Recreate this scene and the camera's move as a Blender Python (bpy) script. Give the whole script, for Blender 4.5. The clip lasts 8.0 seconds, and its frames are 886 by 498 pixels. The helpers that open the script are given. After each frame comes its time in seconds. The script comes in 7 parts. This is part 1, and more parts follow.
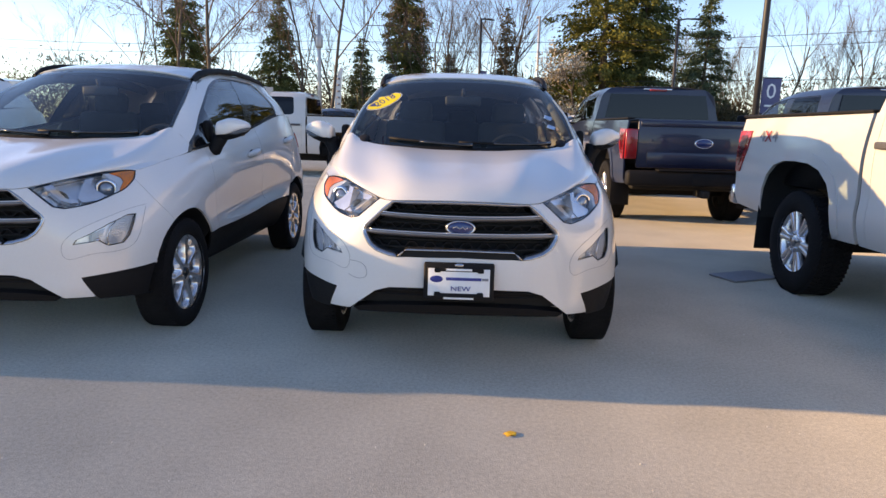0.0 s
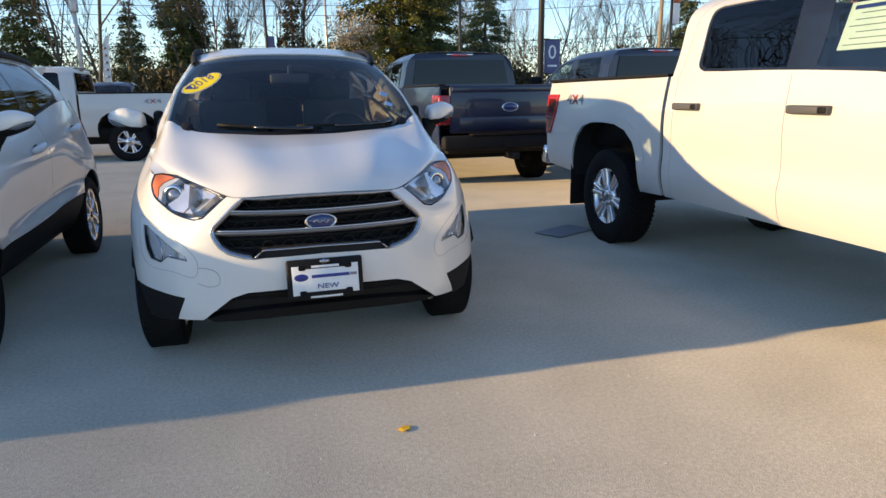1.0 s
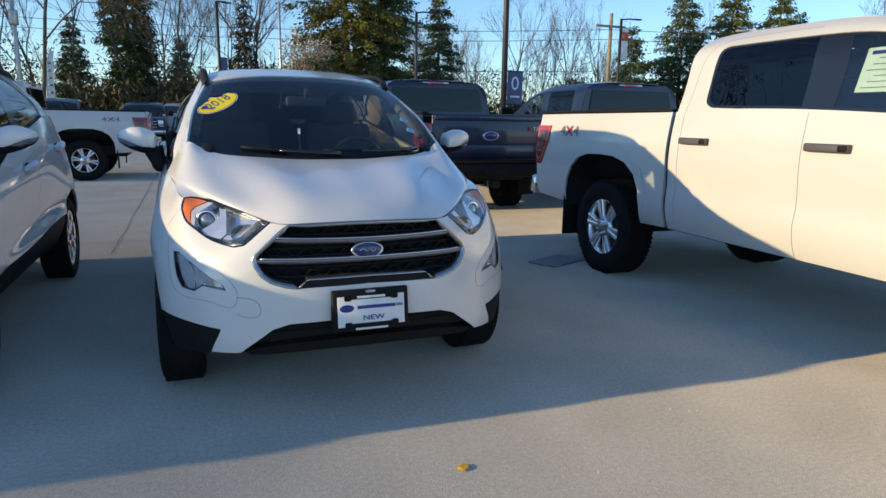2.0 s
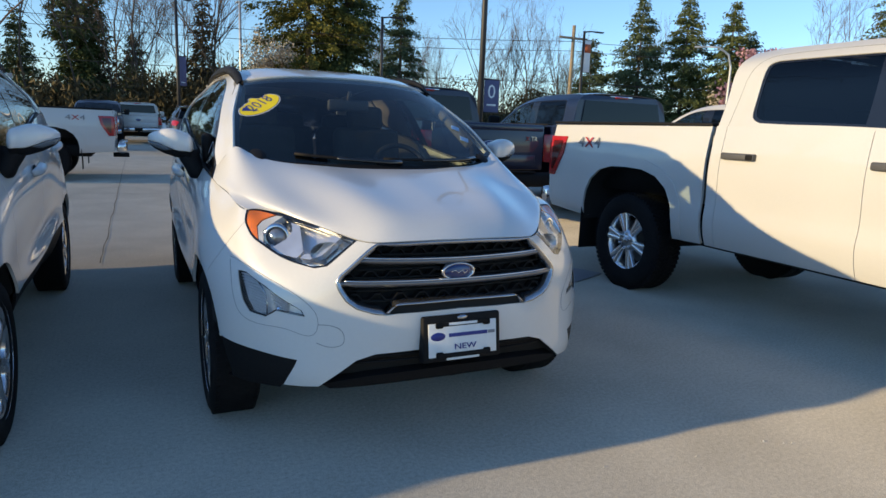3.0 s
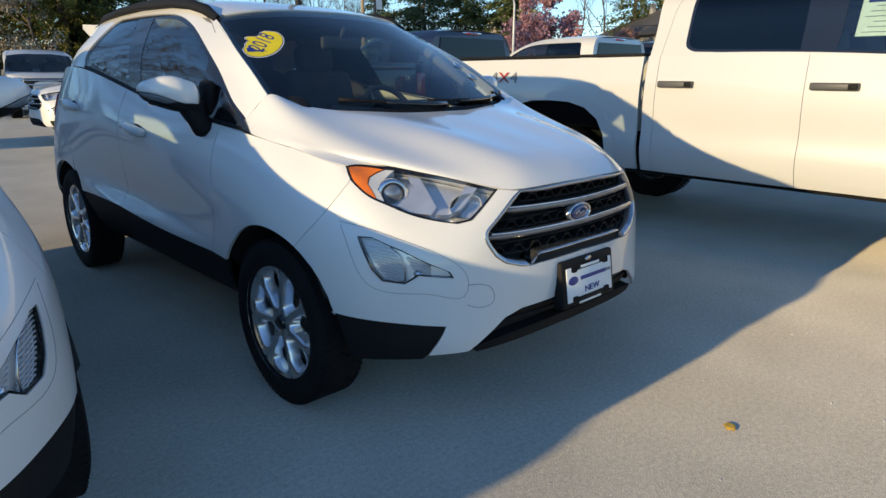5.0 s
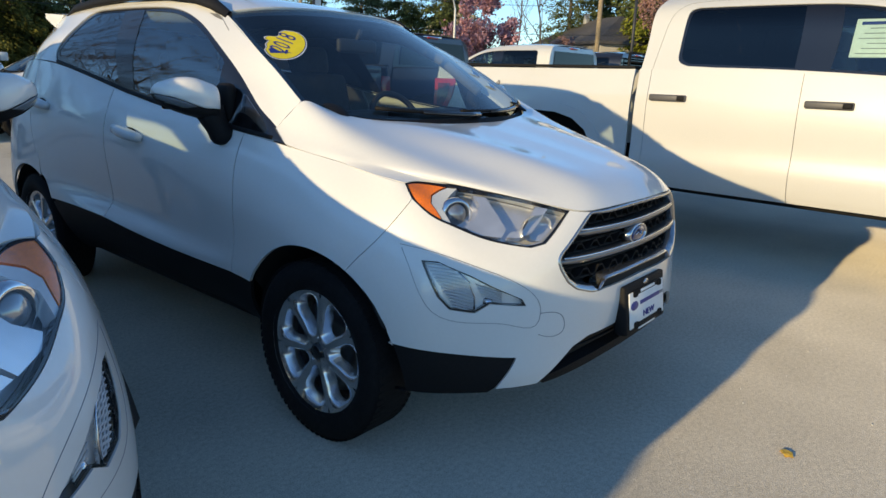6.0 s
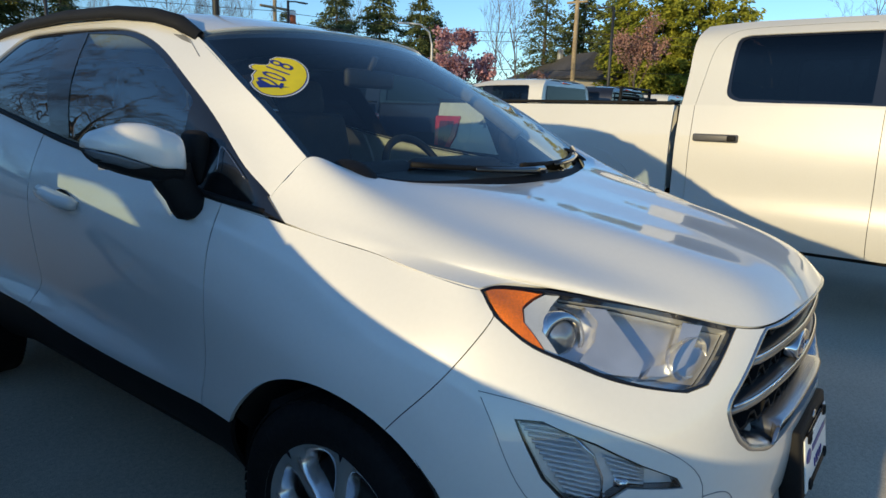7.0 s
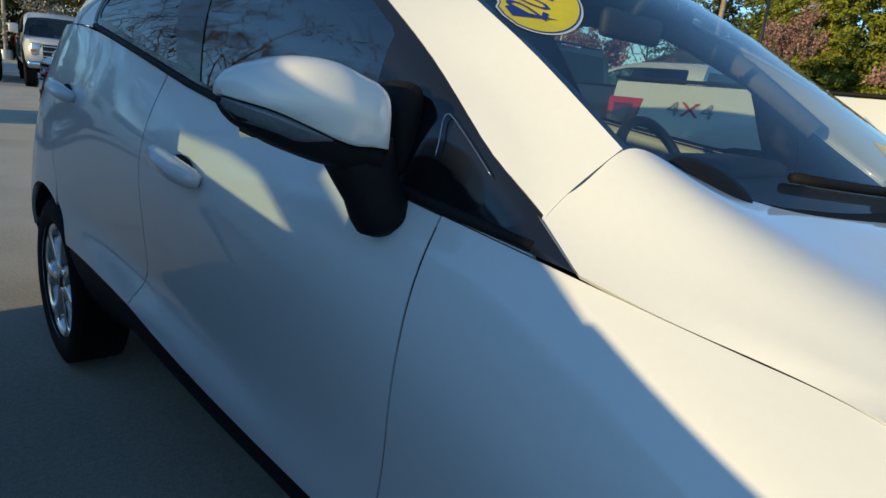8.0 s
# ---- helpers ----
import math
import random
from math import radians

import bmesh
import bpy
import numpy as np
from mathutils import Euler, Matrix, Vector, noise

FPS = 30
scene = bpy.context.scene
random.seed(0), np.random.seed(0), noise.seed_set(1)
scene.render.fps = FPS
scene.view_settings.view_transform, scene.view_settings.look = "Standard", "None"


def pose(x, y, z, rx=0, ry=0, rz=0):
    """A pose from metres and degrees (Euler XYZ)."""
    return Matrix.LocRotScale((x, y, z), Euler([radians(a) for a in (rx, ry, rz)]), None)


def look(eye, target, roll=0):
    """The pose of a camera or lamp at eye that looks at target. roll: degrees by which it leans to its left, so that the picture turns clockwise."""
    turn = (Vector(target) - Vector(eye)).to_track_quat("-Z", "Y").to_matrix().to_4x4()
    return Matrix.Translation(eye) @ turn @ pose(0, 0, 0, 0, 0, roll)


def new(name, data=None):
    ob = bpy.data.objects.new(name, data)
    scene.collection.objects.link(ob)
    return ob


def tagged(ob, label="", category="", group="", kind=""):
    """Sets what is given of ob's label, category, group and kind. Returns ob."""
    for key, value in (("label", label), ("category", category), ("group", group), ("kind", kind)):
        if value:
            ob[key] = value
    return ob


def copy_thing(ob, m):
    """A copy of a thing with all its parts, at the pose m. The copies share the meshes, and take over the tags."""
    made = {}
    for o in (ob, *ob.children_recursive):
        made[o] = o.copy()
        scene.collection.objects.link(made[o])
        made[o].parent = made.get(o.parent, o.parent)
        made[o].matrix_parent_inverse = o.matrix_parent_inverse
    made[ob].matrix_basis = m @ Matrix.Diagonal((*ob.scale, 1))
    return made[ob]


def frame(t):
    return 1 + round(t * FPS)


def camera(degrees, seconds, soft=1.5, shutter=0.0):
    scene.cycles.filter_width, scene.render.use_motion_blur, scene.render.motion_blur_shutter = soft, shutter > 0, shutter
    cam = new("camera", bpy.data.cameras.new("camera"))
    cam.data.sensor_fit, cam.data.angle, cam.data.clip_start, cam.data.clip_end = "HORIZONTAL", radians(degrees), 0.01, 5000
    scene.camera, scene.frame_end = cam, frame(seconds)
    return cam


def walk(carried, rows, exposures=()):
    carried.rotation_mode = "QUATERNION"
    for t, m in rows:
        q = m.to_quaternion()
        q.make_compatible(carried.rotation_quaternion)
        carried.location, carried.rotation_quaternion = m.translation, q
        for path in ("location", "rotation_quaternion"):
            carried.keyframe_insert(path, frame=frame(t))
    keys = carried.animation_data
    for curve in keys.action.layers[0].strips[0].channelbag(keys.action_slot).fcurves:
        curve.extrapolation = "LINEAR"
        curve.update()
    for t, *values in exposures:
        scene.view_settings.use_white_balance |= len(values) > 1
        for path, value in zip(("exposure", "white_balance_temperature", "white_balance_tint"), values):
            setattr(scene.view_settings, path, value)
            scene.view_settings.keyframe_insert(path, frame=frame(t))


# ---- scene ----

cam = camera(68.9, 8.0, soft=1.5)
PATH = [
    (0.0, (-0.022, -2.939, 1.219), 1.1, -10.7, 1.6),
    (0.5, (-0.103, -2.817, 1.216), -6.7, -14.6, 1.9),
    (1.0, (-0.270, -2.771, 1.295), -16.3, -13.6, -0.9),
]
LOOKS = [
    (1.5, (-0.452, -2.701, 1.299), (0.266, -0.87, 0.933), -0.0),
    (1.6, (-0.492, -2.678, 1.305), (0.186, -0.833, 0.938), -0.3),
    (2.8, (-1.025, -2.208, 1.276), (-0.198, -0.435, 0.848), 3.5),
    (3, (-1.095, -2.104, 1.293), (-0.25, -0.326, 0.924), 2.3),
    (3.5, (-1.314, -1.859, 1.290), (-0.232, -0.221, 0.895), 2.0),
    (4, (-1.579, -1.674, 1.284), (-0.436, -0.119, 0.76), -0.8),
    (4.5, (-1.792, -1.494, 1.258), (-0.491, -0.038, 0.824), 1.3),
    (4.7, (-1.874, -1.41, 1.244), (-0.595, 0.051, 0.767), 0.0),
    (5.8, (-2.196, -0.959, 1.271), (-0.676, 0.203, 0.69), 2.5),
    (6, (-2.168, -0.856, 1.267), (-0.684, 0.384, 0.754), 2.0),
    (6.5, (-1.943, -0.551, 1.275), (-0.443, 0.704, 0.859), 3.7),
    (7, (-1.732, -0.169, 1.283), (-0.184, 1.029, 0.871), 1.7),
    (7.2, (-1.662, -0.026, 1.285), (-0.128, 1.143, 0.756), 1.7),
    (7.4, (-1.59, 0.141, 1.269), (-0.056, 1.331, 0.787), 2.5),
    (7.5, (-1.551, 0.214, 1.273), (-0.1, 1.499, 0.781), 1.0),
    (7.7, (-1.483, 0.373, 1.263), (-0.105, 1.744, 0.796), 4.7),
    (8, (-1.402, 0.616, 1.224), (-0.069, 2.023, 0.727), 6.2),
]
EXPOSURES = ((0.0, 1.42, 9300, 30), (0.5, 1.34, 10400, 24), (1.0, 1.24, 8700, 20), (1.5, 1.04, 7500, 15), (3.0, 0.80, 7400, 14), (6.0, 0.76, 7300, 11), (7.0, 0.54, 7200, 8), (7.5, 0.42, 7150, 6), (8.0, 0.54, 7150, 5))
walk(cam, [(t, pose(*eye, 90 + pitch, 0, yaw) @ pose(0, 0, 0, 0, 0, roll)) for t, eye, yaw, pitch, roll in PATH]
     + [(t, look(eye, target, roll)) for t, eye, target, roll in LOOKS], EXPOSURES)

# ---- light ----
SUN_EL = 10.9
SUN_AZ = 177.3  # direction to the sun in the plan, degrees from +x
world = bpy.data.worlds.new("world")
scene.world = world
world.use_nodes = True
wn = world.node_tree.nodes
sky = wn.new("ShaderNodeTexSky")
sky.sky_type = "NISHITA"
sky.sun_disc = False
sky.sun_elevation = radians(SUN_EL)
sky.sun_rotation = radians(90 - SUN_AZ)
sky.altitude = 700.0
sky.air_density, sky.dust_density, sky.ozone_density = 1.0, 0.0, 4.6
wn["Background"].inputs["Strength"].default_value = 0.165
world.node_tree.links.new(sky.outputs["Color"], wn["Background"].inputs["Color"])
sun = new("sun", bpy.data.lights.new("sun", "SUN"))
sun.data.energy = 3.0
sun.data.angle = radians(0.6)
sun.data.color = (1.0, 0.815, 0.48)
ca, sa, ce, se = math.cos(radians(SUN_AZ)), math.sin(radians(SUN_AZ)), math.cos(radians(SUN_EL)), math.sin(radians(SUN_EL))
sun.matrix_world = look((30 * ca * ce, 30 * sa * ce, 30 * se), (0, 0, 0))


# ---- materials ----
def material(name, colour, rough=0.5, metal=0.0, coat=0.0, grain=0.0, grain_scale=40.0, stain=0.0, stain_scale=1.5,
             bump=0.0, bump_scale=200.0, emit=None, spec=0.5, coat_rough=0.03):
    """A Principled material with variation at two scales."""
    m = bpy.data.materials.new(name)
    m.use_nodes = True
    nt = m.node_tree
    b = nt.nodes["Principled BSDF"]
    b.inputs["Base Color"].default_value = (*colour, 1)
    b.inputs["Roughness"].default_value = rough
    b.inputs["Metallic"].default_value = metal
    b.inputs["Coat Weight"].default_value = coat
    b.inputs["Coat Roughness"].default_value = coat_rough
    b.inputs["Specular IOR Level"].default_value = spec
    tex = nt.nodes.new("ShaderNodeTexCoord")
    if grain or stain:
        last = None
        for amount, scale, detail in ((stain, stain_scale, 4), (grain, grain_scale, 8)):
            if not amount:
                continue
            n = nt.nodes.new("ShaderNodeTexNoise")
            n.inputs["Scale"].default_value = scale
            n.inputs["Detail"].default_value = detail
            nt.links.new(tex.outputs["Object"], n.inputs["Vector"])
            r = nt.nodes.new("ShaderNodeMapRange")
            r.inputs["From Min"].default_value, r.inputs["From Max"].default_value = 0.3, 0.7
            r.inputs["To Min"].default_value, r.inputs["To Max"].default_value = 1 - amount, 1 + amount
            nt.links.new(n.outputs["Fac"], r.inputs["Value"])
            mix = nt.nodes.new("ShaderNodeMix")
            mix.data_type, mix.blend_type = "RGBA", "MULTIPLY"
            mix.inputs["Factor"].default_value = 1.0
            if last:
                nt.links.new(last, mix.inputs["A"])
            else:
                mix.inputs["A"].default_value = (*colour, 1)
            nt.links.new(r.outputs["Result"], mix.inputs["B"])
            last = mix.outputs["Result"]
        nt.links.new(last, b.inputs["Base Color"])
    if bump:
        n = nt.nodes.new("ShaderNodeTexNoise")
        n.inputs["Scale"].default_value = bump_scale
        n.inputs["Detail"].default_value = 6
        nt.links.new(tex.outputs["Object"], n.inputs["Vector"])
        k = nt.nodes.new("ShaderNodeBump")
        k.inputs["Strength"].default_value = bump
        k.inputs["Distance"].default_value = 0.004
        nt.links.new(n.outputs["Fac"], k.inputs["Height"])
        nt.links.new(k.outputs["Normal"], b.inputs["Normal"])
    if emit:
        b.inputs["Emission Color"].default_value = (*emit, 1)
        b.inputs["Emission Strength"].default_value = 1.0
    return m


def glass(name, tint, gloss_rough=0.0, facing=0.08):
    """Thin glass: what lies behind shows tinted, with a mirror reflection that grows at a grazing angle."""
    m = bpy.data.materials.new(name)
    m.use_nodes = True
    nt = m.node_tree
    nt.nodes.remove(nt.nodes["Principled BSDF"])
    out = nt.nodes["Material Output"]
    clear = nt.nodes.new("ShaderNodeBsdfTransparent")
    clear.inputs["Color"].default_value = (*tint, 1)
    gloss = nt.nodes.new("ShaderNodeBsdfGlossy")
    gloss.inputs["Roughness"].default_value = gloss_rough
    weight = nt.nodes.new("ShaderNodeLayerWeight")
    weight.inputs["Blend"].default_value = 0.5
    power = nt.nodes.new("ShaderNodeMath")
    power.operation = "POWER"
    power.inputs[1].default_value = 5.0
    nt.links.new(weight.outputs["Facing"], power.inputs[0])
    fres = nt.nodes.new("ShaderNodeMath")
    fres.operation = "MULTIPLY_ADD"
    fres.inputs[1].default_value, fres.inputs[2].default_value = 1 - facing, facing
    nt.links.new(power.outputs[0], fres.inputs[0])
    mix = nt.nodes.new("ShaderNodeMixShader")
    nt.links.new(fres.outputs[0], mix.inputs["Fac"])
    nt.links.new(clear.outputs["BSDF"], mix.inputs[1])
    nt.links.new(gloss.outputs["BSDF"], mix.inputs[2])
    nt.links.new(mix.outputs["Shader"], out.inputs["Surface"])
    return m


WHITE = material("white_paint", (0.70, 0.70, 0.685), 0.32, coat=1.0, grain=0.012, grain_scale=90, stain=0.02, stain_scale=2.0, bump=0.015, bump_scale=60)
WHITE2 = material("white_truck_paint", (0.56, 0.56, 0.545), 0.34, coat=0.9, grain=0.012, grain_scale=90, stain=0.03, stain_scale=1.3)
BLUE = material("dark_blue_paint", (0.005, 0.011, 0.036), 0.35, coat=0.7, grain=0.1, grain_scale=120, stain=0.15)
BLACKP = material("black_paint", (0.012, 0.012, 0.014), 0.32, coat=1.0, grain=0.1, stain=0.15)
PLASTIC = material("black_plastic", (0.009, 0.009, 0.010), 0.65, grain=0.2, grain_scale=150, stain=0.15, bump=0.25, bump_scale=400, spec=0.2)
GLOSSB = material("gloss_black_trim", (0.008, 0.008, 0.009), 0.12, coat=0.5, stain=0.1)
RUBBER = material("tyre_rubber", (0.009, 0.009, 0.010), 0.85, spec=0.2, grain=0.25, grain_scale=60, stain=0.3, stain_scale=5, bump=0.4, bump_scale=120)
UNDER = material("underbody", (0.006, 0.006, 0.006), 0.8, grain=0.2, stain=0.3)
ALLOY = material("silver_alloy", (0.72, 0.73, 0.75), 0.24, metal=0.92, coat=0.3, grain=0.03, stain=0.05, stain_scale=6)
CHROME = material("chrome", (0.72, 0.73, 0.75), 0.12, metal=1.0, grain=0.03, stain=0.04)
BARGREY = material("grille_bar_grey", (0.20, 0.20, 0.21), 0.34, metal=0.8, coat=0.3, grain=0.05, stain=0.06)
SATIN = material("satin_silver", (0.44, 0.45, 0.47), 0.24, metal=0.95, grain=0.05, stain=0.06)
DISC = material("brake_disc", (0.12, 0.115, 0.11), 0.45, metal=0.9, grain=0.15, stain=0.2)
FOGBACK = material("fog_reflector_grey", (0.82, 0.83, 0.84), 0.25, metal=0.3, stain=0.12, stain_scale=30)
LAMPBACK = material("lamp_reflector", (0.76, 0.76, 0.76), 0.26, metal=0.72, stain=0.12, stain_scale=14)
MESHG = material("grille_mesh_grey", (0.009, 0.009, 0.010), 0.7, grain=0.1, stain=0.1, spec=0.2)
CRYSTAL = material("lamp_crystal", (0.56, 0.58, 0.60), 0.12, coat=1.0, grain=0.05, grain_scale=200, stain=0.08, stain_scale=20)
REPEATER = material("smoky_repeater", (0.10, 0.115, 0.13), 0.12, coat=1.0, grain=0.1, grain_scale=200, stain=0.1, stain_scale=20)
LAMPGREY = material("lamp_housing", (0.42, 0.43, 0.44), 0.35, metal=0.3, stain=0.2, stain_scale=12)
AMBER = material("amber_reflector", (0.96, 0.205, 0.006), 0.25, coat=1.0, grain=0.25, grain_scale=330, stain=0.18, stain_scale=14, bump=0.3, bump_scale=330)
RED = material("red_lamp", (0.40, 0.009, 0.011), 0.16, coat=1.0, grain=0.1, grain_scale=150, stain=0.15, stain_scale=8)
DARKRED = material("dark_red_lamp_core", (0.10, 0.003, 0.004), 0.12, coat=1.0, grain=0.1, grain_scale=150, stain=0.15, stain_scale=8)
EMBLEM = material("blue_enamel", (0.008, 0.03, 0.13), 0.2, coat=1.0, stain=0.1, stain_scale=20)
YELLOW = material("yellow_vinyl", (0.86, 0.66, 0.015), 0.45, grain=0.03, stain=0.05, stain_scale=8)
NAVY = material("navy_print", (0.015, 0.03, 0.22), 0.45, grain=0.05, stain=0.05)
PAPER = material("white_paper", (0.78, 0.80, 0.80), 0.5, grain=0.03, stain=0.04, stain_scale=6)
PAPERGREEN = material("green_tinted_paper", (0.82, 0.88, 0.86), 0.5, grain=0.05, stain=0.06, stain_scale=9)
PALEBLUE = material("pale_blue_decal", (0.25, 0.42, 0.62), 0.4, grain=0.05, stain=0.06)
INKGREY = material("grey_print", (0.22, 0.23, 0.25), 0.5, grain=0.05, stain=0.05)
HANDLE = material("dark_grey_handle", (0.075, 0.075, 0.08), 0.5, grain=0.1, grain_scale=150, stain=0.1)
REDPRINT = material("red_print", (0.45, 0.02, 0.02), 0.45, grain=0.05, stain=0.05)
FABRIC = material("dark_seat_cloth", (0.045, 0.046, 0.05), 0.9, grain=0.25, grain_scale=200, stain=0.2, stain_scale=6, bump=0.4, bump_scale=300)
DASH = material("dark_dashboard", (0.03, 0.03, 0.033), 0.6, grain=0.2, grain_scale=120, stain=0.2, stain_scale=4, bump=0.3, bump_scale=300)
HEADLINER = material("grey_headliner", (0.16, 0.16, 0.155), 0.9, grain=0.1, stain=0.1)
GLASS = glass("windscreen_glass", (0.74, 0.80, 0.79))
TINT = glass("tinted_glass", (0.82, 0.92, 0.85), facing=0.27)
PRIVACY = glass("privacy_glass", (0.07, 0.075, 0.08), facing=0.27)
DARKGLASS = glass("dark_glass", (0.04, 0.045, 0.055), facing=0.05)
CABGLASS = glass("cab_glass", (0.66, 0.76, 0.70), facing=0.09)
LENS = glass("lamp_lens", (0.95, 0.96, 0.97), facing=0.05)
LAMPLENS = material("projector_glass", (0.30, 0.32, 0.34), 0.06, metal=0.6, coat=1.0, stain=0.2, stain_scale=20)
MIRROR = material("mirror_glass", (0.85, 0.86, 0.88), 0.02, metal=1.0)


# ---- building tools ----
def mesh_data(name, verts, faces, mat, smooth=True):
    me = bpy.data.meshes.new(name)
    me.from_pydata([tuple(v) for v in verts], [], [tuple(f) for f in faces])
    me.materials.append(mat)
    if smooth:
        me.polygons.foreach_set("use_smooth", [True] * len(me.polygons))
    me.update()
    return me


def part(name, geo, mat, parent=None, label="", smooth=True):
    ob = new(name, mesh_data(name, geo[0], geo[1], mat, smooth))
    if parent:
        ob.parent = parent
    if label:
        ob["label"] = label
    return ob


def thing(name, label, category, group="", kind="", m=None):
    ob = tagged(new(name), label, category, group, kind)
    if m is not None:
        ob.matrix_world = m
    return ob


def join(*geos):
    v, f = [], []
    for a, b in geos:
        n = len(v)
        v += [tuple(p) for p in a]
        f += [tuple(i + n for i in q) for q in b]
    return v, f


def flip(geo):
    return [(-p[0], p[1], p[2]) for p in geo[0]], [tuple(reversed(f)) for f in geo[1]]


def moved(geo, m):
    return [tuple(m @ Vector(p)) for p in geo[0]], list(geo[1])


def from_bm(bm):
    bm.verts.index_update()
    out = [tuple(v.co) for v in bm.verts], [tuple(v.index for v in f.verts) for f in bm.faces]
    bm.free()
    return out


def box(cx, cy, cz, sx, sy, sz, bevel=0.0, segments=2, m=None):
    bm = bmesh.new()
    bmesh.ops.create_cube(bm, size=1.0)
    for v in bm.verts:
        v.co = Vector((v.co.x * sx, v.co.y * sy, v.co.z * sz))
    if bevel:
        bmesh.ops.bevel(bm, geom=list(bm.edges), offset=bevel, segments=segments, affect="EDGES", profile=0.5)
    for v in bm.verts:
        v.co += Vector((cx, cy, cz))
    g = from_bm(bm)
    return moved(g, m) if m is not None else g


def lathe(profile, n=40, axis="x"):
    """Turns (radius, along) pairs round an axis."""
    v, f = [], []
    for i in range(n):
        a = 2 * math.pi * i / n
        for r, h in profile:
            c, s = r * math.cos(a), r * math.sin(a)
            v.append({"x": (h, c, s), "y": (c, h, s), "z": (c, s, h)}[axis])
    k = len(profile)
    for i in range(n):
        j = (i + 1) % n
        for q in range(k - 1):
            f.append((i * k + q, j * k + q, j * k + q + 1, i * k + q + 1))
    return v, f


def tube(points, radius, n=8, taper=None, cap=True):
    """A round bar along points; taper gives a radius for each point."""
    v, f = [], []
    pts = [Vector(p) for p in points]
    up = Vector((0.13, 0.27, 0.95)).normalized()
    for i, p in enumerate(pts):
        d = (pts[min(i + 1, len(pts) - 1)] - pts[max(i - 1, 0)]).normalized()
        a = d.cross(up)
        if a.length < 0.05:
            a = d.cross(Vector((1, 0, 0)))
        a.normalize()
        b = a.cross(d)
        r = taper[i] if taper else radius
        for k in range(n):
            t = 2 * math.pi * k / n
            v.append(tuple(p + a * (r * math.cos(t)) + b * (r * math.sin(t))))
    for i in range(len(pts) - 1):
        for k in range(n):
            j = (k + 1) % n
            f.append((i * n + k, i * n + j, i * n + n + j, i * n + n + k))
    if cap:
        f.append(tuple(reversed(range(n))))
        f.append(tuple(range((len(pts) - 1) * n, len(pts) * n)))
    return v, f


def prism(outline, depth, bevel=0.0, m=None):
    """An outline in x and z, extruded along y from 0 to depth, with its edges bevelled."""
    bm = bmesh.new()
    vs = [bm.verts.new((x, 0, z)) for x, z in outline]
    face = bm.faces.new(vs)
    got = bmesh.ops.extrude_face_region(bm, geom=[face])
    for e in got["geom"]:
        if isinstance(e, bmesh.types.BMVert):
            e.co.y += depth
    bmesh.ops.recalc_face_normals(bm, faces=list(bm.faces))
    if bevel:
        bmesh.ops.bevel(bm, geom=list(bm.edges), offset=bevel, segments=2, affect="EDGES", profile=0.5)
    g = from_bm(bm)
    return moved(g, m) if m is not None else g


def text_geo(words, size, m, depth=0.0015):
    cu = bpy.data.curves.new("words", "FONT")
    cu.body, cu.size, cu.align_x, cu.align_y, cu.extrude, cu.resolution_u = words, size, "CENTER", "CENTER", depth, 2
    ob = bpy.data.objects.new("words", cu)
    me = ob.to_mesh()
    g = [tuple(m @ v.co) for v in me.vertices], [tuple(p.vertices) for p in me.polygons]
    ob.to_mesh_clear()
    bpy.data.objects.remove(ob)
    bpy.data.curves.remove(cu)
    return g


def nspline(t, y, q):
    """A natural cubic spline through y at t (first axis), taken at q."""
    t, y, q = np.asarray(t, float), np.asarray(y, float), np.asarray(q, float)
    n, h = len(t), np.diff(t)
    a = np.eye(n)
    r = np.zeros_like(y)
    for i in range(1, n - 1):
        a[i, i - 1], a[i, i], a[i, i + 1] = h[i - 1], 2 * (h[i - 1] + h[i]), h[i]
        r[i] = 6 * ((y[i + 1] - y[i]) / h[i] - (y[i] - y[i - 1]) / h[i - 1])
    m = np.linalg.solve(a, r.reshape(n, -1)).reshape(y.shape)
    k = np.clip(np.searchsorted(t, q) - 1, 0, n - 2)
    sh = (-1,) + (1,) * (y.ndim - 1)
    hk, d0, d1 = h[k].reshape(sh), (q - t[k]).reshape(sh), (t[k + 1] - q).reshape(sh)
    return (m[k] * d1**3 + m[k + 1] * d0**3) / (6 * hk) + (y[k] / hk - m[k] * hk / 6) * d1 + (y[k + 1] / hk - m[k + 1] * hk / 6) * d0


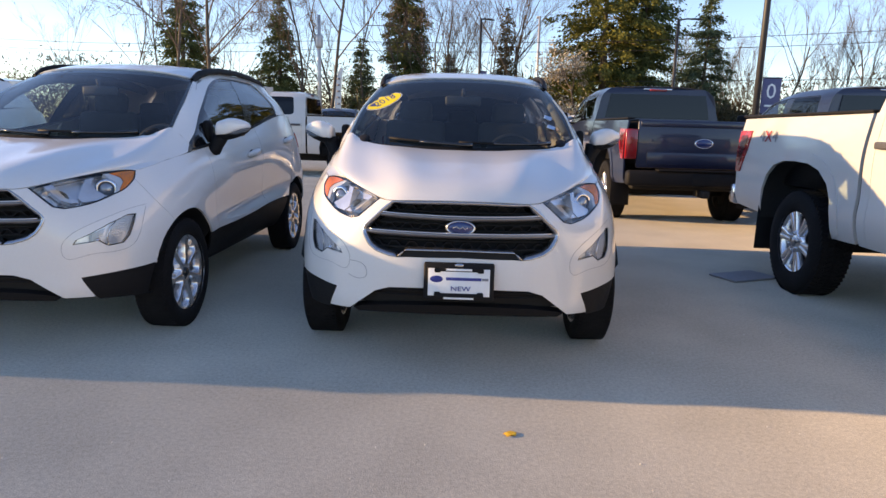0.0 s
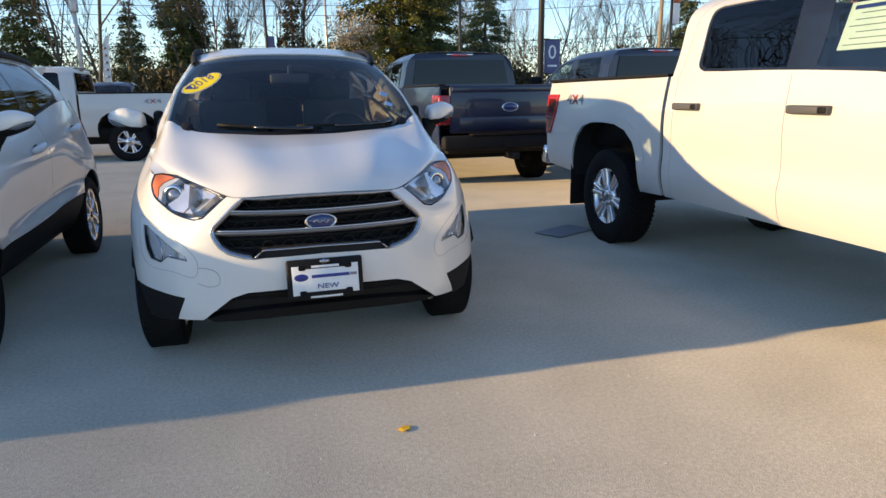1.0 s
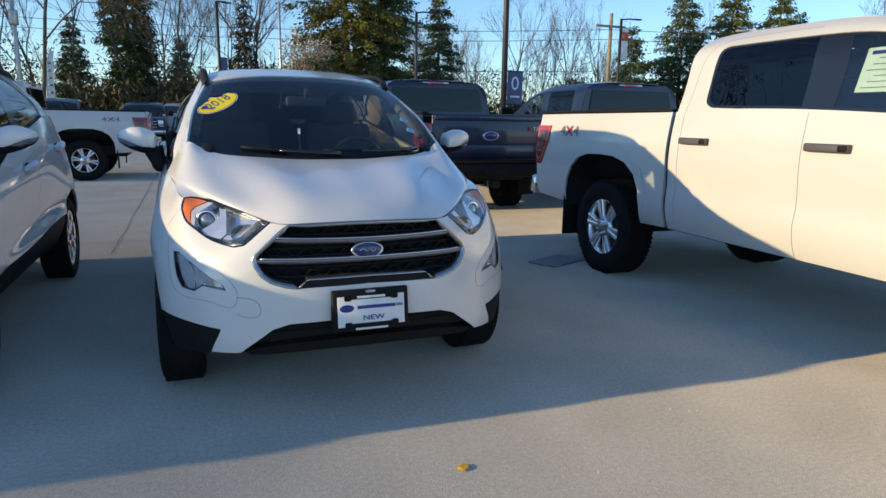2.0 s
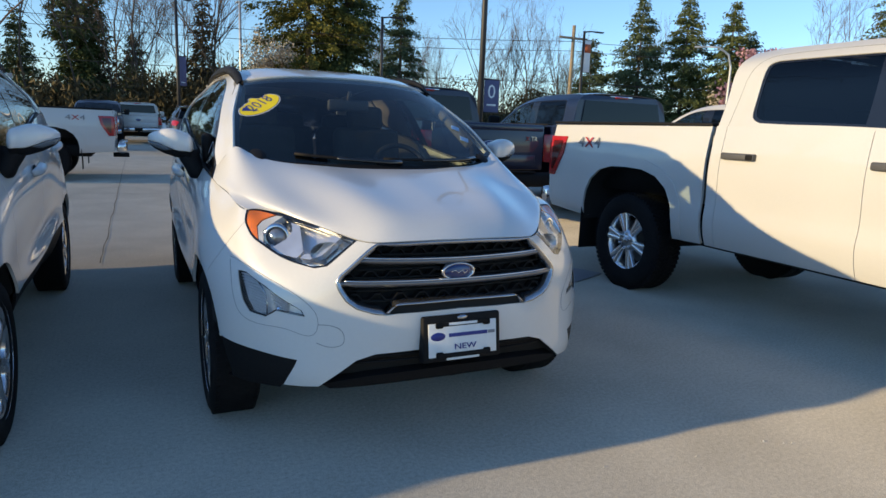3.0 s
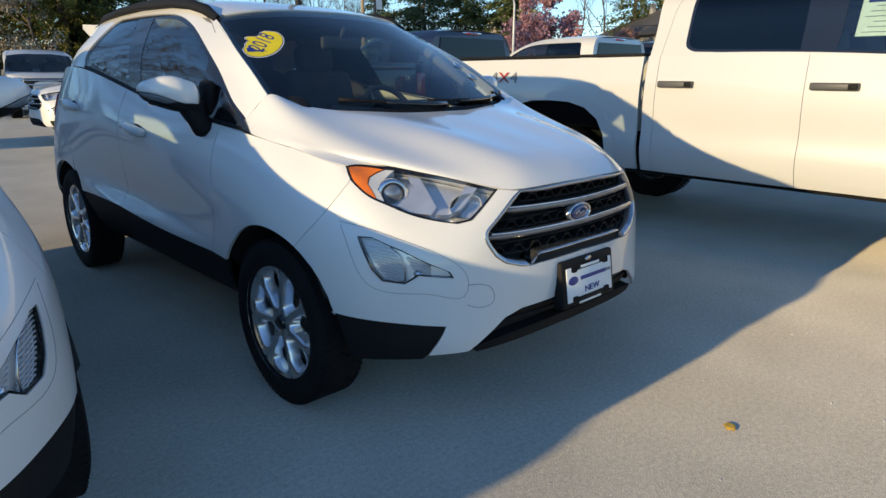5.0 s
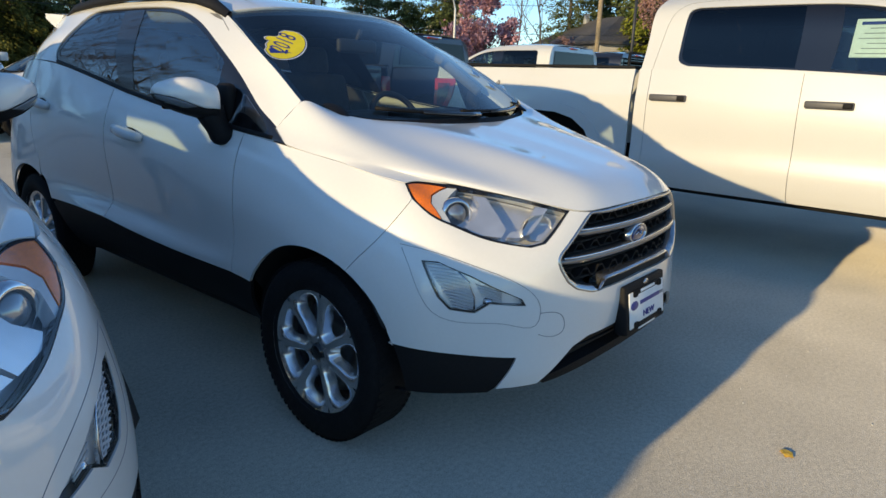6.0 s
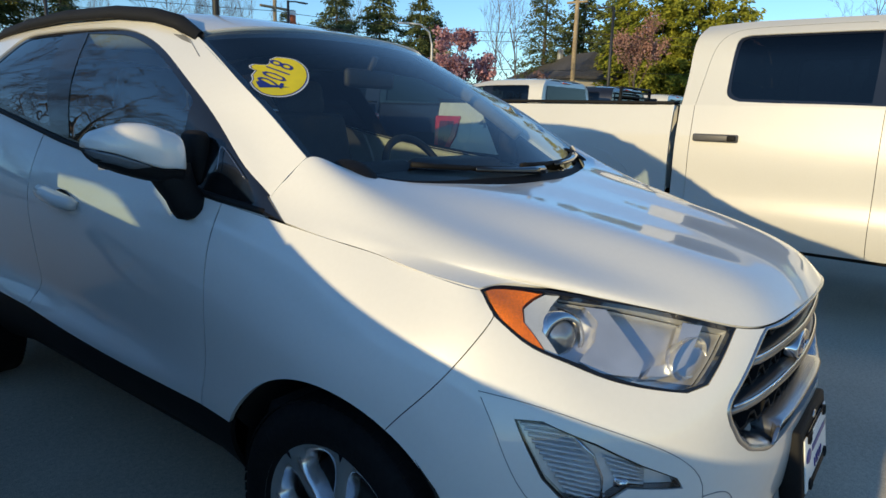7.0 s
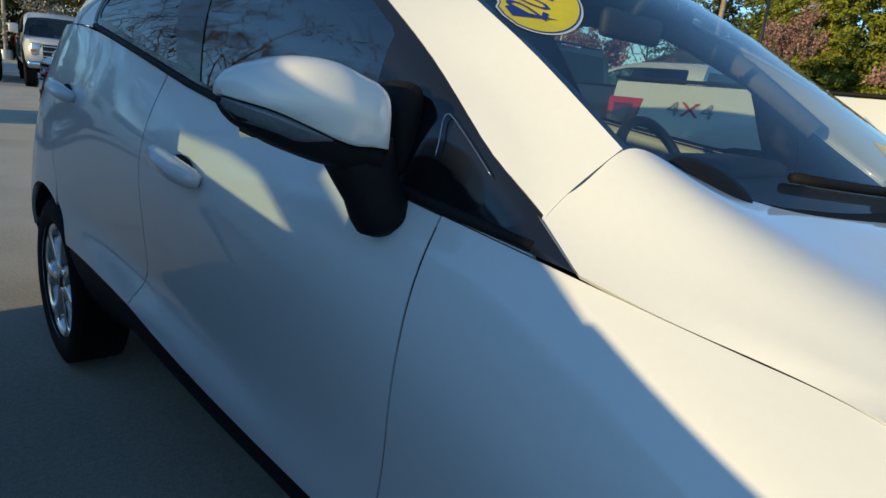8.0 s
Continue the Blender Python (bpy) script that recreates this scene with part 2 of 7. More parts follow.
class Surf:
    """A smooth surface through rows of control points (half a body, x to the minus side). mir_u, mir_v: mirrored in x = 0 at the first column or row."""

    def __init__(self, rows, mir_u=False, mir_v=False, mir_ue=False, nu=220, nv=70):
        g = np.array(rows, float)
        g[..., 0] *= -1
        flipx = np.array([-1.0, 1, 1])
        first_c = first_r = 0
        if mir_u:
            g = np.concatenate([g[:, 2:0:-1] * flipx, g], 1)
            first_c = 2
        last_c = g.shape[1] - 1
        if mir_ue:
            g = np.concatenate([g, g[:, -2:-4:-1] * flipx], 1)
        if mir_v:
            g = np.concatenate([g[2:0:-1] * flipx, g], 0)
            first_r = 2
        tu = np.r_[0, np.cumsum(np.linalg.norm(np.diff(g, axis=1), axis=2).mean(0))]
        tv = np.r_[0, np.cumsum(np.linalg.norm(np.diff(g, axis=0), axis=2).mean(1))]
        qu, qv = np.linspace(tu[first_c], tu[last_c], nu), np.linspace(tv[first_r], tv[-1], nv)
        g = nspline(tu, np.swapaxes(g, 0, 1), qu)
        g = np.swapaxes(nspline(tv, np.swapaxes(g, 0, 1), qv), 0, 1)
        if mir_u:
            g[0, :, 0] = 0
        if mir_ue:
            g[-1, :, 0] = 0
        if mir_v:
            g[:, 0, 0] = 0
        self.g, self.lu, self.lv, self.nu, self.nv = g, qu[-1] - qu[0], qv[-1] - qv[0], nu, nv

    def at(self, uv):
        uv = np.atleast_2d(uv)
        a = np.clip(uv[:, 0] / self.lu, 0, 1) * (self.nu - 1)
        b = np.clip(uv[:, 1] / self.lv, 0, 1) * (self.nv - 1)
        i, j = np.clip(a.astype(int), 0, self.nu - 2), np.clip(b.astype(int), 0, self.nv - 2)
        a, b, g = (a - i)[:, None], (b - j)[:, None], self.g
        return g[i, j] * (1 - a) * (1 - b) + g[i + 1, j] * a * (1 - b) + g[i, j + 1] * (1 - a) * b + g[i + 1, j + 1] * a * b

    def normal(self, uv):
        e = 0.012
        uv = np.atleast_2d(uv)
        lo = np.clip(uv - e, 0, (self.lu, self.lv))
        hi = np.clip(uv + e, 0, (self.lu, self.lv))
        du = self.at(np.c_[hi[:, 0], uv[:, 1]]) - self.at(np.c_[lo[:, 0], uv[:, 1]])
        dv = self.at(np.c_[uv[:, 0], hi[:, 1]]) - self.at(np.c_[uv[:, 0], lo[:, 1]])
        n = np.cross(du, dv)
        n /= np.linalg.norm(n, axis=1)[:, None] + 1e-12
        p = self.at(uv)
        out = p - np.c_[np.zeros(len(p)), p[:, 1] * 0.85 + 0.3, np.full(len(p), 0.62)]
        return n if (n * out).sum() > 0 else -n

    def find(self, key, umax=1e9):
        """The u, v of a place: ('f', x, z), ('s', y, z), ('t', x, y) by projection, or (x, y, z) by nearness."""
        axes, want = {"f": ([0, 2], key[1:]), "s": ([1, 2], key[1:]), "t": ([0, 1], key[1:])}.get(key[0], ([0, 1, 2], key))
        want = np.array(want, float)
        if 0 in axes:
            want[0] = -abs(want[0])
        us = np.linspace(0, self.lu, self.nu)
        d = ((self.g[..., axes] - want) ** 2).sum(-1)
        if key[0] == "f":
            d[us > self.lu * 0.4] += 100
        i, j = np.unravel_index(d.argmin(), d.shape)
        uv = np.array([us[i], j * self.lv / (self.nv - 1)])
        for _ in range(12):
            p = self.at(uv)[0][axes]
            e = 0.004
            jac = np.stack([(self.at(uv + np.array(s) * e)[0][axes] - self.at(uv - np.array(s) * e)[0][axes]) / (2 * e) for s in ((1, 0), (0, 1))], 1)
            step = np.linalg.lstsq(jac, want - p, rcond=None)[0]
            uv = np.clip(uv + np.clip(step, -0.03, 0.03), 0, (self.lu, self.lv))
        return uv


def inside(pts, poly):
    x, y = pts[:, 0], pts[:, 1]
    r = np.zeros(len(pts), bool)
    for (x0, y0), (x1, y1) in zip(poly, np.roll(poly, -1, 0)):
        c = (y0 > y) != (y1 > y)
        r ^= c & (x < (x1 - x0) * (y - y0) / (y1 - y0 + 1e-15) + x0)
    return r


def edge_distance(pts, poly):
    d = np.full(len(pts), 1e9)
    for a, b in zip(poly, np.roll(poly, -1, 0)):
        ab = b - a
        t = np.clip(((pts - a) @ ab) / (ab @ ab + 1e-15), 0, 1)
        d = np.minimum(d, np.linalg.norm(pts - a - t[:, None] * ab, axis=1))
    return d


def densify(poly, h):
    out = []
    for a, b in zip(poly, np.roll(poly, -1, 0)):
        n = max(1, int(np.ceil(np.linalg.norm(b - a) / h)))
        out += [a + (b - a) * k / n for k in range(n)]
    return np.array(out)


def smooth_line(keys, surf, n=4):
    """Rounds a run of places into a smooth line of u, v."""
    p = np.array([surf.find(k) for k in keys])
    t = np.r_[0, np.cumsum(np.linalg.norm(np.diff(p, axis=0), axis=1))]
    return list(nspline(t, p, np.linspace(0, t[-1], (len(keys) - 1) * n + 1)))


def outline(surf, *runs):
    """A closed outline in u, v. A run is a place, a list of places (corners), or a tuple ('~', places) for a smooth line."""
    out = []
    for r in runs:
        if isinstance(r, tuple) and r[0] == "~":
            out += smooth_line(r[1], surf)
        elif isinstance(r, list):
            out += [surf.find(k) for k in r]
        else:
            out.append(surf.find(r))
    keep = [out[0]]
    for p in out[1:]:
        if np.linalg.norm(p - keep[-1]) > 1e-4:
            keep.append(p)
    return np.array(keep)


def panel(surf, poly, h=0.03, off=0.0, gap=0.0017, rim=0.012, holes=(), both=False):
    """A sheet that follows the surface inside an outline in u, v, with turned-in edges. both: joined with its mirror image at x = 0."""
    from mathutils.geometry import delaunay_2d_cdt
    loops = [densify(poly, h)] + [densify(np.array(q), h) for q in holes]
    pts = np.concatenate(loops)
    lo, hi = loops[0].min(0), loops[0].max(0)
    gx, gy = np.meshgrid(np.arange(lo[0] + h / 2, hi[0], h), np.arange(lo[1] + h / 2, hi[1], h))
    q = np.c_[gx.ravel(), gy.ravel()]
    q[:, 0] += (np.round((q[:, 1] - lo[1]) / h) % 2) * h * 0.5 - h * 0.25
    ok = inside(q, loops[0]) & (edge_distance(q, loops[0]) > h * 0.45)
    for l in loops[1:]:
        ok &= ~inside(q, l) & (edge_distance(q, l) > h * 0.45)
    q = q[ok]
    allp = np.concatenate([pts, q])
    edges, base = [], 0
    for l in loops:
        n = len(l)
        edges += [(base + k, base + (k + 1) % n) for k in range(n)]
        base += n
    vs, _, fs, *_ = delaunay_2d_cdt([Vector(p) for p in allp], edges, [], 0, 1e-6, False)
    vs = np.array([tuple(v) for v in vs])
    fs = np.array([f for f in fs if len(f) == 3])
    mid = vs[fs].mean(1)
    good = inside(mid, loops[0])
    for l in loops[1:]:
        good &= ~inside(mid, l)
    fs = fs[good]
    e1, e2 = vs[fs[:, 1]] - vs[fs[:, 0]], vs[fs[:, 2]] - vs[fs[:, 0]]
    fs = fs[np.abs(e1[:, 0] * e2[:, 1] - e1[:, 1] * e2[:, 0]) > h * h * 0.01]
    # panel gap: outline points move a little into the sheet
    shift = vs.copy()
    for n, l in enumerate(loops):
        area = 0.5 * np.sum(l[:, 0] * np.roll(l[:, 1], -1) - np.roll(l[:, 0], -1) * l[:, 1])
        tan = np.roll(l, -1, 0) - np.roll(l, 1, 0)
        tan /= np.linalg.norm(tan, axis=1)[:, None] + 1e-12
        inn = np.c_[-tan[:, 1], tan[:, 0]] * (1 if (area > 0) == (n == 0) else -1)
        p3 = surf.at(l)
        inn[np.abs(p3[:, 0]) < 2e-3] = 0
        new_l = l + inn * gap
        for a, b in zip(l, new_l):
            k = ((vs - a) ** 2).sum(1).argmin()
            shift[k] = b
        loops[n] = new_l
    p = surf.at(shift)
    nrm = surf.normal(shift)
    p = p + nrm * off
    p[np.abs(p[:, 0]) < 3e-4, 0] = 0
    fn = np.cross(p[fs[:, 1]] - p[fs[:, 0]], p[fs[:, 2]] - p[fs[:, 0]])
    if (fn * nrm[fs[:, 0]]).sum() < 0:
        fs = fs[:, ::-1]
    verts, faces = [tuple(x) for x in p], [tuple(int(i) for i in f) for f in fs]
    if rim:
        for l in loops:
            a = surf.at(l)
            na = surf.normal(l)
            top, low = a + na * off, a + na * (off - rim)
            b = len(verts)
            n = len(l)
            verts += [tuple(x) for x in top] + [tuple(x) for x in low]
            for k in range(n):
                j = (k + 1) % n
                if abs(top[k][0]) < 2e-3 and abs(top[j][0]) < 2e-3:
                    continue
                faces.append((b + k, b + j, b + n + j, b + n + k))
    if both:
        n = len(verts)
        index = {}
        for k in range(n):
            x, y, z = verts[k]
            if abs(x) < 3e-4 and k < len(p):
                index[k] = k
            else:
                index[k] = len(verts)
                verts.append((-x, y, z))
        faces += [tuple(index[i] for i in reversed(f)) for f in faces]
    return verts, faces


def pair(name, geo, mat, parent, label=""):
    """The same part on both sides of a car."""
    return part(name, geo, mat, parent, label), part(name, flip(geo), mat, parent, label)


def arc(cy, cz, r, a0, a1, n=14):
    return [("s", cy + r * math.cos(radians(a0 + (a1 - a0) * k / n)), cz + r * math.sin(radians(a0 + (a1 - a0) * k / n))) for k in range(n + 1)]


# ---- wheels ----
def spoke(r0, r1, w0, w1, x0, x1, th, lean=0.0, flank=0.006, flat=0.3):
    """One spoke that points up (z), from the hub to the rim, with a crowned face towards -x."""
    v, f = [], []
    n = 6
    for k in range(n + 1):
        t = k / n
        r = r0 + (r1 - r0) * t
        w = w0 + (w1 - w0) * t
        x = x0 + (x1 - x0) * (t**1.5)
        s = lean * t
        for dy, dx in ((-0.5, th), (-0.5, flank), (-flat, 0), (flat, 0), (0.5, flank), (0.5, th)):
            v.append((x + dx, s + dy * w, r))
    for k in range(n):
        for q in range(5):
            a = k * 6 + q
            f.append((a, a + 1, a + 7, a + 6))
    f.append((0, 1, 2, 3, 4, 5))
    return v, f


def spin(geo, deg):
    return moved(geo, pose(0, 0, 0, deg, 0, 0))


def cast_face(rim_r, face, count=7):
    """A cast wheel face: ridged spokes between rounded openings with deep sloping flanks."""
    v, f = [], []
    half = math.pi / count
    N = 36
    rc, r_in, r_out = 0.140, 0.026, rim_r - 0.004
    for k in range(count):
        base = len(v)
        turn = 2 * half * k
        for j in range(N):
            a = 2 * math.pi * (j + .5) / N
            dz, dy = math.cos(a), math.sin(a)
            # how far the ray runs to the sector's edges
            best = 1e9
            for sg in (1, -1):
                ny, nz = sg * math.cos(half), -math.sin(half)
                den = dy * ny + dz * nz
                if den > 1e-6:
                    best = min(best, -(rc * nz) / den)
            q = rc * dz
            best = min(best, -q + math.sqrt(q * q - rc * rc + r_out * r_out))
            if q * q - rc * rc + r_in * r_in > 0 and -q - math.sqrt(q * q - rc * rc + r_in * r_in) > 0:
                best = min(best, -q - math.sqrt(q * q - rc * rc + r_in * r_in))
            # a rounded teardrop, wide towards the rim
            hole = 1 / ((abs(dy) / (0.051 + 0.022 * dz)) ** 3.0 + (abs(dz) / (0.067 if dz > 0 else 0.084)) ** 3.0) ** (1 / 3.0)
            hole = min(hole, best - 0.006)
            deep = hole * (0.80 - 0.06 * (dz < 0))
            for d, x in ((best, face + 0.006 + 0.014 * max(0, 1 - (rc + best * dz) / r_out)), (hole * .55 + best * .45, face + 0.010), (hole, face + 0.014), (hole * .93, face + 0.022), (deep, face + 0.052)):
                y0, z0 = d * dy, rc + d * dz
                v.append((x, y0 * math.cos(turn) - z0 * math.sin(turn), y0 * math.sin(turn) + z0 * math.cos(turn)))
        for j in range(N):
            jj = (j + 1) % N
            for q in range(4):
                f.append((base + j * 5 + q, base + jj * 5 + q, base + jj * 5 + q + 1, base + j * 5 + q + 1))
    # the sectors meet along the spokes' ridges
    first, slot = {}, []
    for p in v:
        slot.append(first.setdefault(tuple(round(c, 4) for c in p), len(first)))
    return list(first), [tuple(slot[i] for i in q) for q in f]


def wheel(parent, x, y, r, width, rim_r, kind, side):
    """A wheel whose outer face looks to -x; side -1 or +1."""
    w = new("wheel")
    w.parent = parent
    w.matrix_basis = pose(x, y, r, 0, 0, 0 if side < 0 else 180) @ pose(0, 0, 0, {"suv": 17, "truck": 8}[kind] + y * 20, 0, 0)
    hw = width / 2
    prof = [(rim_r - 0.004, hw * 0.8), (rim_r + 0.012, hw * 0.92), (rim_r + (r - rim_r) * 0.45, hw), (r - 0.03, hw * 0.95), (r - 0.008, hw * 0.82),
            (r, hw * 0.6), (r, hw * 0.2), (r, -hw * 0.2), (r, -hw * 0.6), (r - 0.008, -hw * 0.82), (r - 0.03, -hw * 0.95),
            (rim_r + (r - rim_r) * 0.45, -hw), (rim_r + 0.012, -hw * 0.92), (rim_r - 0.004, -hw * 0.8)]
    part("tyre", lathe(prof, 56), RUBBER, w, "black rubber tyre")
    blocks = []
    n, tw = (64, width * 0.24) if kind == "truck" else (72, width * 0.17)
    for row in range(4 if kind == "truck" else 5):
        for k in range(n):
            c = (row - (1.5 if kind == "truck" else 2)) * (width * (0.235 if kind == "truck" else 0.17))
            g = box(c, 0.012 * (row % 2), r + (0.002 if kind == "truck" else -.0024), tw * 0.86, 2 * math.pi * r / n * 0.72, 0.012 if kind == "truck" else 0.004)
            blocks.append(spin(moved(g, pose(0, 0, 0, 0, 0, (25 if row % 2 else -25) if kind == "truck" else 8)), 360 / n * (k + 0.5 * (row % 2))))
    tagged(part("tread", join(*blocks), RUBBER, w, smooth=False), kind="stuff")
    face = -hw * 0.86
    part("rim_barrel", lathe([(rim_r + 0.006, face - 0.004), (rim_r + 0.008, face + 0.006), (rim_r - 0.006, face + 0.012), (rim_r - 0.018, face + 0.02), (rim_r - 0.022, hw * 0.8), (rim_r, hw * 0.85)], 56),
         ALLOY, w, "silver alloy rim")
    if kind == "suv":
        part("wheel_face", cast_face(rim_r, face), ALLOY, w, "silver alloy face with seven rounded openings")
        part("centre_cap", lathe([(0.0, face + 0.004), (0.022, face + 0.004), (0.027, face + 0.008), (0.028, face + 0.03)], 28), GLOSSB, w, "dark round wheel centre cap")
        n, angles = None, []
        nut, count, ring = lathe([(0, face + 0.012), (0.007, face + 0.012), (0.010, face + 0.016), (0.010, face + 0.04)], 10), 5, 0.050
    else:
        n, angles = spoke(0.050, rim_r - 0.006, 0.030, 0.044, face + 0.012, face + 0.004, 0.05, -0.004), [(60 * k + s * 6.6, s) for k in range(6) for s in (1, -1)]
        part("hub_face", lathe([(0.0, face + 0.002), (0.036, face + 0.002), (0.045, face + 0.008), (0.09, face + 0.012), (0.10, face + 0.05)], 40), ALLOY, w)
        part("centre_cap", lathe([(0.0, face - 0.008), (0.03, face - 0.008), (0.038, face)], 28), SATIN, w)
        nut, count, ring = lathe([(0, face - 0.01), (0.010, face - 0.01), (0.013, face - 0.004), (0.013, face + 0.02)], 10), 6, 0.068
    shared = n and {1: mesh_data("spoke", *n, ALLOY), -1: mesh_data("spoke", [(p[0], -p[1], p[2]) for p in n[0]], [tuple(reversed(q)) for q in n[1]], ALLOY)}
    for deg, s in angles:
        ob = new("spoke", shared[s])
        ob.parent = w
        ob.matrix_basis = pose(0, 0, 0, deg, 0, 0)
    nut_mesh = mesh_data("lug_nut", *nut, CHROME)
    for k in range(count):
        ob = new("lug_nut", nut_mesh)
        ob.parent = w
        ob.matrix_basis = pose(0, 0, 0, 360 / count * (k + 0.5), 0, 0) @ pose(0, 0, ring)
    part("brake_disc", lathe([(0.0, 0.012), (0.07, 0.012), (0.075, 0.0), (rim_r * 0.74, 0.0), (rim_r * 0.74, 0.024), (0.07, 0.024)], 40), DISC, w, "grey steel brake disc")
    part("wheel_backing", lathe([(0.0, 0.05), (rim_r - 0.024, 0.05)], 32), UNDER, w)
    return w


# ---- the small white crossover ----
BAND = [
    # from the sill upwards; each from the nose round the corner and along the side to the tail: x, y, z
    [(0, .12, .22), (.3, .13, .22), (.5, .17, .21), (.62, .25, .20), (.678, .313, .199), (.73, .38, .20), (.78, .5, .2), (.80, .85, .2), (.73, 1.26, .25), (.71, 2.0, .26), (.71, 2.75, .26), (.80, 3.35, .22), (.76, 3.7, .24), (.62, 3.93, .26), (.35, 4.02, .27), (0, 4.04, .27)],
    [(0, .05, .345), (.3, .062, .34), (.52, .105, .335), (.65, .20, .33), (.707, .271, .325), (.76, .35, .32), (.82, .5, .32), (.84, .85, .32), (.825, 1.26, .37), (.82, 2.0, .38), (.82, 2.75, .38), (.84, 3.35, .33), (.80, 3.72, .33), (.67, 3.97, .34), (.37, 4.07, .34), (0, 4.09, .34)],
    [(0, .03, .46), (.30, .04, .455), (.52, .10, .445), (.65, .19, .44), (.717, .265, .441), (.78, .35, .445), (.845, .50, .462), (.875, .85, .50), (.876, 1.26, .512), (.890, 2.0, .515), (.888, 2.75, .535), (.88, 3.35, .50), (.84, 3.75, .47), (.70, 4.0, .46), (.38, 4.1, .45), (0, 4.12, .45)],
    [(0, .022, .60), (.28, .036, .60), (.52, .108, .60), (.66, .21, .595), (.724, .281, .596), (.785, .37, .60), (.855, .56, .61), (.884, .85, .65), (.865, 1.26, .645), (.846, 2.0, .635), (.850, 2.75, .66), (.884, 3.35, .68), (.84, 3.77, .64), (.70, 4.01, .61), (.38, 4.1, .6), (0, 4.12, .6)],
    [(0, .040, .73), (.30, .058, .73), (.50, .115, .722), (.665, .25, .728), (.722, .320, .732), (.768, .40, .735), (.835, .58, .745), (.874, .85, .78), (.867, 1.26, .78), (.858, 2.0, .79), (.862, 2.75, .83), (.872, 3.35, .84), (.82, 3.77, .83), (.68, 4.0, .81), (.37, 4.08, .8), (0, 4.1, .8)],
    [(0, .045, .84), (.29, .062, .832), (.47, .135, .812), (.63, .30, .825), (.688, .369, .844), (.735, .44, .86), (.795, .60, .865), (.832, .85, .90), (.852, 1.26, .925), (.860, 2.0, .955), (.856, 2.75, 1.02), (.835, 3.35, 1.05), (.79, 3.72, 1.03), (.66, 3.95, .98), (.36, 4.05, .95), (0, 4.07, .95)],
    [(0, .045, .888), (.30, .072, .876), (.44, .190, .897), (.586, .402, .940), (.655, .503, .951), (.714, .526, .947), (.742, .66, .967), (.768, .86, .997), (.798, 1.26, 1.046), (.790, 2.0, 1.125), (.782, 2.75, 1.24), (.772, 3.2, 1.288), (.735, 3.6, 1.27), (.62, 3.86, 1.2), (.35, 3.98, 1.15), (0, 4.01, 1.14)],
]
HOOD = [
    # from the middle outwards; each from the nose to the windscreen
    [(0, .043, .884), (0, .10, .934), (0, .27, .990), (0, .53, 1.042), (0, .800, 1.090)],
    [(.15, .050, .882), (.15, .108, .933), (.16, .27, .989), (.17, .54, 1.042), (.18, .812, 1.091)],
    [(.28, .068, .877), (.285, .125, .928), (.31, .30, .994), (.34, .57, 1.052), (.36, .852, 1.101)],
    [(.36, .105, .877), (.395, .18, .915), (.45, .37, .972), (.50, .64, 1.038), (.53, .922, 1.114)],
    [(.43, .185, .895), (.49, .27, .924), (.57, .44, .974), (.625, .74, 1.055), (.636, 1.010, 1.150)],
    [(.51, .292, .917), (.575, .385, .945), (.65, .54, .982), (.695, .82, 1.060), (.692, 1.062, 1.167)],
    [(.586, .402, .940), (.635, .488, .955), (.694, .63, .986), (.732, .865, 1.040), (.734, 1.096, 1.111)],
    [(.655, .503, .951), (.688, .580, .966), (.729, .715, .991), (.758, .905, 1.023), (.766, 1.110, 1.067)],
    [(.714, .526, .947), (.733, .625, .963), (.753, .75, .983), (.772, .90, 1.006), (.788, 1.03, 1.024)],
]
SCREEN = [
    [(0, .79, 1.075), (0, .98, 1.205), (0, 1.18, 1.332), (0, 1.40, 1.453), (0, 1.62, 1.552)],
    [(.30, .83, 1.078), (.29, 1.01, 1.205), (.28, 1.21, 1.328), (.27, 1.42, 1.446), (.26, 1.635, 1.547)],
    [(.53, .92, 1.095), (.505, 1.09, 1.215), (.485, 1.28, 1.327), (.465, 1.48, 1.436), (.45, 1.675, 1.528)],
    [(.692, 1.062, 1.168), (.671, 1.225, 1.266), (.643, 1.395, 1.353), (.608, 1.57, 1.434), (.564, 1.738, 1.504)],
]
UPPER = [
    # from the waist line up to the roof's edge; each from the foot of the windscreen pillar to the tail
    [(.7915, 1.10, 1.0285), (.793, 1.16, 1.034), (.798, 1.30, 1.05), (.798, 1.5, 1.072), (.795, 1.8, 1.103), (.790, 2.2, 1.15), (.784, 2.6, 1.213), (.776, 3.02, 1.275), (.765, 3.35, 1.287), (.69, 3.68, 1.26)],
    [(.766, 1.112, 1.067), (.755, 1.21, 1.135), (.75, 1.38, 1.20), (.735, 1.60, 1.265), (.728, 1.86, 1.305), (.725, 2.22, 1.34), (.722, 2.6, 1.375), (.716, 3.01, 1.405), (.70, 3.34, 1.40), (.64, 3.64, 1.37)],
    [(.734, 1.096, 1.112), (.708, 1.24, 1.205), (.695, 1.44, 1.292), (.66, 1.67, 1.395), (.642, 1.91, 1.455), (.636, 2.23, 1.485), (.634, 2.6, 1.498), (.63, 3.0, 1.500), (.62, 3.33, 1.485), (.58, 3.61, 1.452)],
    [(.692, 1.062, 1.168), (.671, 1.225, 1.266), (.643, 1.395, 1.353), (.564, 1.738, 1.505), (.562, 1.95, 1.553), (.562, 2.25, 1.576), (.562, 2.6, 1.582), (.56, 3.0, 1.581), (.555, 3.33, 1.562), (.53, 3.58, 1.532)],
]
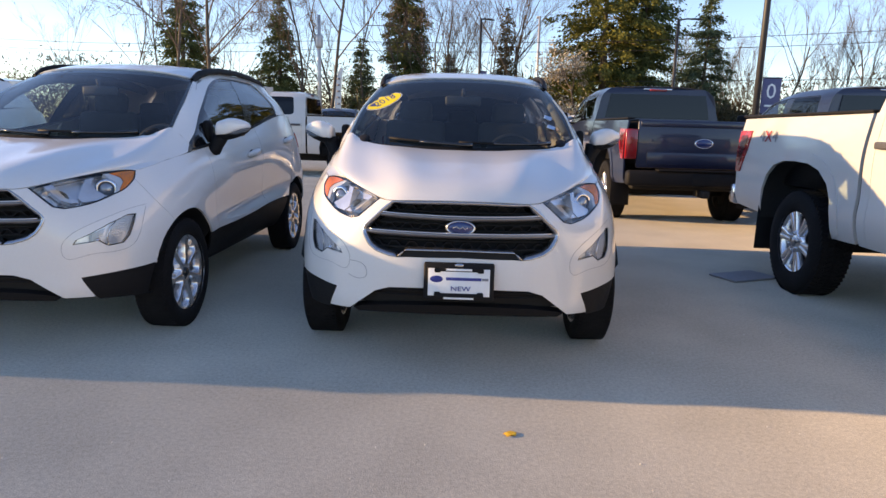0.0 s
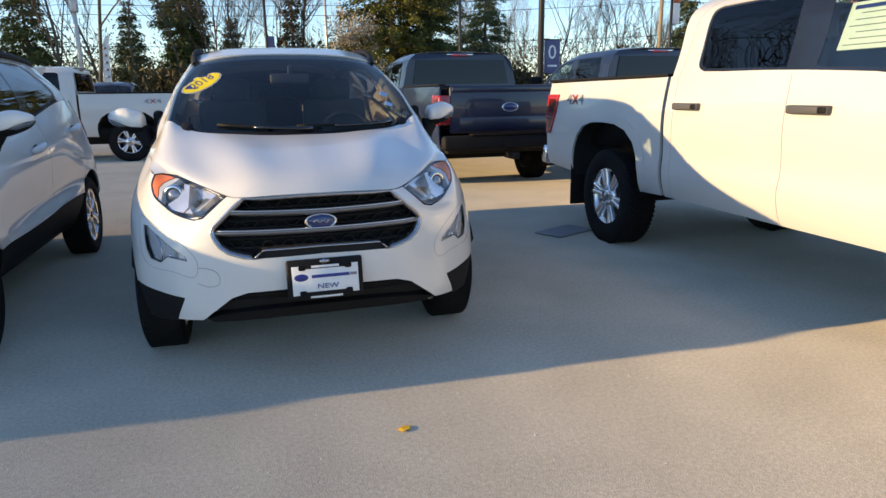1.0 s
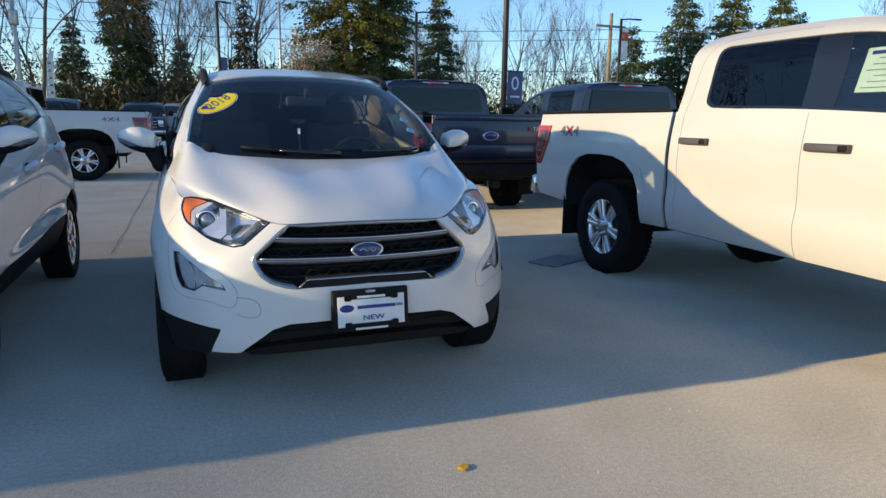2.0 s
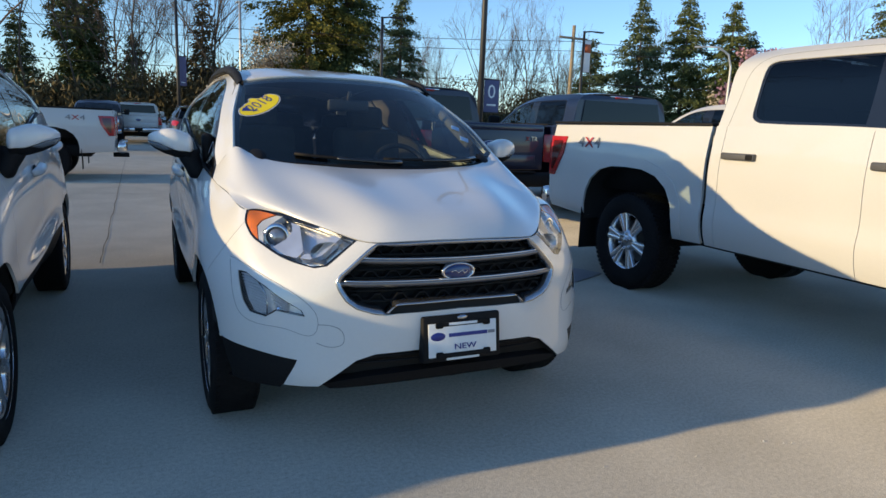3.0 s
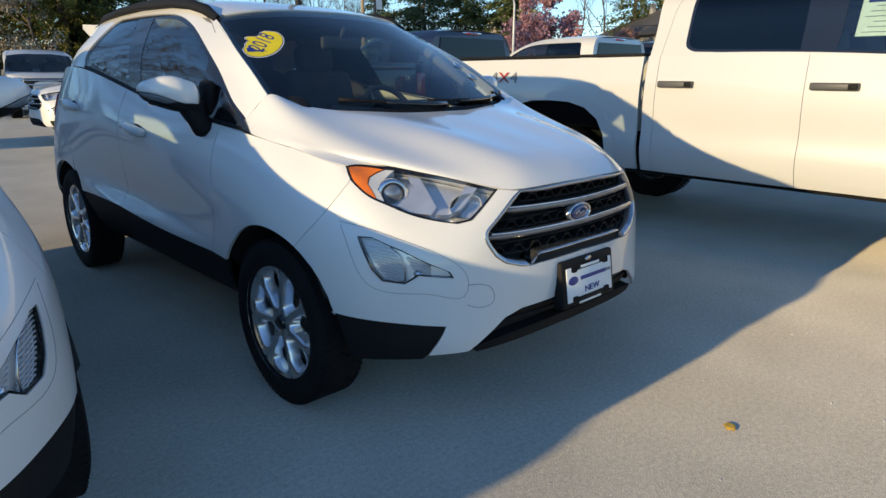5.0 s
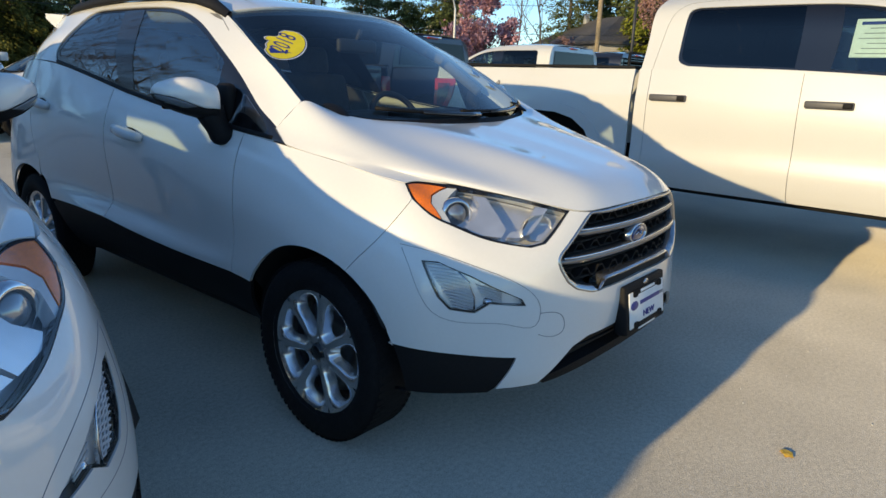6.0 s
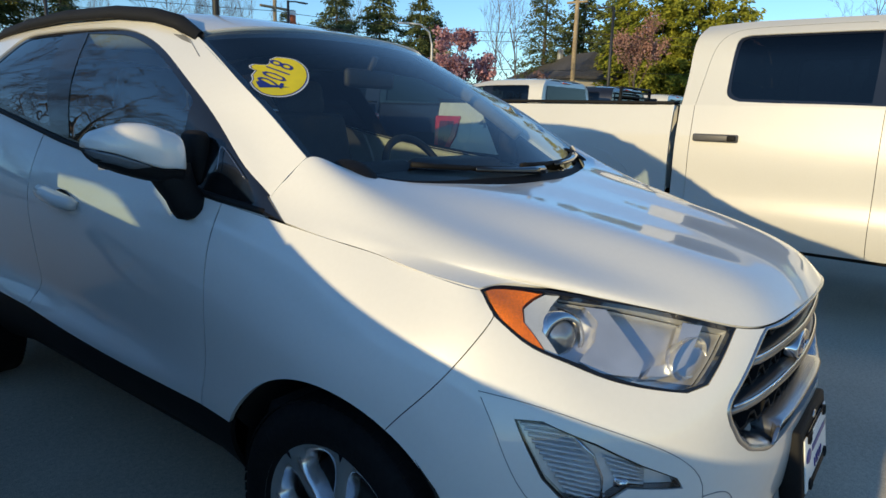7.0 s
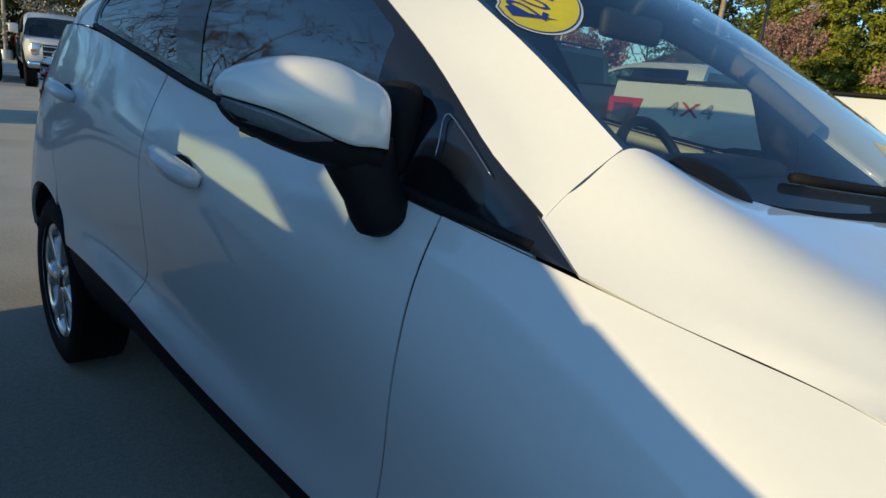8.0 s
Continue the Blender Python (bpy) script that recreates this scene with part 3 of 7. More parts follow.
ROOF = [
    [(0, 1.62, 1.552), (0, 1.95, 1.608), (0, 2.4, 1.628), (0, 2.9, 1.630), (0, 3.35, 1.612), (0, 3.62, 1.588)],
    [(.26, 1.635, 1.547), (.27, 1.96, 1.604), (.27, 2.4, 1.624), (.27, 2.9, 1.626), (.26, 3.34, 1.607), (.25, 3.61, 1.583)],
    [(.45, 1.675, 1.530), (.455, 1.96, 1.584), (.455, 2.4, 1.606), (.455, 2.9, 1.608), (.445, 3.33, 1.587), (.42, 3.6, 1.560)],
    [(.564, 1.738, 1.505), (.562, 1.97, 1.556), (.562, 2.4, 1.579), (.56, 2.9, 1.583), (.555, 3.33, 1.562), (.53, 3.58, 1.532)],
]


def creased(rows):
    """Two rows more across the lower doors, which flare out under a crisp crease."""
    g = np.array(rows, float)
    t = np.arange(len(g), dtype=float)
    out = [list(map(tuple, g[k])) for k in range(3)]
    for at, side in ((2.45, ((.876, .560), (.883, .566), (.882, .590))), (2.8, ((.868, .605), (.853, .612), (.857, .640))), (3.25, ((.864, .680), (.848, .675), (.853, .715)))):
        row = nspline(t, g, [at])[0]
        for col, (x, z) in zip((8, 9, 10), side):
            row[col] = (x, g[3, col, 1], z)
        out.append(list(map(tuple, row)))
    return out + [list(map(tuple, g[k])) for k in range(4, len(g))]


ARCH_F, ARCH_R, ARCH_Z, ARCH = 0.815, 3.345, 0.325, 0.385


def crossover(m, label, paint=None):
    skin = paint or WHITE
    car = thing("compact_suv", label, "car", "white crossovers in the row", m=m)
    band = Surf(creased(BAND), mir_u=True, mir_ue=True, nv=130)
    # the bonnet's outer edge runs along the wing's upper edge
    net = [list(r) for r in HOOD]
    for r, k in [(r, 0) for r in range(4, 9)] + [(8, k) for k in (1, 2, 3)]:
        q = band.at(band.find(HOOD[r][k]))[0]
        net[r][k] = (-q[0], q[1], q[2])
    hood = Surf(net, mir_v=True, nu=80, nv=110)
    screen = Surf(SCREEN, mir_v=True, nu=80, nv=80)
    upper = Surf(UPPER, nu=140, nv=50)
    roof = Surf(ROOF, mir_v=True, nu=100, nv=60)
    B = band.find

    # openings in the nose
    grille_line = [("f", 0, .878), ("f", .322, .871), ("f", .458, .752), ("f", .468, .732), ("f", .463, .706), ("f", .437, .662), ("f", .40, .634), ("f", .335, .614), ("f", .296, .612), ("f", .276, .634), ("f", .258, .645), ("f", 0, .648)]
    lamp_top = [(.385, .122, .876), (.43, .178, .891), (.51, .290, .916), (.586, .399, .938), (.655, .498, .948), (.69, .520, .949), (.714, .525, .945)]
    lamp_low = [(.714, .524, .943), (.727, .480, .902), (.717, .412, .862), (.68, .347, .831), (.62, .257, .795), (.532, .162, .774), (.492, .135, .785), (.385, .122, .876)]
    fog_line = [(.768, .397, .731), (.743, .352, .731), (.693, .265, .696), (.638, .198, .655), (.583, .147, .623), (.572, .139, .602), (.61, .17, .606), (.659, .213, .612), (.693, .245, .583), (.743, .303, .591), (.761, .336, .628)]
    grille_uv = outline(band, grille_line)
    lamp_uv = outline(band, ("~", lamp_top), ("~", lamp_low[:-2]), lamp_low[-2:])
    fog_uv = outline(band, fog_line)

    # bumper skin
    fa = arc(ARCH_F, ARCH_Z, ARCH, 118, 160)
    bumper_uv = outline(band, [("f", 0, .618), ("f", .25, .614), ("f", .296, .611), ("f", .335, .614), ("f", .40, .634), ("f", .437, .662), ("f", .463, .706), ("f", .468, .732), ("f", .458, .752), ("f", .322, .871), (.385, .122, .876), lamp_low[6]],
                        ("~", [lamp_low[5], lamp_low[4], lamp_low[3], lamp_low[2], lamp_low[1]]), fa,
                        ("~", [(.846, .462, .463), (.78, .34, .452), (.68, .22, .443), (.598, .147, .437)]), [(.637, .192, .332), (.531, .101, .337), ("f", .40, .44), ("f", .33, .462), ("f", 0, .468)])
    bumper = part("front_bumper", panel(band, bumper_uv, 0.022, gap=.001, holes=[fog_uv], both=True), skin, car)
    # the lower grey skirt, its lip and the dark mouth
    low_uv = outline(band, ("~", [(.846, .462, .463), (.78, .34, .452), (.68, .22, .443), (.598, .147, .437)]), [(.637, .192, .332), (.650, .21, .312), (.75, .37, .298), ("s", .47, .29)], arc(ARCH_F, ARCH_Z, ARCH, 186, 160, 6))
    pair("bumper_skirt", panel(band, low_uv, 0.03, off=-0.004), PLASTIC, car, "matt black plastic bumper skirt")
    lip_uv = outline(band, [("f", 0, .376), ("f", .36, .368), ("f", .46, .356), (.52, .100, .338), ("f", .49, .318), ("f", 0, .322)])
    part("bumper_lip", panel(band, lip_uv, 0.03, off=-0.012, rim=0.05, both=True), PLASTIC, car, "matt black plastic bumper lip")
    mouth_uv = outline(band, [("f", 0, .48), ("f", .42, .47), ("f", .55, .36), ("f", 0, .36)])
    part("lower_intake", panel(band, mouth_uv, 0.04, off=-0.05, rim=0, both=True), UNDER, car, "dark lower air intake")
    for z in (.425, .448):
        pts = [band.at(B(("f", x, z)))[0] + (0, .022, 0) for x in np.linspace(0, .40, 9)]
        line = [(-p[0], p[1], p[2]) for p in reversed(pts[1:])] + [tuple(p) for p in pts]
        part("intake_slat", tube(line, .006, 6), PLASTIC, car)
    # tow cover and fog lamp pocket lines
    pocket = [(.786, .469, .772), (.756, .397, .763), (.686, .273, .728), (.614, .184, .688), (.558, .133, .644), (.53, .113, .59), (.538, .114, .545), (.617, .166, .545), (.717, .267, .552), (.771, .342, .577), (.786, .378, .621), (.789, .429, .71)]
    uv = densify(np.array(smooth_line(pocket + pocket[:1], band)), .02)[:-1]
    pts = [band.at(q)[0] + band.normal(q)[0] * .0002 for q in uv]
    pair("bumper_seam", tube(pts, .0009, 5), INKGREY, car)
    tow = smooth_line([("f", *q) for q in ((.529, .575), (.49, .573), (.458, .56), (.444, .536), (.448, .505), (.476, .493), (.536, .507))], band)
    pts = [band.at(q)[0] + band.normal(q)[0] * .0002 for q in tow]
    part("tow_cover_seam", tube(pts, .0012, 5), INKGREY, car)

    # grille
    gr = new("grille")
    gr.parent = car
    ring = densify(grille_uv, .012)
    p3 = band.at(ring)
    keep = p3[:, 0] < -1e-4
    line = [Vector(p) for p in np.concatenate([p3[:1], p3[keep], [band.at(B(("f", 0, .648)))[0]]])]
    line = line + [Vector((-p.x, p.y, p.z)) for p in reversed(line[1:-1])]
    v, f = [], []
    mid = Vector((0, 0.1, .745))
    n = len(line)
    line = [line[i] * .5 + (line[i - 1] + line[(i + 1) % n]) * .25 for i in range(n)]
    for i, p in enumerate(line):
        d = (line[(i + 2) % n] - line[i - 2]).normalized()
        o = Vector((p.x, 0, p.z - mid.z))
        o = (o - d * o.dot(d)).normalized()
        # the frame is slimmer along the top and over the slot
        slim = .38 if p.z < .66 and abs(p.x) < .285 else .62 if p.z > .86 else .85
        for a, b in ((0.003, 0.004), (0.001, -0.003), (-0.006, -0.005), (-0.018, -0.002), (-0.026, 0.010), (-0.030, 0.05)):
            v.append(tuple(p + o * a * slim + Vector((0, b, 0))))
    for i in range(n):
        j = (i + 1) % n
        for q in range(5):
            f.append((i * 6 + q, j * 6 + q, j * 6 + q + 1, i * 6 + q + 1))
    part("grille_surround", (v, f), SATIN, gr, "satin silver grille surround")
    part("grille_backing", panel(band, grille_uv, 0.04, off=-0.075, rim=0, both=True), UNDER, gr)

    slot = outline(band, [("f", 0, .655), ("f", .262, .652), ("f", .30, .606), ("f", 0, .606)])
    part("grille_slot", panel(band, slot, .03, off=-.012, rim=0, both=True), UNDER, gr, "black slot under the grille")

    def half_width(z):
        pts = [(.328, .866), (.472, .735), (.432, .655), (.30, .606)]
        for (x0, z0), (x1, z1) in zip(pts, pts[1:]):
            if z1 <= z <= z0:
                return x0 + (x1 - x0) * (z0 - z) / (z0 - z1)
        return .3
    for z, half in ((.797, .392), (.716, .452)):
        xs = np.linspace(-half, half, 29)
        v, f = [], []
        for x in xs:
            y = band.at(B(("f", abs(x), z)))[0][1]
            zz = z + 0.010 * (x / half) ** 2 * (1 if z > .75 else 0.6)
            tp = 1.0 if abs(x) < half * 0.9 else 0.75
            for dy, dz in ((.046, .012), (.012, .0155), (.0, .011), (-.005, .002), (.001, -.007), (.014, -.0140), (.046, -.013)):
                v.append((x, y + dy + .010, zz + dz * tp))
        for i in range(len(xs) - 1):
            for q in range(6):
                a = i * 7 + q
                f.append((a, a + 7, a + 8, a + 1))
        part("grille_bar", (v, f), BARGREY, gr, "satin grey grille bar")
        edge = [(x, band.at(B(("f", abs(x), z)))[0][1] + .0105, z + .0125 + 0.010 * (x / half) ** 2 * (1 if z > .75 else 0.6)) for x in np.linspace(-half * .97, half * .97, 29)]
        part("bar_edge", tube(edge, .0035, 6), CHROME, gr, "bright upper edge of the grille bar")
    # honeycomb ribs between the bars
    for z, half in ((.838, .335), (.752, .435), (.668, .41)):
        v, f = [], []
        xs = np.arange(-half, half + .001, .0215)
        for i, x in enumerate(xs):
            y = band.at(B(("f", abs(x), z)))[0][1]
            dz = (.012, .012, -.012, -.012)[i % 4]
            for dy in (.034, .066):
                for t in (-.0035, .0035):
                    v.append((x, y + dy, z + dz + t))
        for i in range(len(xs) - 1):
            a = i * 4
            f += [(a, a + 1, a + 5, a + 4), (a + 1, a + 3, a + 7, a + 5), (a, a + 4, a + 6, a + 2)]
        part("grille_mesh", (v, f), MESHG, gr, smooth=False)
    for z in (.823, .768, .737, .69, .652):
        half = half_width(z) - .03
        pts = [(x, band.at(B(("f", abs(x), z)))[0][1] + .045, z) for x in np.linspace(-half, half, 15)]
        part("grille_rib", tube(pts, .004, 5), UNDER, gr)
    part("emblem_ring", moved(lathe([(0, .012), (.030, .012), (.033, .0), (.036, -.002), (.0385, .003), (.0385, .03)], 36, "y"), pose(0, .050, .756) @ Matrix.Diagonal((1.85, 1, 0.90, 1))), CHROME, gr, "chrome oval emblem ring")
    part("emblem_plate", moved(lathe([(0, -.0045), (.02, -.003), (.032, .002), (.032, .01)], 36, "y"), pose(0, .050, .756) @ Matrix.Diagonal((1.87, 1, 0.88, 1))), EMBLEM, gr, "plain dark blue oval emblem")
    stroke = [(-.034, .0), (-.02, .008), (-.004, -.004), (.010, .006), (.022, -.006), (.034, .004)]
    part("emblem_stroke", tube([(x, .0440, .756 + z) for x, z in stroke], .0022, 5), CHROME, gr)

    # headlamps
    for side in (0, 1):
        put = (lambda g: g) if side == 0 else flip
        hl = new("headlamp")
        hl.parent = car
        mid_uv = lamp_uv.mean(0)
        inner_uv = lamp_uv + (mid_uv - lamp_uv) / np.linalg.norm(mid_uv - lamp_uv, axis=1)[:, None] * .013
        part("lamp_frame", put(panel(band, lamp_uv, 0.02, off=0.0, gap=.002, rim=.02, holes=[inner_uv])), GLOSSB, hl, "gloss black headlamp edge")
        part("lamp_housing", put(panel(band, lamp_uv, 0.02, off=-0.048, gap=.004, rim=0)), LAMPBACK, hl, "silver reflector inside the headlamp")
        wall = densify(lamp_uv, .02)
        a, nn = band.at(wall), band.normal(wall)
        k = len(wall)
        part("lamp_wall", put(([tuple(q) for q in a - nn * .004] + [tuple(q) for q in a - nn * .050], [(i, (i + 1) % k, k + (i + 1) % k, k + i) for i in range(k)])), LAMPGREY, hl)
        am = outline(band, [(.713, .522, .944), (.69, .514, .946), (.657, .490, .945), (.618, .431, .938), (.672, .443, .921), (.692, .428, .899), (.697, .374, .846), (.715, .416, .867), (.723, .472, .900)])
        part("turn_reflector", put(panel(band, am, 0.012, off=-0.003, gap=.003, rim=.02)), AMBER, hl, "amber side reflector")
        st = outline(band, [(.618, .431, .938), (.598, .405, .934), (.655, .403, .903), (.676, .396, .886), (.682, .352, .838), (.697, .374, .846), (.692, .428, .899), (.672, .443, .921)])
        part("light_guide", put(panel(band, st, 0.012, off=-0.005, gap=.001, rim=.03)), CRYSTAL, hl, "white light guide strip")
        sl = outline(band, [(.580, .362, .920), (.552, .325, .914), (.558, .236, .826), (.585, .232, .806), (.64, .292, .815), (.655, .325, .836), (.61, .318, .865), (.585, .325, .90)])
        part("lamp_divider", put(panel(band, sl, 0.012, off=-0.010, gap=.001, rim=.04)), LAMPBACK, hl, "bright bar between the lamp chambers")
        sl = outline(band, [(.457, .205, .889), (.430, .172, .882), (.505, .175, .818), (.545, .195, .803), (.575, .225, .805), (.56, .222, .822), (.525, .198, .826)])
        part("running_strip", put(panel(band, sl, 0.012, off=-0.008, gap=.001, rim=.03)), LAMPBACK, hl, "silver running-light strip")
        q = B((.640, .383, .905))
        c, nn = band.at(q)[0] - band.normal(q)[0] * .060, band.normal(q)[0]
        face = Vector((-0.45, -0.87, .05)).normalized()
        mm = Matrix.Translation(c) @ face.to_track_quat("Z", "Y").to_matrix().to_4x4()
        part("projector_ring", put(moved(lathe([(.040, .046), (.048, .048), (.055, .036), (.057, .0)], 32, "z"), mm)), CHROME, hl, "chrome projector ring")
        part("projector_lens", put(moved(lathe([(0, .056), (.017, .054), (.031, .046), (.040, .034), (.040, .0)], 28, "z"), mm)), LAMPLENS, hl, "round projector lens")
        q = B((.49, .20, .845))
        c = band.at(q)[0] - band.normal(q)[0] * .047
        mm = Matrix.Translation(c) @ Vector((-0.2, -0.97, 0)).to_track_quat("Z", "Y").to_matrix().to_4x4() @ Matrix.Diagonal((1.5, 1, 1, 1))
        part("reflector_bowl", put(moved(lathe([(0, .0), (.010, .002), (.011, .006), (.024, .011), (.026, .016), (.040, .030), (.043, .044)], 28, "z"), mm)), LAMPBACK, hl)
        lens = part("lamp_lens", put(panel(band, inner_uv, 0.02, off=0.0015, gap=0, rim=0)), LENS, hl, "clear headlamp lens")

        # fog and turn lamp
        fg = new("fog_lamp")
        fg.parent = car
        fmid = fog_uv.mean(0)
        fin = fog_uv + (fmid - fog_uv) / np.linalg.norm(fmid - fog_uv, axis=1)[:, None] * .007
        part("fog_frame", put(panel(band, fog_uv, 0.02, off=-.003, gap=.001, rim=.03, holes=[fin])), GLOSSB, fg, "black fog lamp edge")
        part("fog_reflector", put(panel(band, fog_uv, 0.015, off=-.024, gap=.002, rim=0)), FOGBACK, fg, "silver fog lamp reflector")
        for k in range(13):
            t = k / 12
            a = np.array((.762 - .030 * t, .388 - .090 * t, .722 - .122 * t))
            b = a + np.array((-.055, -.092, -.006 - .02 * t)) * (.70 + .95 * t * (1 - t))
            qs = [B(tuple(a + (b - a) * w)) for w in np.linspace(0, 1, 9)]
            part("lamp_flute", put(tube([band.at(q)[0] - band.normal(q)[0] * (.013 + .003 * (n % 2)) for n, q in enumerate(qs)], .0032, 5)), CRYSTAL, fg)
        split = [(.712, .298, .704), (.694, .268, .672), (.686, .252, .630), (.690, .248, .592)]
        part("chamber_edge", put(tube([tuple(band.at(B(k))[0] - band.normal(B(k))[0] * .009) for k in split], .003, 6)), CHROME, fg, "thin bright rib between the lamp chambers")
        for k in range(5):
            a, b = np.array((.684 - .004 * k, .250 - .006 * k, .668 - .012 * k)), np.array((.628, .190, .640 - .007 * k))
            part("lamp_flute", put(tube([tuple(band.at(B(tuple(a + (b - a) * w)))[0] - band.normal(B(tuple(a + (b - a) * w)))[0] * .016) for w in (0, .35, .7, 1)], .0026, 5)), CRYSTAL, fg)
        q = B((.66, .215, .612))
        mm = Matrix.Translation(band.at(q)[0] - band.normal(q)[0] * .03) @ Vector((-0.4, -0.9, 0)).to_track_quat("Z", "Y").to_matrix().to_4x4()
        part("fog_bulb", put(moved(lathe([(0, .018), (.010, .016), (.014, .01), (.018, .0)], 20, "z"), mm)), CHROME, fg)
        lens = part("fog_lens", put(panel(band, fin, 0.02, off=-.001, gap=0, rim=0)), LENS, fg, "clear fog lamp lens")

    # side panels
    waist = [(.742, .66, .966), (.768, .86, .996), (.788, 1.03, 1.020), (.798, 1.262, 1.045)]
    rim_line = [hood.at((hood.lu * t, hood.lv))[0] for t in np.linspace(.06, 1, 12)]
    rim_line = [(-p[0], p[1], p[2]) for p in rim_line]
    fender_uv = outline(band, [(.714, .524, .944)], ("~", [(.714, .524, .944)] + rim_line + waist[-1:]), ("~", [("s", 1.262, 1.04), ("s", 1.255, .86), ("s", 1.262, .70), ("s", 1.268, .522)]),
                        arc(ARCH_F, ARCH_Z, ARCH, 29, 118, 20), lamp_low[1])
    pair("front_fender", panel(band, fender_uv, 0.022, gap=.0012), skin, car)
    dwaist = [(.798, 1.262, 1.045), (.797, 1.6, 1.082), (.792, 1.9, 1.113), (.787, 2.34, 1.177)]
    door_uv = outline(band, ("~", dwaist), ("~", [("s", 2.34, 1.17), ("s", 2.33, .9), ("s", 2.335, .7), ("s", 2.35, .562)]), [("s", 1.268, .522)], ("~", [("s", 1.268, .522), ("s", 1.262, .70), ("s", 1.255, .86), ("s", 1.262, 1.04)]))
    rdoor_uv = outline(band, ("~", [(.787, 2.34, 1.177), (.783, 2.75, 1.238), (.777, 3.1, 1.28), (.768, 3.28, 1.288)]), ("~", [("s", 3.28, 1.27), ("s", 3.30, 1.1), ("s", 3.27, .93), ("s", 3.16, .76)]),
                       arc(ARCH_R, ARCH_Z, ARCH + .02, 118, 145, 8), [("s", 2.965, .560), ("s", 2.35, .562)], ("~", [("s", 2.35, .562), ("s", 2.335, .7), ("s", 2.33, .9), ("s", 2.34, 1.17)]))
    for put in (lambda g: g, flip):
        fd = part("front_door", put(panel(band, door_uv, 0.021, gap=.0028)), skin, car)
        rd = part("rear_door", put(panel(band, rdoor_uv, 0.022, gap=.0028)), skin, car)
        for door, y, z in ((fd, 2.065, .980), (rd, 3.12, 1.060)):
            q = B(("s", y, z))
            c, nn = Vector(band.at(q)[0]), Vector(band.normal(q)[0])
            pts = [c + nn * d + Vector((0, s, .012 * s / .1)) for s, d in ((-.115, .006), (-.10, .020), (-.05, .034), (.03, .036), (.08, .030), (.105, .012))]
            g = tube([tuple(p) for p in pts], .016, 10, taper=[.014, .022, .026, .026, .024, .016])
            part("door_handle", put(g), skin, door, "white pull handle")
            # a flat black disc gives the shade of the handle's hollow
            part("handle_cup_shade", put(moved(lathe([(0, .001), (.030, .0012), (.038, .0015)], 20, "x"), Matrix.Translation(c + nn * .0005) @ Matrix.Diagonal((1, 1.7, .75, 1)))), UNDER, door, "flat dark disc for the shaded hollow behind the handle")
    # black tubes added behind the door gaps, so that the gaps look shaded
    for line in (((1.262, 1.03), (1.258, .95), (1.255, .86), (1.262, .70), (1.267, .53)), ((2.34, 1.165), (2.333, 1.0), (2.33, .9), (2.335, .7), (2.349, .57)), ((3.28, 1.27), (3.30, 1.1), (3.27, .93), (3.17, .77))):
        qs = smooth_line([("s", *k) for k in line], band)
        pair("door_gap_shade", tube([tuple(band.at(q)[0] - band.normal(q)[0] * .0052) for q in qs], .0042, 6), UNDER, car)
    quarter_uv = outline(band, [(.768, 3.28, 1.288), (.735, 3.6, 1.27), (.66, 3.8, 1.225), (.70, 3.85, 1.0), (.72, 3.93, .65), ("s", 3.80, .47)], arc(ARCH_R, ARCH_Z, ARCH, 22, 118, 18),
                         ("~", [("s", 3.16, .76), ("s", 3.27, .93), ("s", 3.30, 1.1), ("s", 3.28, 1.27)]))
    pair("quarter_panel", panel(band, quarter_uv, 0.035), skin, car)
    tail_uv = outline(band, [(.66, 3.8, 1.225), (.35, 3.98, 1.15), (0, 4.01, 1.14), (0, 4.12, .5), (.37, 4.1, .5), (.70, 3.99, .5), (.72, 3.93, .65), (.70, 3.85, 1.0)])
    part("tailgate", panel(band, tail_uv, 0.05, both=True), skin, car)
    rb_uv = outline(band, [("s", 3.80, .47), (.70, 3.99, .49), (.37, 4.1, .49), (0, 4.12, .49), (0, 4.04, .28), (.35, 4.02, .28), (.62, 3.93, .27), ("s", 3.72, .25)])
    part("rear_bumper", panel(band, rb_uv, 0.05, both=True), PLASTIC, car, "black plastic rear bumper")
    tl_uv = outline(band, [(.75, 3.62, 1.10), (.66, 3.86, 1.12), (.60, 3.95, 1.08), (.66, 3.92, .94), (.76, 3.74, .96)])
    pair("tail_lamp", panel(band, tl_uv, 0.03, off=.008, rim=.02), RED, car, "red tail lamp")
    sill_uv = outline(band, arc(ARCH_F, ARCH_Z, ARCH, -7, 28, 6), [("s", 1.268, .521), ("s", 2.35, .561), ("s", 2.965, .559)], arc(ARCH_R, ARCH_Z, ARCH, 147, 187, 6), [("s", 2.9, .272), ("s", 1.3, .272)])
    pair("sill_cladding", panel(band, sill_uv, 0.03, off=-.010), PLASTIC, car, "matt black plastic sill cladding")
    back_uv = outline(band, arc(ARCH_R, ARCH_Z, ARCH, -16, 22, 6), [("s", 3.80, .47), ("s", 3.72, .25)])
    pair("rear_skirt", panel(band, back_uv, 0.04, off=-.004), PLASTIC, car)
    # wheel housings
    for cy in (ARCH_F, ARCH_R):
        pts = [(cy + (ARCH + .004) * math.cos(radians(a)), ARCH_Z + (ARCH + .004) * math.sin(radians(a))) for a in range(0, 181, 10)]
        v = [(-(0.855 if 20 < a * 10 < 160 else 0.80), y, z) for a, (y, z) in enumerate(pts)] + [(-.52, y, z) for y, z in pts]
        k = len(pts)
        f = [(i, i + 1, k + i + 1, k + i) for i in range(k - 1)] + [tuple(range(k, 2 * k))]
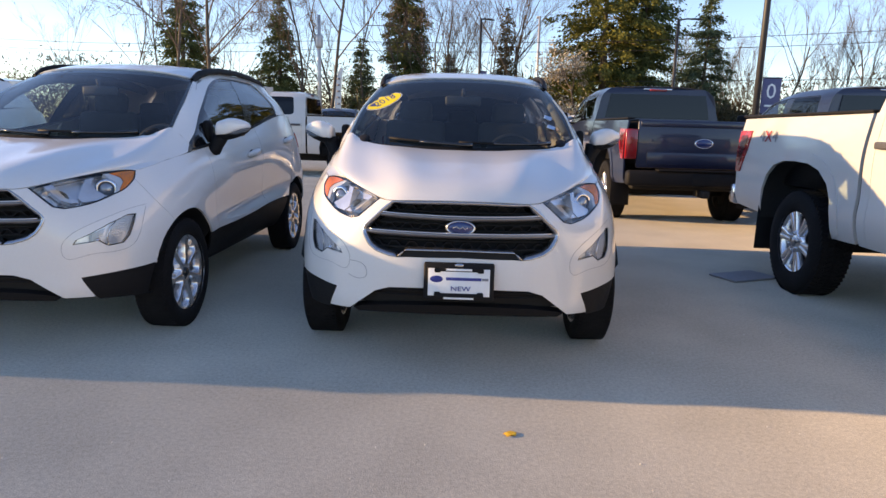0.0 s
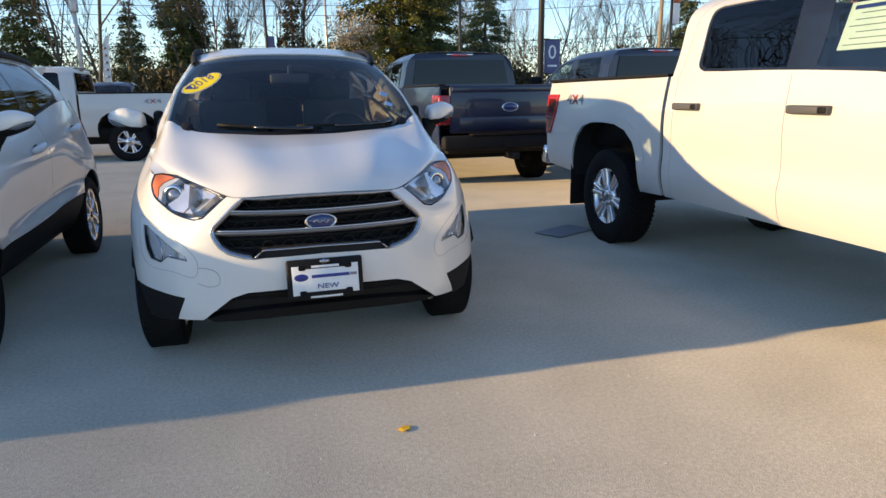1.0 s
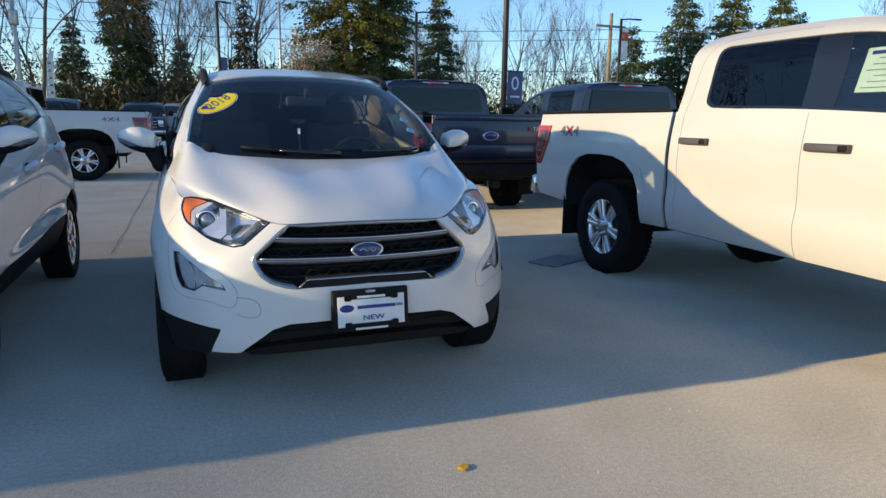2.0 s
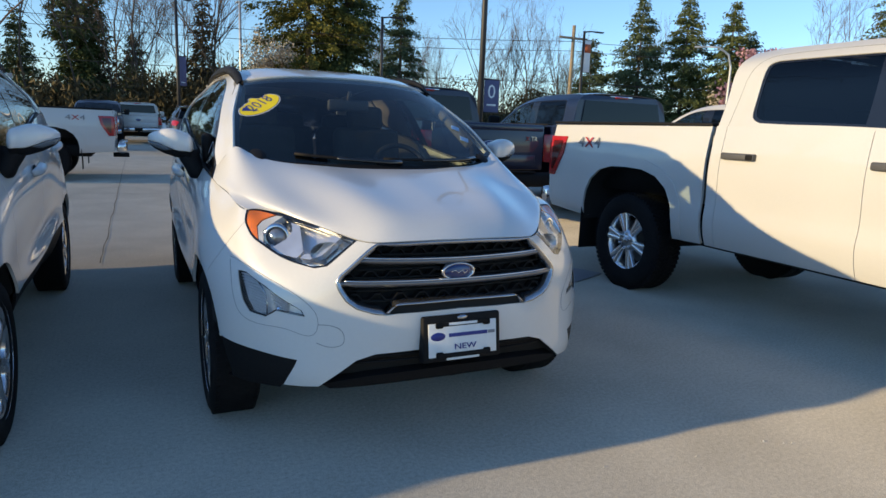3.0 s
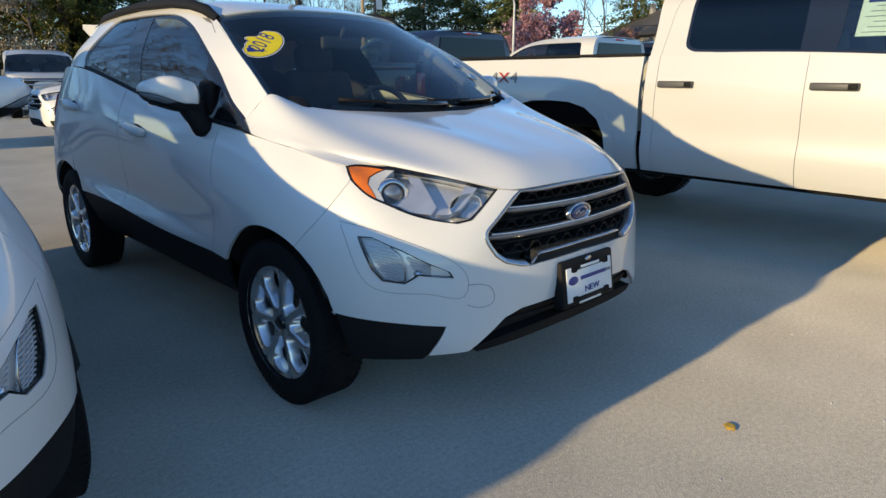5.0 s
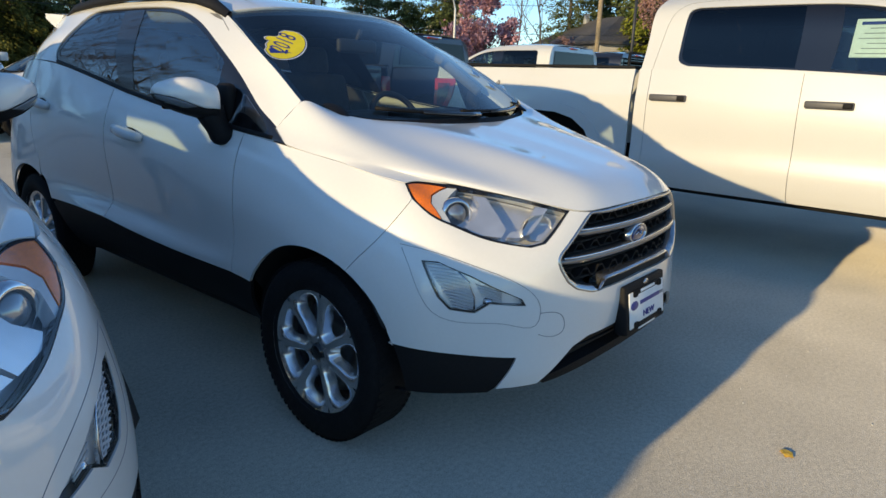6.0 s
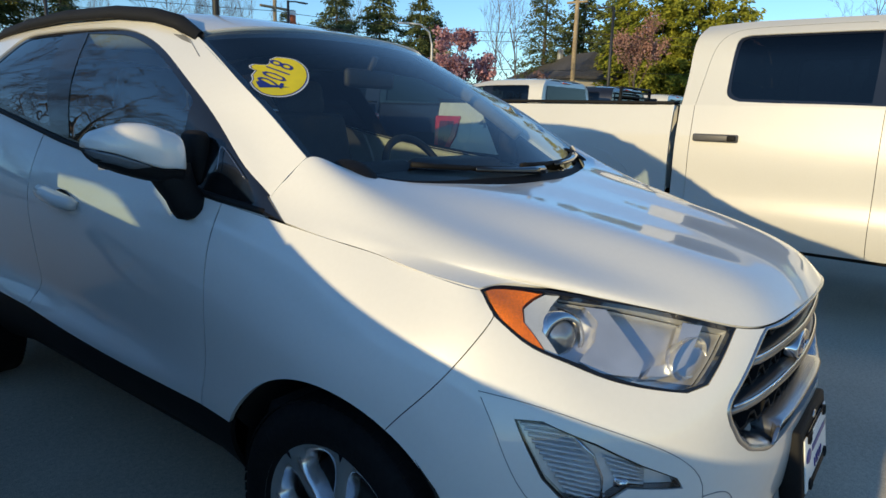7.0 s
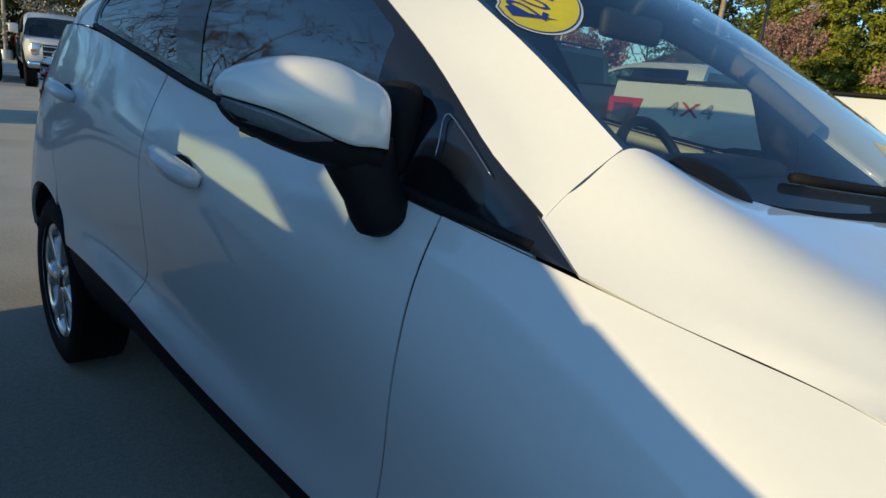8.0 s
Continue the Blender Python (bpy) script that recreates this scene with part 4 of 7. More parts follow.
        pair("wheel_housing", (v, f), UNDER, car, "dark wheel housing")
    # dark core behind the skins
    core = box(0, 2.1, .38, 1.44, 2.1, .24, .03)
    part("underbody", join(core, box(0, .62, .47, .98, .84, .26, .04), box(0, 3.6, .45, 1.0, .7, .35, .04)), UNDER, car, "dark underbody")

    # bonnet, screen, roof
    hood_uv = np.array([(0, 0)] + [(0, hood.lv * k / 20) for k in range(1, 21)] + [(hood.lu * k / 24, hood.lv) for k in range(1, 25)] + [(hood.lu, hood.lv * (1 - k / 20)) for k in range(1, 21)])
    part("bonnet", panel(hood, hood_uv, 0.022, both=True, rim=.008, gap=.0012), skin, car, "white bonnet with raised creases")
    full = np.array([(0, 0), (0, screen.lv), (screen.lu, screen.lv), (screen.lu, 0)])
    inner = np.array([(screen.lu * .085, 0), (screen.lu * .085, screen.lv * .955), (screen.lu * .93, screen.lv * .955), (screen.lu * .93, 0)])
    wb = np.array([(0, 0), (0, screen.lv), (screen.lu, screen.lv), (screen.lu, 0), (screen.lu * .93, 0), (screen.lu * .93, screen.lv * .95), (screen.lu * .065, screen.lv * .95), (screen.lu * .065, 0)])
    part("screen_border", panel(screen, wb, 0.04, off=-.010, rim=0, both=True), GLOSSB, car, "black border of the windscreen")
    ws = part("windscreen", panel(screen, full, 0.04, off=-.004, gap=0, rim=0, both=True), GLASS, car, "clear windscreen glass")
    rf = np.array([(0, 0), (0, roof.lv), (roof.lu, roof.lv), (roof.lu, 0)])
    part("roof", panel(roof, rf, 0.05, both=True), skin, car)
    # pillars and window frames, with the openings cut through
    U = upper
    dlo = [("s", 1.116, 1.076), ("s", 1.22, 1.137), ("s", 1.40, 1.252), ("s", 1.53, 1.324), ("s", 1.66, 1.389), ("s", 1.783, 1.445), ("s", 1.92, 1.494), ("s", 2.072, 1.528), ("s", 2.3, 1.546), ("s", 2.62, 1.553), ("s", 2.82, 1.553), ("s", 2.93, 1.546), ("s", 2.985, 1.526), ("s", 3.012, 1.49), ("s", 3.05, 1.40), ("s", 3.075, 1.335), ("s", 3.06, 1.300)]
    sill_line = [("s", y, z + .012) for y, z in ((3.02, 1.275), (2.6, 1.213), (2.2, 1.15), (1.8, 1.103), (1.5, 1.072), (1.30, 1.05), (1.15, 1.034), (1.108, 1.031))]
    dlo_uv = outline(U, ("~", dlo), sill_line)
    frame_uv = np.array([(0, 0), (U.lu, 0), (U.lu, U.lv), (0, U.lv)])
    pair("door_frame", panel(U, frame_uv, 0.03, holes=[dlo_uv], gap=.0008), skin, car, "white pillars and window frame")
    glass_f = outline(U, ("~", [("s", 1.47, 1.10), ("s", 1.495, 1.18), ("s", 1.52, 1.295)]), ("~", [("s", 1.54, 1.312), ("s", 1.66, 1.373), ("s", 1.783, 1.430), ("s", 1.92, 1.479), ("s", 2.07, 1.513), ("s", 2.2, 1.525), ("s", 2.37, 1.534)]), [("s", 2.163, 1.165)], [("s", 1.9, 1.133), ("s", 1.65, 1.106)])
    glass_r = outline(U, ("~", [("s", 2.31, 1.195), ("s", 2.44, 1.36), ("s", 2.56, 1.532)]), ("~", [("s", 2.58, 1.538), ("s", 2.8, 1.538), ("s", 2.90, 1.531), ("s", 2.952, 1.512), ("s", 2.978, 1.478), ("s", 3.018, 1.39), ("s", 3.045, 1.325), ("s", 3.03, 1.309)]), [("s", 2.7, 1.252)])
    tri = outline(U, ("~", [("s", 1.312, 1.120), ("s", 1.318, 1.150), ("s", 1.325, 1.172), ("s", 1.318, 1.180), ("s", 1.306, 1.174), ("s", 1.26, 1.146), ("s", 1.206, 1.110)]))
    for put in (lambda g: g, flip):
        part("window_surround", put(panel(U, dlo_uv, 0.03, off=-.006, gap=-.003, rim=0, holes=[glass_f, glass_r])), GLOSSB, car, "black window surround and middle pillar")
        g = part("front_side_window", put(panel(U, glass_f, 0.04, off=-.008, gap=-.002, rim=0)), TINT, car, "tinted front side glass")
        g = part("rear_side_window", put(panel(U, glass_r, 0.04, off=-.008, gap=-.002, rim=0)), PRIVACY, car, "dark tinted rear side glass")
        belt = [U.at(U.find(k))[0] + U.normal(U.find(k))[0] * .002 for k in [("s", y, z + .006) for y, z in ((1.10, 1.030), (1.3, 1.051), (1.5, 1.073), (1.8, 1.104), (2.2, 1.151), (2.6, 1.214), (3.02, 1.277))]]
        part("window_strip", put(tube([tuple(p) for p in belt], .009, 6)), PLASTIC, car, "black strip under the side windows")
        tip = [(-.789, 1.034, 1.0255), (-.7675, 1.118, 1.074), (-.7885, 1.150, 1.052), (-.7945, 1.155, 1.037)]
        n3 = Vector((-.95, -.12, .28))
        part("corner_trim", put(([tuple(Vector(p) + n3 * e) for e in (.0025, -.012) for p in tip], [(0, 1, 2, 3), (0, 4, 5, 1), (1, 5, 6, 2), (2, 6, 7, 3), (3, 7, 4, 0)])), GLOSSB, car, "black tip of the window corner", smooth=False)
        q = [U.at(k)[0] + U.normal(k)[0] * .001 for k in tri]
        part("corner_badge", put(tube([tuple(p) for p in q], .0012, 5)), SATIN, car, "thin silver line on the black window corner")
        rail = [(-.565, 1.70, 1.535), (-.57, 1.80, 1.580), (-.572, 1.95, 1.612), (-.572, 2.2, 1.637), (-.572, 2.6, 1.648), (-.57, 2.95, 1.638), (-.562, 3.25, 1.618), (-.55, 3.40, 1.585)]
        rv, rf2 = [], []
        for k, (x, y, z) in enumerate(rail):
            w, hh = (.011, .015) if k in (0, len(rail) - 1) else (.017, .024)
            rv += [(x + w * dx + .008 * dz, y, z - .044 + hh * dz) for dx, dz in ((-1, -.8), (-1.05, .2), (-.85, .75), (-.3, 1), (.3, 1), (.85, .75), (1.05, .2), (1, -.8))]
        for k in range(len(rail) - 1):
            rf2 += [(k * 8 + q, k * 8 + (q + 1) % 8, k * 8 + 8 + (q + 1) % 8, k * 8 + 8 + q) for q in range(8)]
        rf2 += [tuple(range(8)), tuple(range(len(rail) * 8 - 8, len(rail) * 8))]
        part("roof_rail", put((rv, rf2)), PLASTIC, car, "black roof rail")
        seam = [U.at(U.find(k))[0] + U.normal(U.find(k))[0] * .0003 for k in [("s", 1.62, 1.425), ("s", 1.72, 1.480), ("s", 1.85, 1.527), ("s", 2.05, 1.556), ("s", 2.4, 1.566), ("s", 2.9, 1.568), ("s", 3.2, 1.55)]]
        part("frame_seam", put(tube([tuple(p) for p in seam], .0016, 5)), INKGREY, car)
    # spoiler and rear window
    sv, sf = [], []
    for x in (-.555, -.50, -.25, 0, .25, .50, .555):
        e = (abs(x) / .555) ** 2
        sv += [(x, 3.46, 1.606 - .058 * e), (x, 3.74, 1.585 - .020 * e), (x, 3.74, 1.556 - .020 * e), (x, 3.58, 1.52 - .05 * e)]
    for k in range(6):
        sf += [(k * 4 + q, k * 4 + (q + 1) % 4, k * 4 + 4 + (q + 1) % 4, k * 4 + 4 + q) for q in range(4)]
    sf += [(0, 1, 2, 3), (24, 25, 26, 27)]
    part("roof_spoiler", (sv, sf), skin, car, "white roof spoiler", smooth=False)
    v = [(-.50, 3.62, 1.54), (.50, 3.62, 1.54), (.62, 3.86, 1.20), (-.62, 3.86, 1.20)]
    part("rear_window", (v, [(0, 1, 2, 3)]), DARKGLASS, car, smooth=False)
    v = [(-.66, 3.60, 1.26), (-.53, 3.57, 1.535), (-.50, 3.63, 1.535), (-.62, 3.86, 1.20)]
    pair("rear_pillar", (v, [(0, 1, 2, 3)]), skin, car)
    # mirrors
    for put in (lambda g: g, flip):
        mir = new("door_mirror")
        mir.parent = car
        # sections across: x, middle y, top, cap's lower edge, bottom, half depth, squareness
        rows = np.array([(-.828, 1.402, 1.188, 1.140, 1.115, .035, .7), (-.836, 1.402, 1.206, 1.135, 1.101, .058, .62), (-.86, 1.404, 1.225, 1.134, 1.098, .070, .60),
                         (-.895, 1.410, 1.238, 1.136, 1.100, .074, .60), (-.935, 1.418, 1.243, 1.149, 1.111, .072, .62), (-.965, 1.427, 1.238, 1.162, 1.122, .066, .64),
                         (-.995, 1.440, 1.227, 1.174, 1.138, .054, .68), (-1.018, 1.452, 1.215, 1.180, 1.155, .036, .75), (-1.030, 1.460, 1.202, 1.184, 1.172, .014, .9)])
        xs = np.r_[np.linspace(-.828, -.836, 3), np.linspace(-.845, -1.018, 18), (-1.024, -1.030)]
        fine = nspline(-rows[:, 0] + rows[0, 0], rows, -xs + rows[0, 0])

        def shell(cap):
            v, f = [], []
            n = 32
            for x, y, top, low, bot, ry, sq in fine:
                zc, rz = (top + bot) / 2, (top - bot) / 2
                for k in range(n):
                    a = 2 * math.pi * k / n
                    c, s = math.cos(a), math.sin(a)
                    c, s = math.copysign(abs(c) ** sq, c), math.copysign(abs(s) ** sq, s)
                    z = zc + rz * s
                    v.append((x, y + ry * c * (1 if cap else .975), max(z, low) if cap else min(z, low - .002)))
            for i in range(len(fine) - 1):
                for k in range(n):
                    j = (k + 1) % n
                    f.append((i * n + k, i * n + j, i * n + n + j, i * n + n + k))
            f.append(tuple(reversed(range(n))))
            f.append(tuple(range((len(fine) - 1) * n, len(fine) * n)))
            return v, f

        def strip():
            v, f = [], []
            for x, y, top, low, bot, ry, sq in fine:
                if x > -.925:
                    continue
                zc, rz = (top + bot) / 2, (top - bot) / 2
                h = min(.023, max(.002, (-.925 - x) * .6), low - bot - .004)
                for back in (0, .006):
                    for k in range(5):
                        z = low - .003 - h * k / 4
                        s = min(1, abs(z - zc) / rz)
                        v.append((x, y - (ry + .001 - back) * (1 - s ** (2 / sq)) ** (sq / 2), z))
            n = len(v) // 10
            for i in range(n - 1):
                for k in range(10):
                    a, b = i * 10 + (k if k < 5 else 14 - k), i * 10 + ((k + 1) % 10 if (k + 1) % 10 < 5 else 14 - (k + 1) % 10)
                    f.append((a, b, b + 10, a + 10))
            return v, f
        S = lambda g: put(moved(g, pose(-.016, -.018, -.004)))
        part("mirror_cap", S(shell(True)), skin, mir, "white mirror cap")
        part("mirror_base_shell", S(shell(False)), PLASTIC, mir, "black lower mirror shell")
        part("mirror_arm", S(tube([(-.850, 1.400, 1.125), (-.840, 1.394, 1.095), (-.828, 1.388, 1.066), (-.815, 1.384, 1.040), (-.806, 1.381, 1.019), (-.801, 1.380, 1.007)], .035, 16, taper=[.054, .048, .043, .046, .042, .026])), PLASTIC, mir, "black mirror arm")
        part("mirror_mount", put(box(-.772, 1.415, 1.145, .055, .085, .15, .024, 3)), PLASTIC, mir, "black mirror foot")
        part("side_repeater", S(strip()), REPEATER, mir, "clear strip lamp in the mirror")
        v = [(-.84, 1.478, 1.120), (-.98, 1.50, 1.125), (-.985, 1.50, 1.205), (-.86, 1.480, 1.220)]
        part("mirror_glass", S((v, [(0, 1, 2, 3)])), MIRROR, mir, "mirror glass", smooth=False)
    # wipers and scuttle
    cowl = np.array([(0, 0), (0, screen.lv * .93), (screen.lu * .035, screen.lv * .90), (screen.lu * .055, screen.lv * .6), (screen.lu * .06, 0)])
    part("scuttle_panel", panel(screen, cowl, 0.04, off=-.002, both=True), PLASTIC, car, "black plastic scuttle under the windscreen")
    def on_screen(x, y, lift):
        q = screen.find(("t", x, y))
        p = screen.at(q)[0] + screen.normal(q)[0] * lift
        return (math.copysign(p[0], x) if x else 0.0, p[1], p[2])
    for x0, x1 in ((.52, -.02), (.06, -.43)):
        wp = new("wiper")
        wp.parent = car
        xs = np.linspace(x0, x1, 9)
        ys = [.835 + .12 * (abs(x) / .5) ** 2 + .02 * k / 8 for k, x in enumerate(xs)]
        part("wiper_blade", tube([on_screen(x, y + .012, .007) for x, y in zip(xs, ys)], .008, 6), PLASTIC, wp)
        part("wiper_arm", tube([on_screen(x, y + .002, .013) for x, y in zip(xs[:6], ys[:6])], .008, 6, taper=[.014, .012, .010, .009, .008, .007]), GLOSSB, wp)
    pair("bonnet_corner", moved(lathe([(0, .010), (.025, .009), (.040, .005), (.046, 0)], 20, "z"), pose(-.600, .990, 1.130, 25, -20, 0) @ Matrix.Diagonal((1.0, 1.45, 1.5, 1))), PLASTIC, car, "black plastic corner at the windscreen foot")
    # inside
    part("dashboard", join(box(0, 1.36, .97, 1.36, .48, .16, .05), box(0, 1.18, 1.045, 1.26, .50, .05, .02), box(.36, 1.40, 1.075, .40, .20, .07, .03), box(0, 1.47, 1.02, .26, .06, .17, .015)), DASH, car, "dark grey dashboard")
    part("cabin_floor", join(box(0, 2.3, .50, 1.5, 2.4, .06), box(0, 3.3, .75, 1.3, .5, .5, .05)), DASH, car)
    lin = panel(roof, rf, 0.10, off=-.03, rim=0, both=True)
    part("headliner", lin, HEADLINER, car, "grey roof lining")
    sw = moved(lathe([(.175 + .016 * math.cos(a), .016 * math.sin(a)) for a in np.linspace(0, 2 * math.pi, 9)], 36, "z"), pose(.36, 1.60, 1.02, 62, 0, 0))
    part("steering_wheel", join(sw, moved(box(0, 0, 0, .33, .05, .02, .008), pose(.36, 1.60, 1.02, 62, 0, 0)), moved(box(0, -.08, 0, .04, .16, .02, .008), pose(.36, 1.60, 1.02, 62, 0, 0)), moved(box(0, 0, .01, .13, .12, .04, .02), pose(.36, 1.60, 1.02, 62, 0, 0))), DASH, car, "black steering wheel")
    for x, y in ((-.37, 2.15), (.37, 2.15), (-.40, 2.95), (.40, 2.95), (0, 2.97)):
        w = .50 if y < 2.5 else .40
        seat = new("seat")
        seat.parent = car
        part("seat_cushion", box(x, y - .22, .68, w, .50, .16, .05), FABRIC, seat, "dark cloth seat")
        part("seat_back", moved(box(0, 0, .28, w * .94, .13, .60, .05, 3), pose(x, y + .05, .70, -14, 0, 0)), FABRIC, seat)
        part("head_rest", moved(box(0, 0, 0, .26, .10, .17, .045, 3), pose(x, y + .21, 1.335 if y < 2.5 else 1.28, -10, 0, 0)), FABRIC, seat)
    part("rear_view_mirror", join(box(0, 1.53, 1.395, .24, .03, .065, .014), tube([(0, 1.545, 1.40), (0, 1.50, 1.47)], .012, 6)), DASH, car, "rear-view mirror behind the windscreen")
    pair("inner_pillar", tube([(-.665, 1.30, 1.20), (-.60, 1.52, 1.36), (-.565, 1.76, 1.465), (-.555, 2.0, 1.502), (-.555, 2.5, 1.520), (-.553, 3.0, 1.510), (-.545, 3.3, 1.47)], .03, 8, taper=[.028, .030, .036, .040, .040, .040, .034]), HEADLINER, car, "grey pillar and roof edge lining")
    for x in (-1, 1):
        for y in (ARCH_F, ARCH_R):
            wheel(car, x * .762, y, .325, .205, .226, "suv", x)
    return car


HERO = crossover(pose(0, 0, 0), "white compact crossover with a yellow year sticker on the windscreen")


# ---- pickup trucks ----
TBAND = [
    [(0, .10, .50), (.55, .14, .50), (.82, .30, .50), (.93, .62, .52), (.945, 1.1, .52), (.95, 2.0, .52), (.95, 3.0, .52), (.95, 4.0, .52), (.95, 5.0, .54), (.94, 5.80, .56)],
    [(0, .04, .64), (.55, .08, .64), (.86, .25, .64), (.975, .62, .64), (.985, 1.1, .63), (.988, 2.0, .62), (.988, 3.0, .62), (.988, 4.0, .62), (.988, 5.0, .63), (.975, 5.81, .65)],
    [(0, .025, .74), (.55, .065, .74), (.868, .23, .74), (.985, .61, .74), (1.0, 1.1, .74), (1.004, 2.0, .735), (1.004, 3.0, .735), (1.002, 4.0, .735), (.998, 5.0, .74), (.982, 5.82, .74)],
    [(0, .02, .82), (.55, .06, .82), (.87, .22, .82), (.985, .60, .82), (1.0, 1.1, .82), (.994, 2.0, .805), (.994, 3.0, .805), (.998, 4.0, .81), (1.0, 5.0, .82), (.985, 5.82, .82)],
    [(0, .03, 1.0), (.55, .07, 1.0), (.87, .23, 1.0), (.985, .60, 1.01), (1.0, 1.1, 1.02), (1.0, 2.0, 1.02), (1.0, 3.0, 1.02), (1.003, 4.0, 1.02), (1.003, 5.0, 1.02), (.99, 5.82, 1.02)],
    [(0, .07, 1.12), (.55, .11, 1.12), (.85, .27, 1.13), (.965, .62, 1.16), (.985, 1.1, 1.19), (.992, 2.0, 1.20), (.992, 3.0, 1.21), (.992, 4.0, 1.21), (.99, 5.0, 1.21), (.978, 5.81, 1.21)],
    [(0, .13, 1.17), (.55, .17, 1.17), (.82, .32, 1.18), (.925, .64, 1.23), (.95, 1.1, 1.28), (.965, 2.0, 1.345), (.967, 3.0, 1.385), (.962, 4.0, 1.385), (.96, 5.0, 1.38), (.95, 5.80, 1.375)],
]
TUPPER = [
    [(.952, 1.20, 1.280), (.96, 1.6, 1.312), (.965, 2.1, 1.342), (.967, 2.6, 1.366), (.967, 3.2, 1.377), (.965, 3.55, 1.378), (.957, 3.75, 1.378)],
    [(.91, 1.42, 1.42), (.915, 1.74, 1.50), (.918, 2.18, 1.57), (.918, 2.62, 1.595), (.918, 3.2, 1.605), (.914, 3.54, 1.605), (.902, 3.735, 1.603)],
    [(.865, 1.70, 1.585), (.86, 2.00, 1.725), (.85, 2.32, 1.79), (.847, 2.66, 1.81), (.847, 3.2, 1.815), (.843, 3.53, 1.816), (.832, 3.725, 1.812)],
    [(.83, 1.82, 1.66), (.775, 2.14, 1.80), (.745, 2.42, 1.868), (.735, 2.7, 1.895), (.733, 3.2, 1.90), (.729, 3.52, 1.899), (.722, 3.700, 1.888)],
]
TROOF = [
    [(0, 1.98, 1.79), (0, 2.36, 1.90), (0, 2.7, 1.935), (0, 3.2, 1.945), (0, 3.54, 1.937), (0, 3.70, 1.922)],
    [(.42, 2.0, 1.785), (.42, 2.37, 1.895), (.42, 2.7, 1.928), (.42, 3.2, 1.938), (.42, 3.54, 1.932), (.42, 3.70, 1.917)],
    [(.80, 1.98, 1.735), (.75, 2.40, 1.863), (.735, 2.7, 1.895), (.733, 3.2, 1.90), (.729, 3.52, 1.899), (.722, 3.700, 1.888)],
]
TSCREEN = [
    [(0, 1.08, 1.27), (0, 1.40, 1.46), (0, 1.70, 1.64), (0, 1.98, 1.785)],
    [(.45, 1.12, 1.27), (.44, 1.42, 1.455), (.43, 1.71, 1.635), (.42, 2.0, 1.78)],
    [(.93, 1.24, 1.30), (.885, 1.50, 1.455), (.84, 1.75, 1.61), (.80, 1.98, 1.735)],
]
THOOD = [
    [(0, .14, 1.17), (0, .25, 1.22), (0, .60, 1.26), (0, 1.06, 1.275)],
    [(.45, .16, 1.17), (.45, .28, 1.22), (.45, .62, 1.265), (.45, 1.10, 1.28)],
    [(.70, .24, 1.175), (.74, .38, 1.21), (.78, .68, 1.255), (.80, 1.16, 1.285)],
    [(.84, .34, 1.185), (.90, .54, 1.215), (.935, .82, 1.25), (.95, 1.22, 1.292)],
]


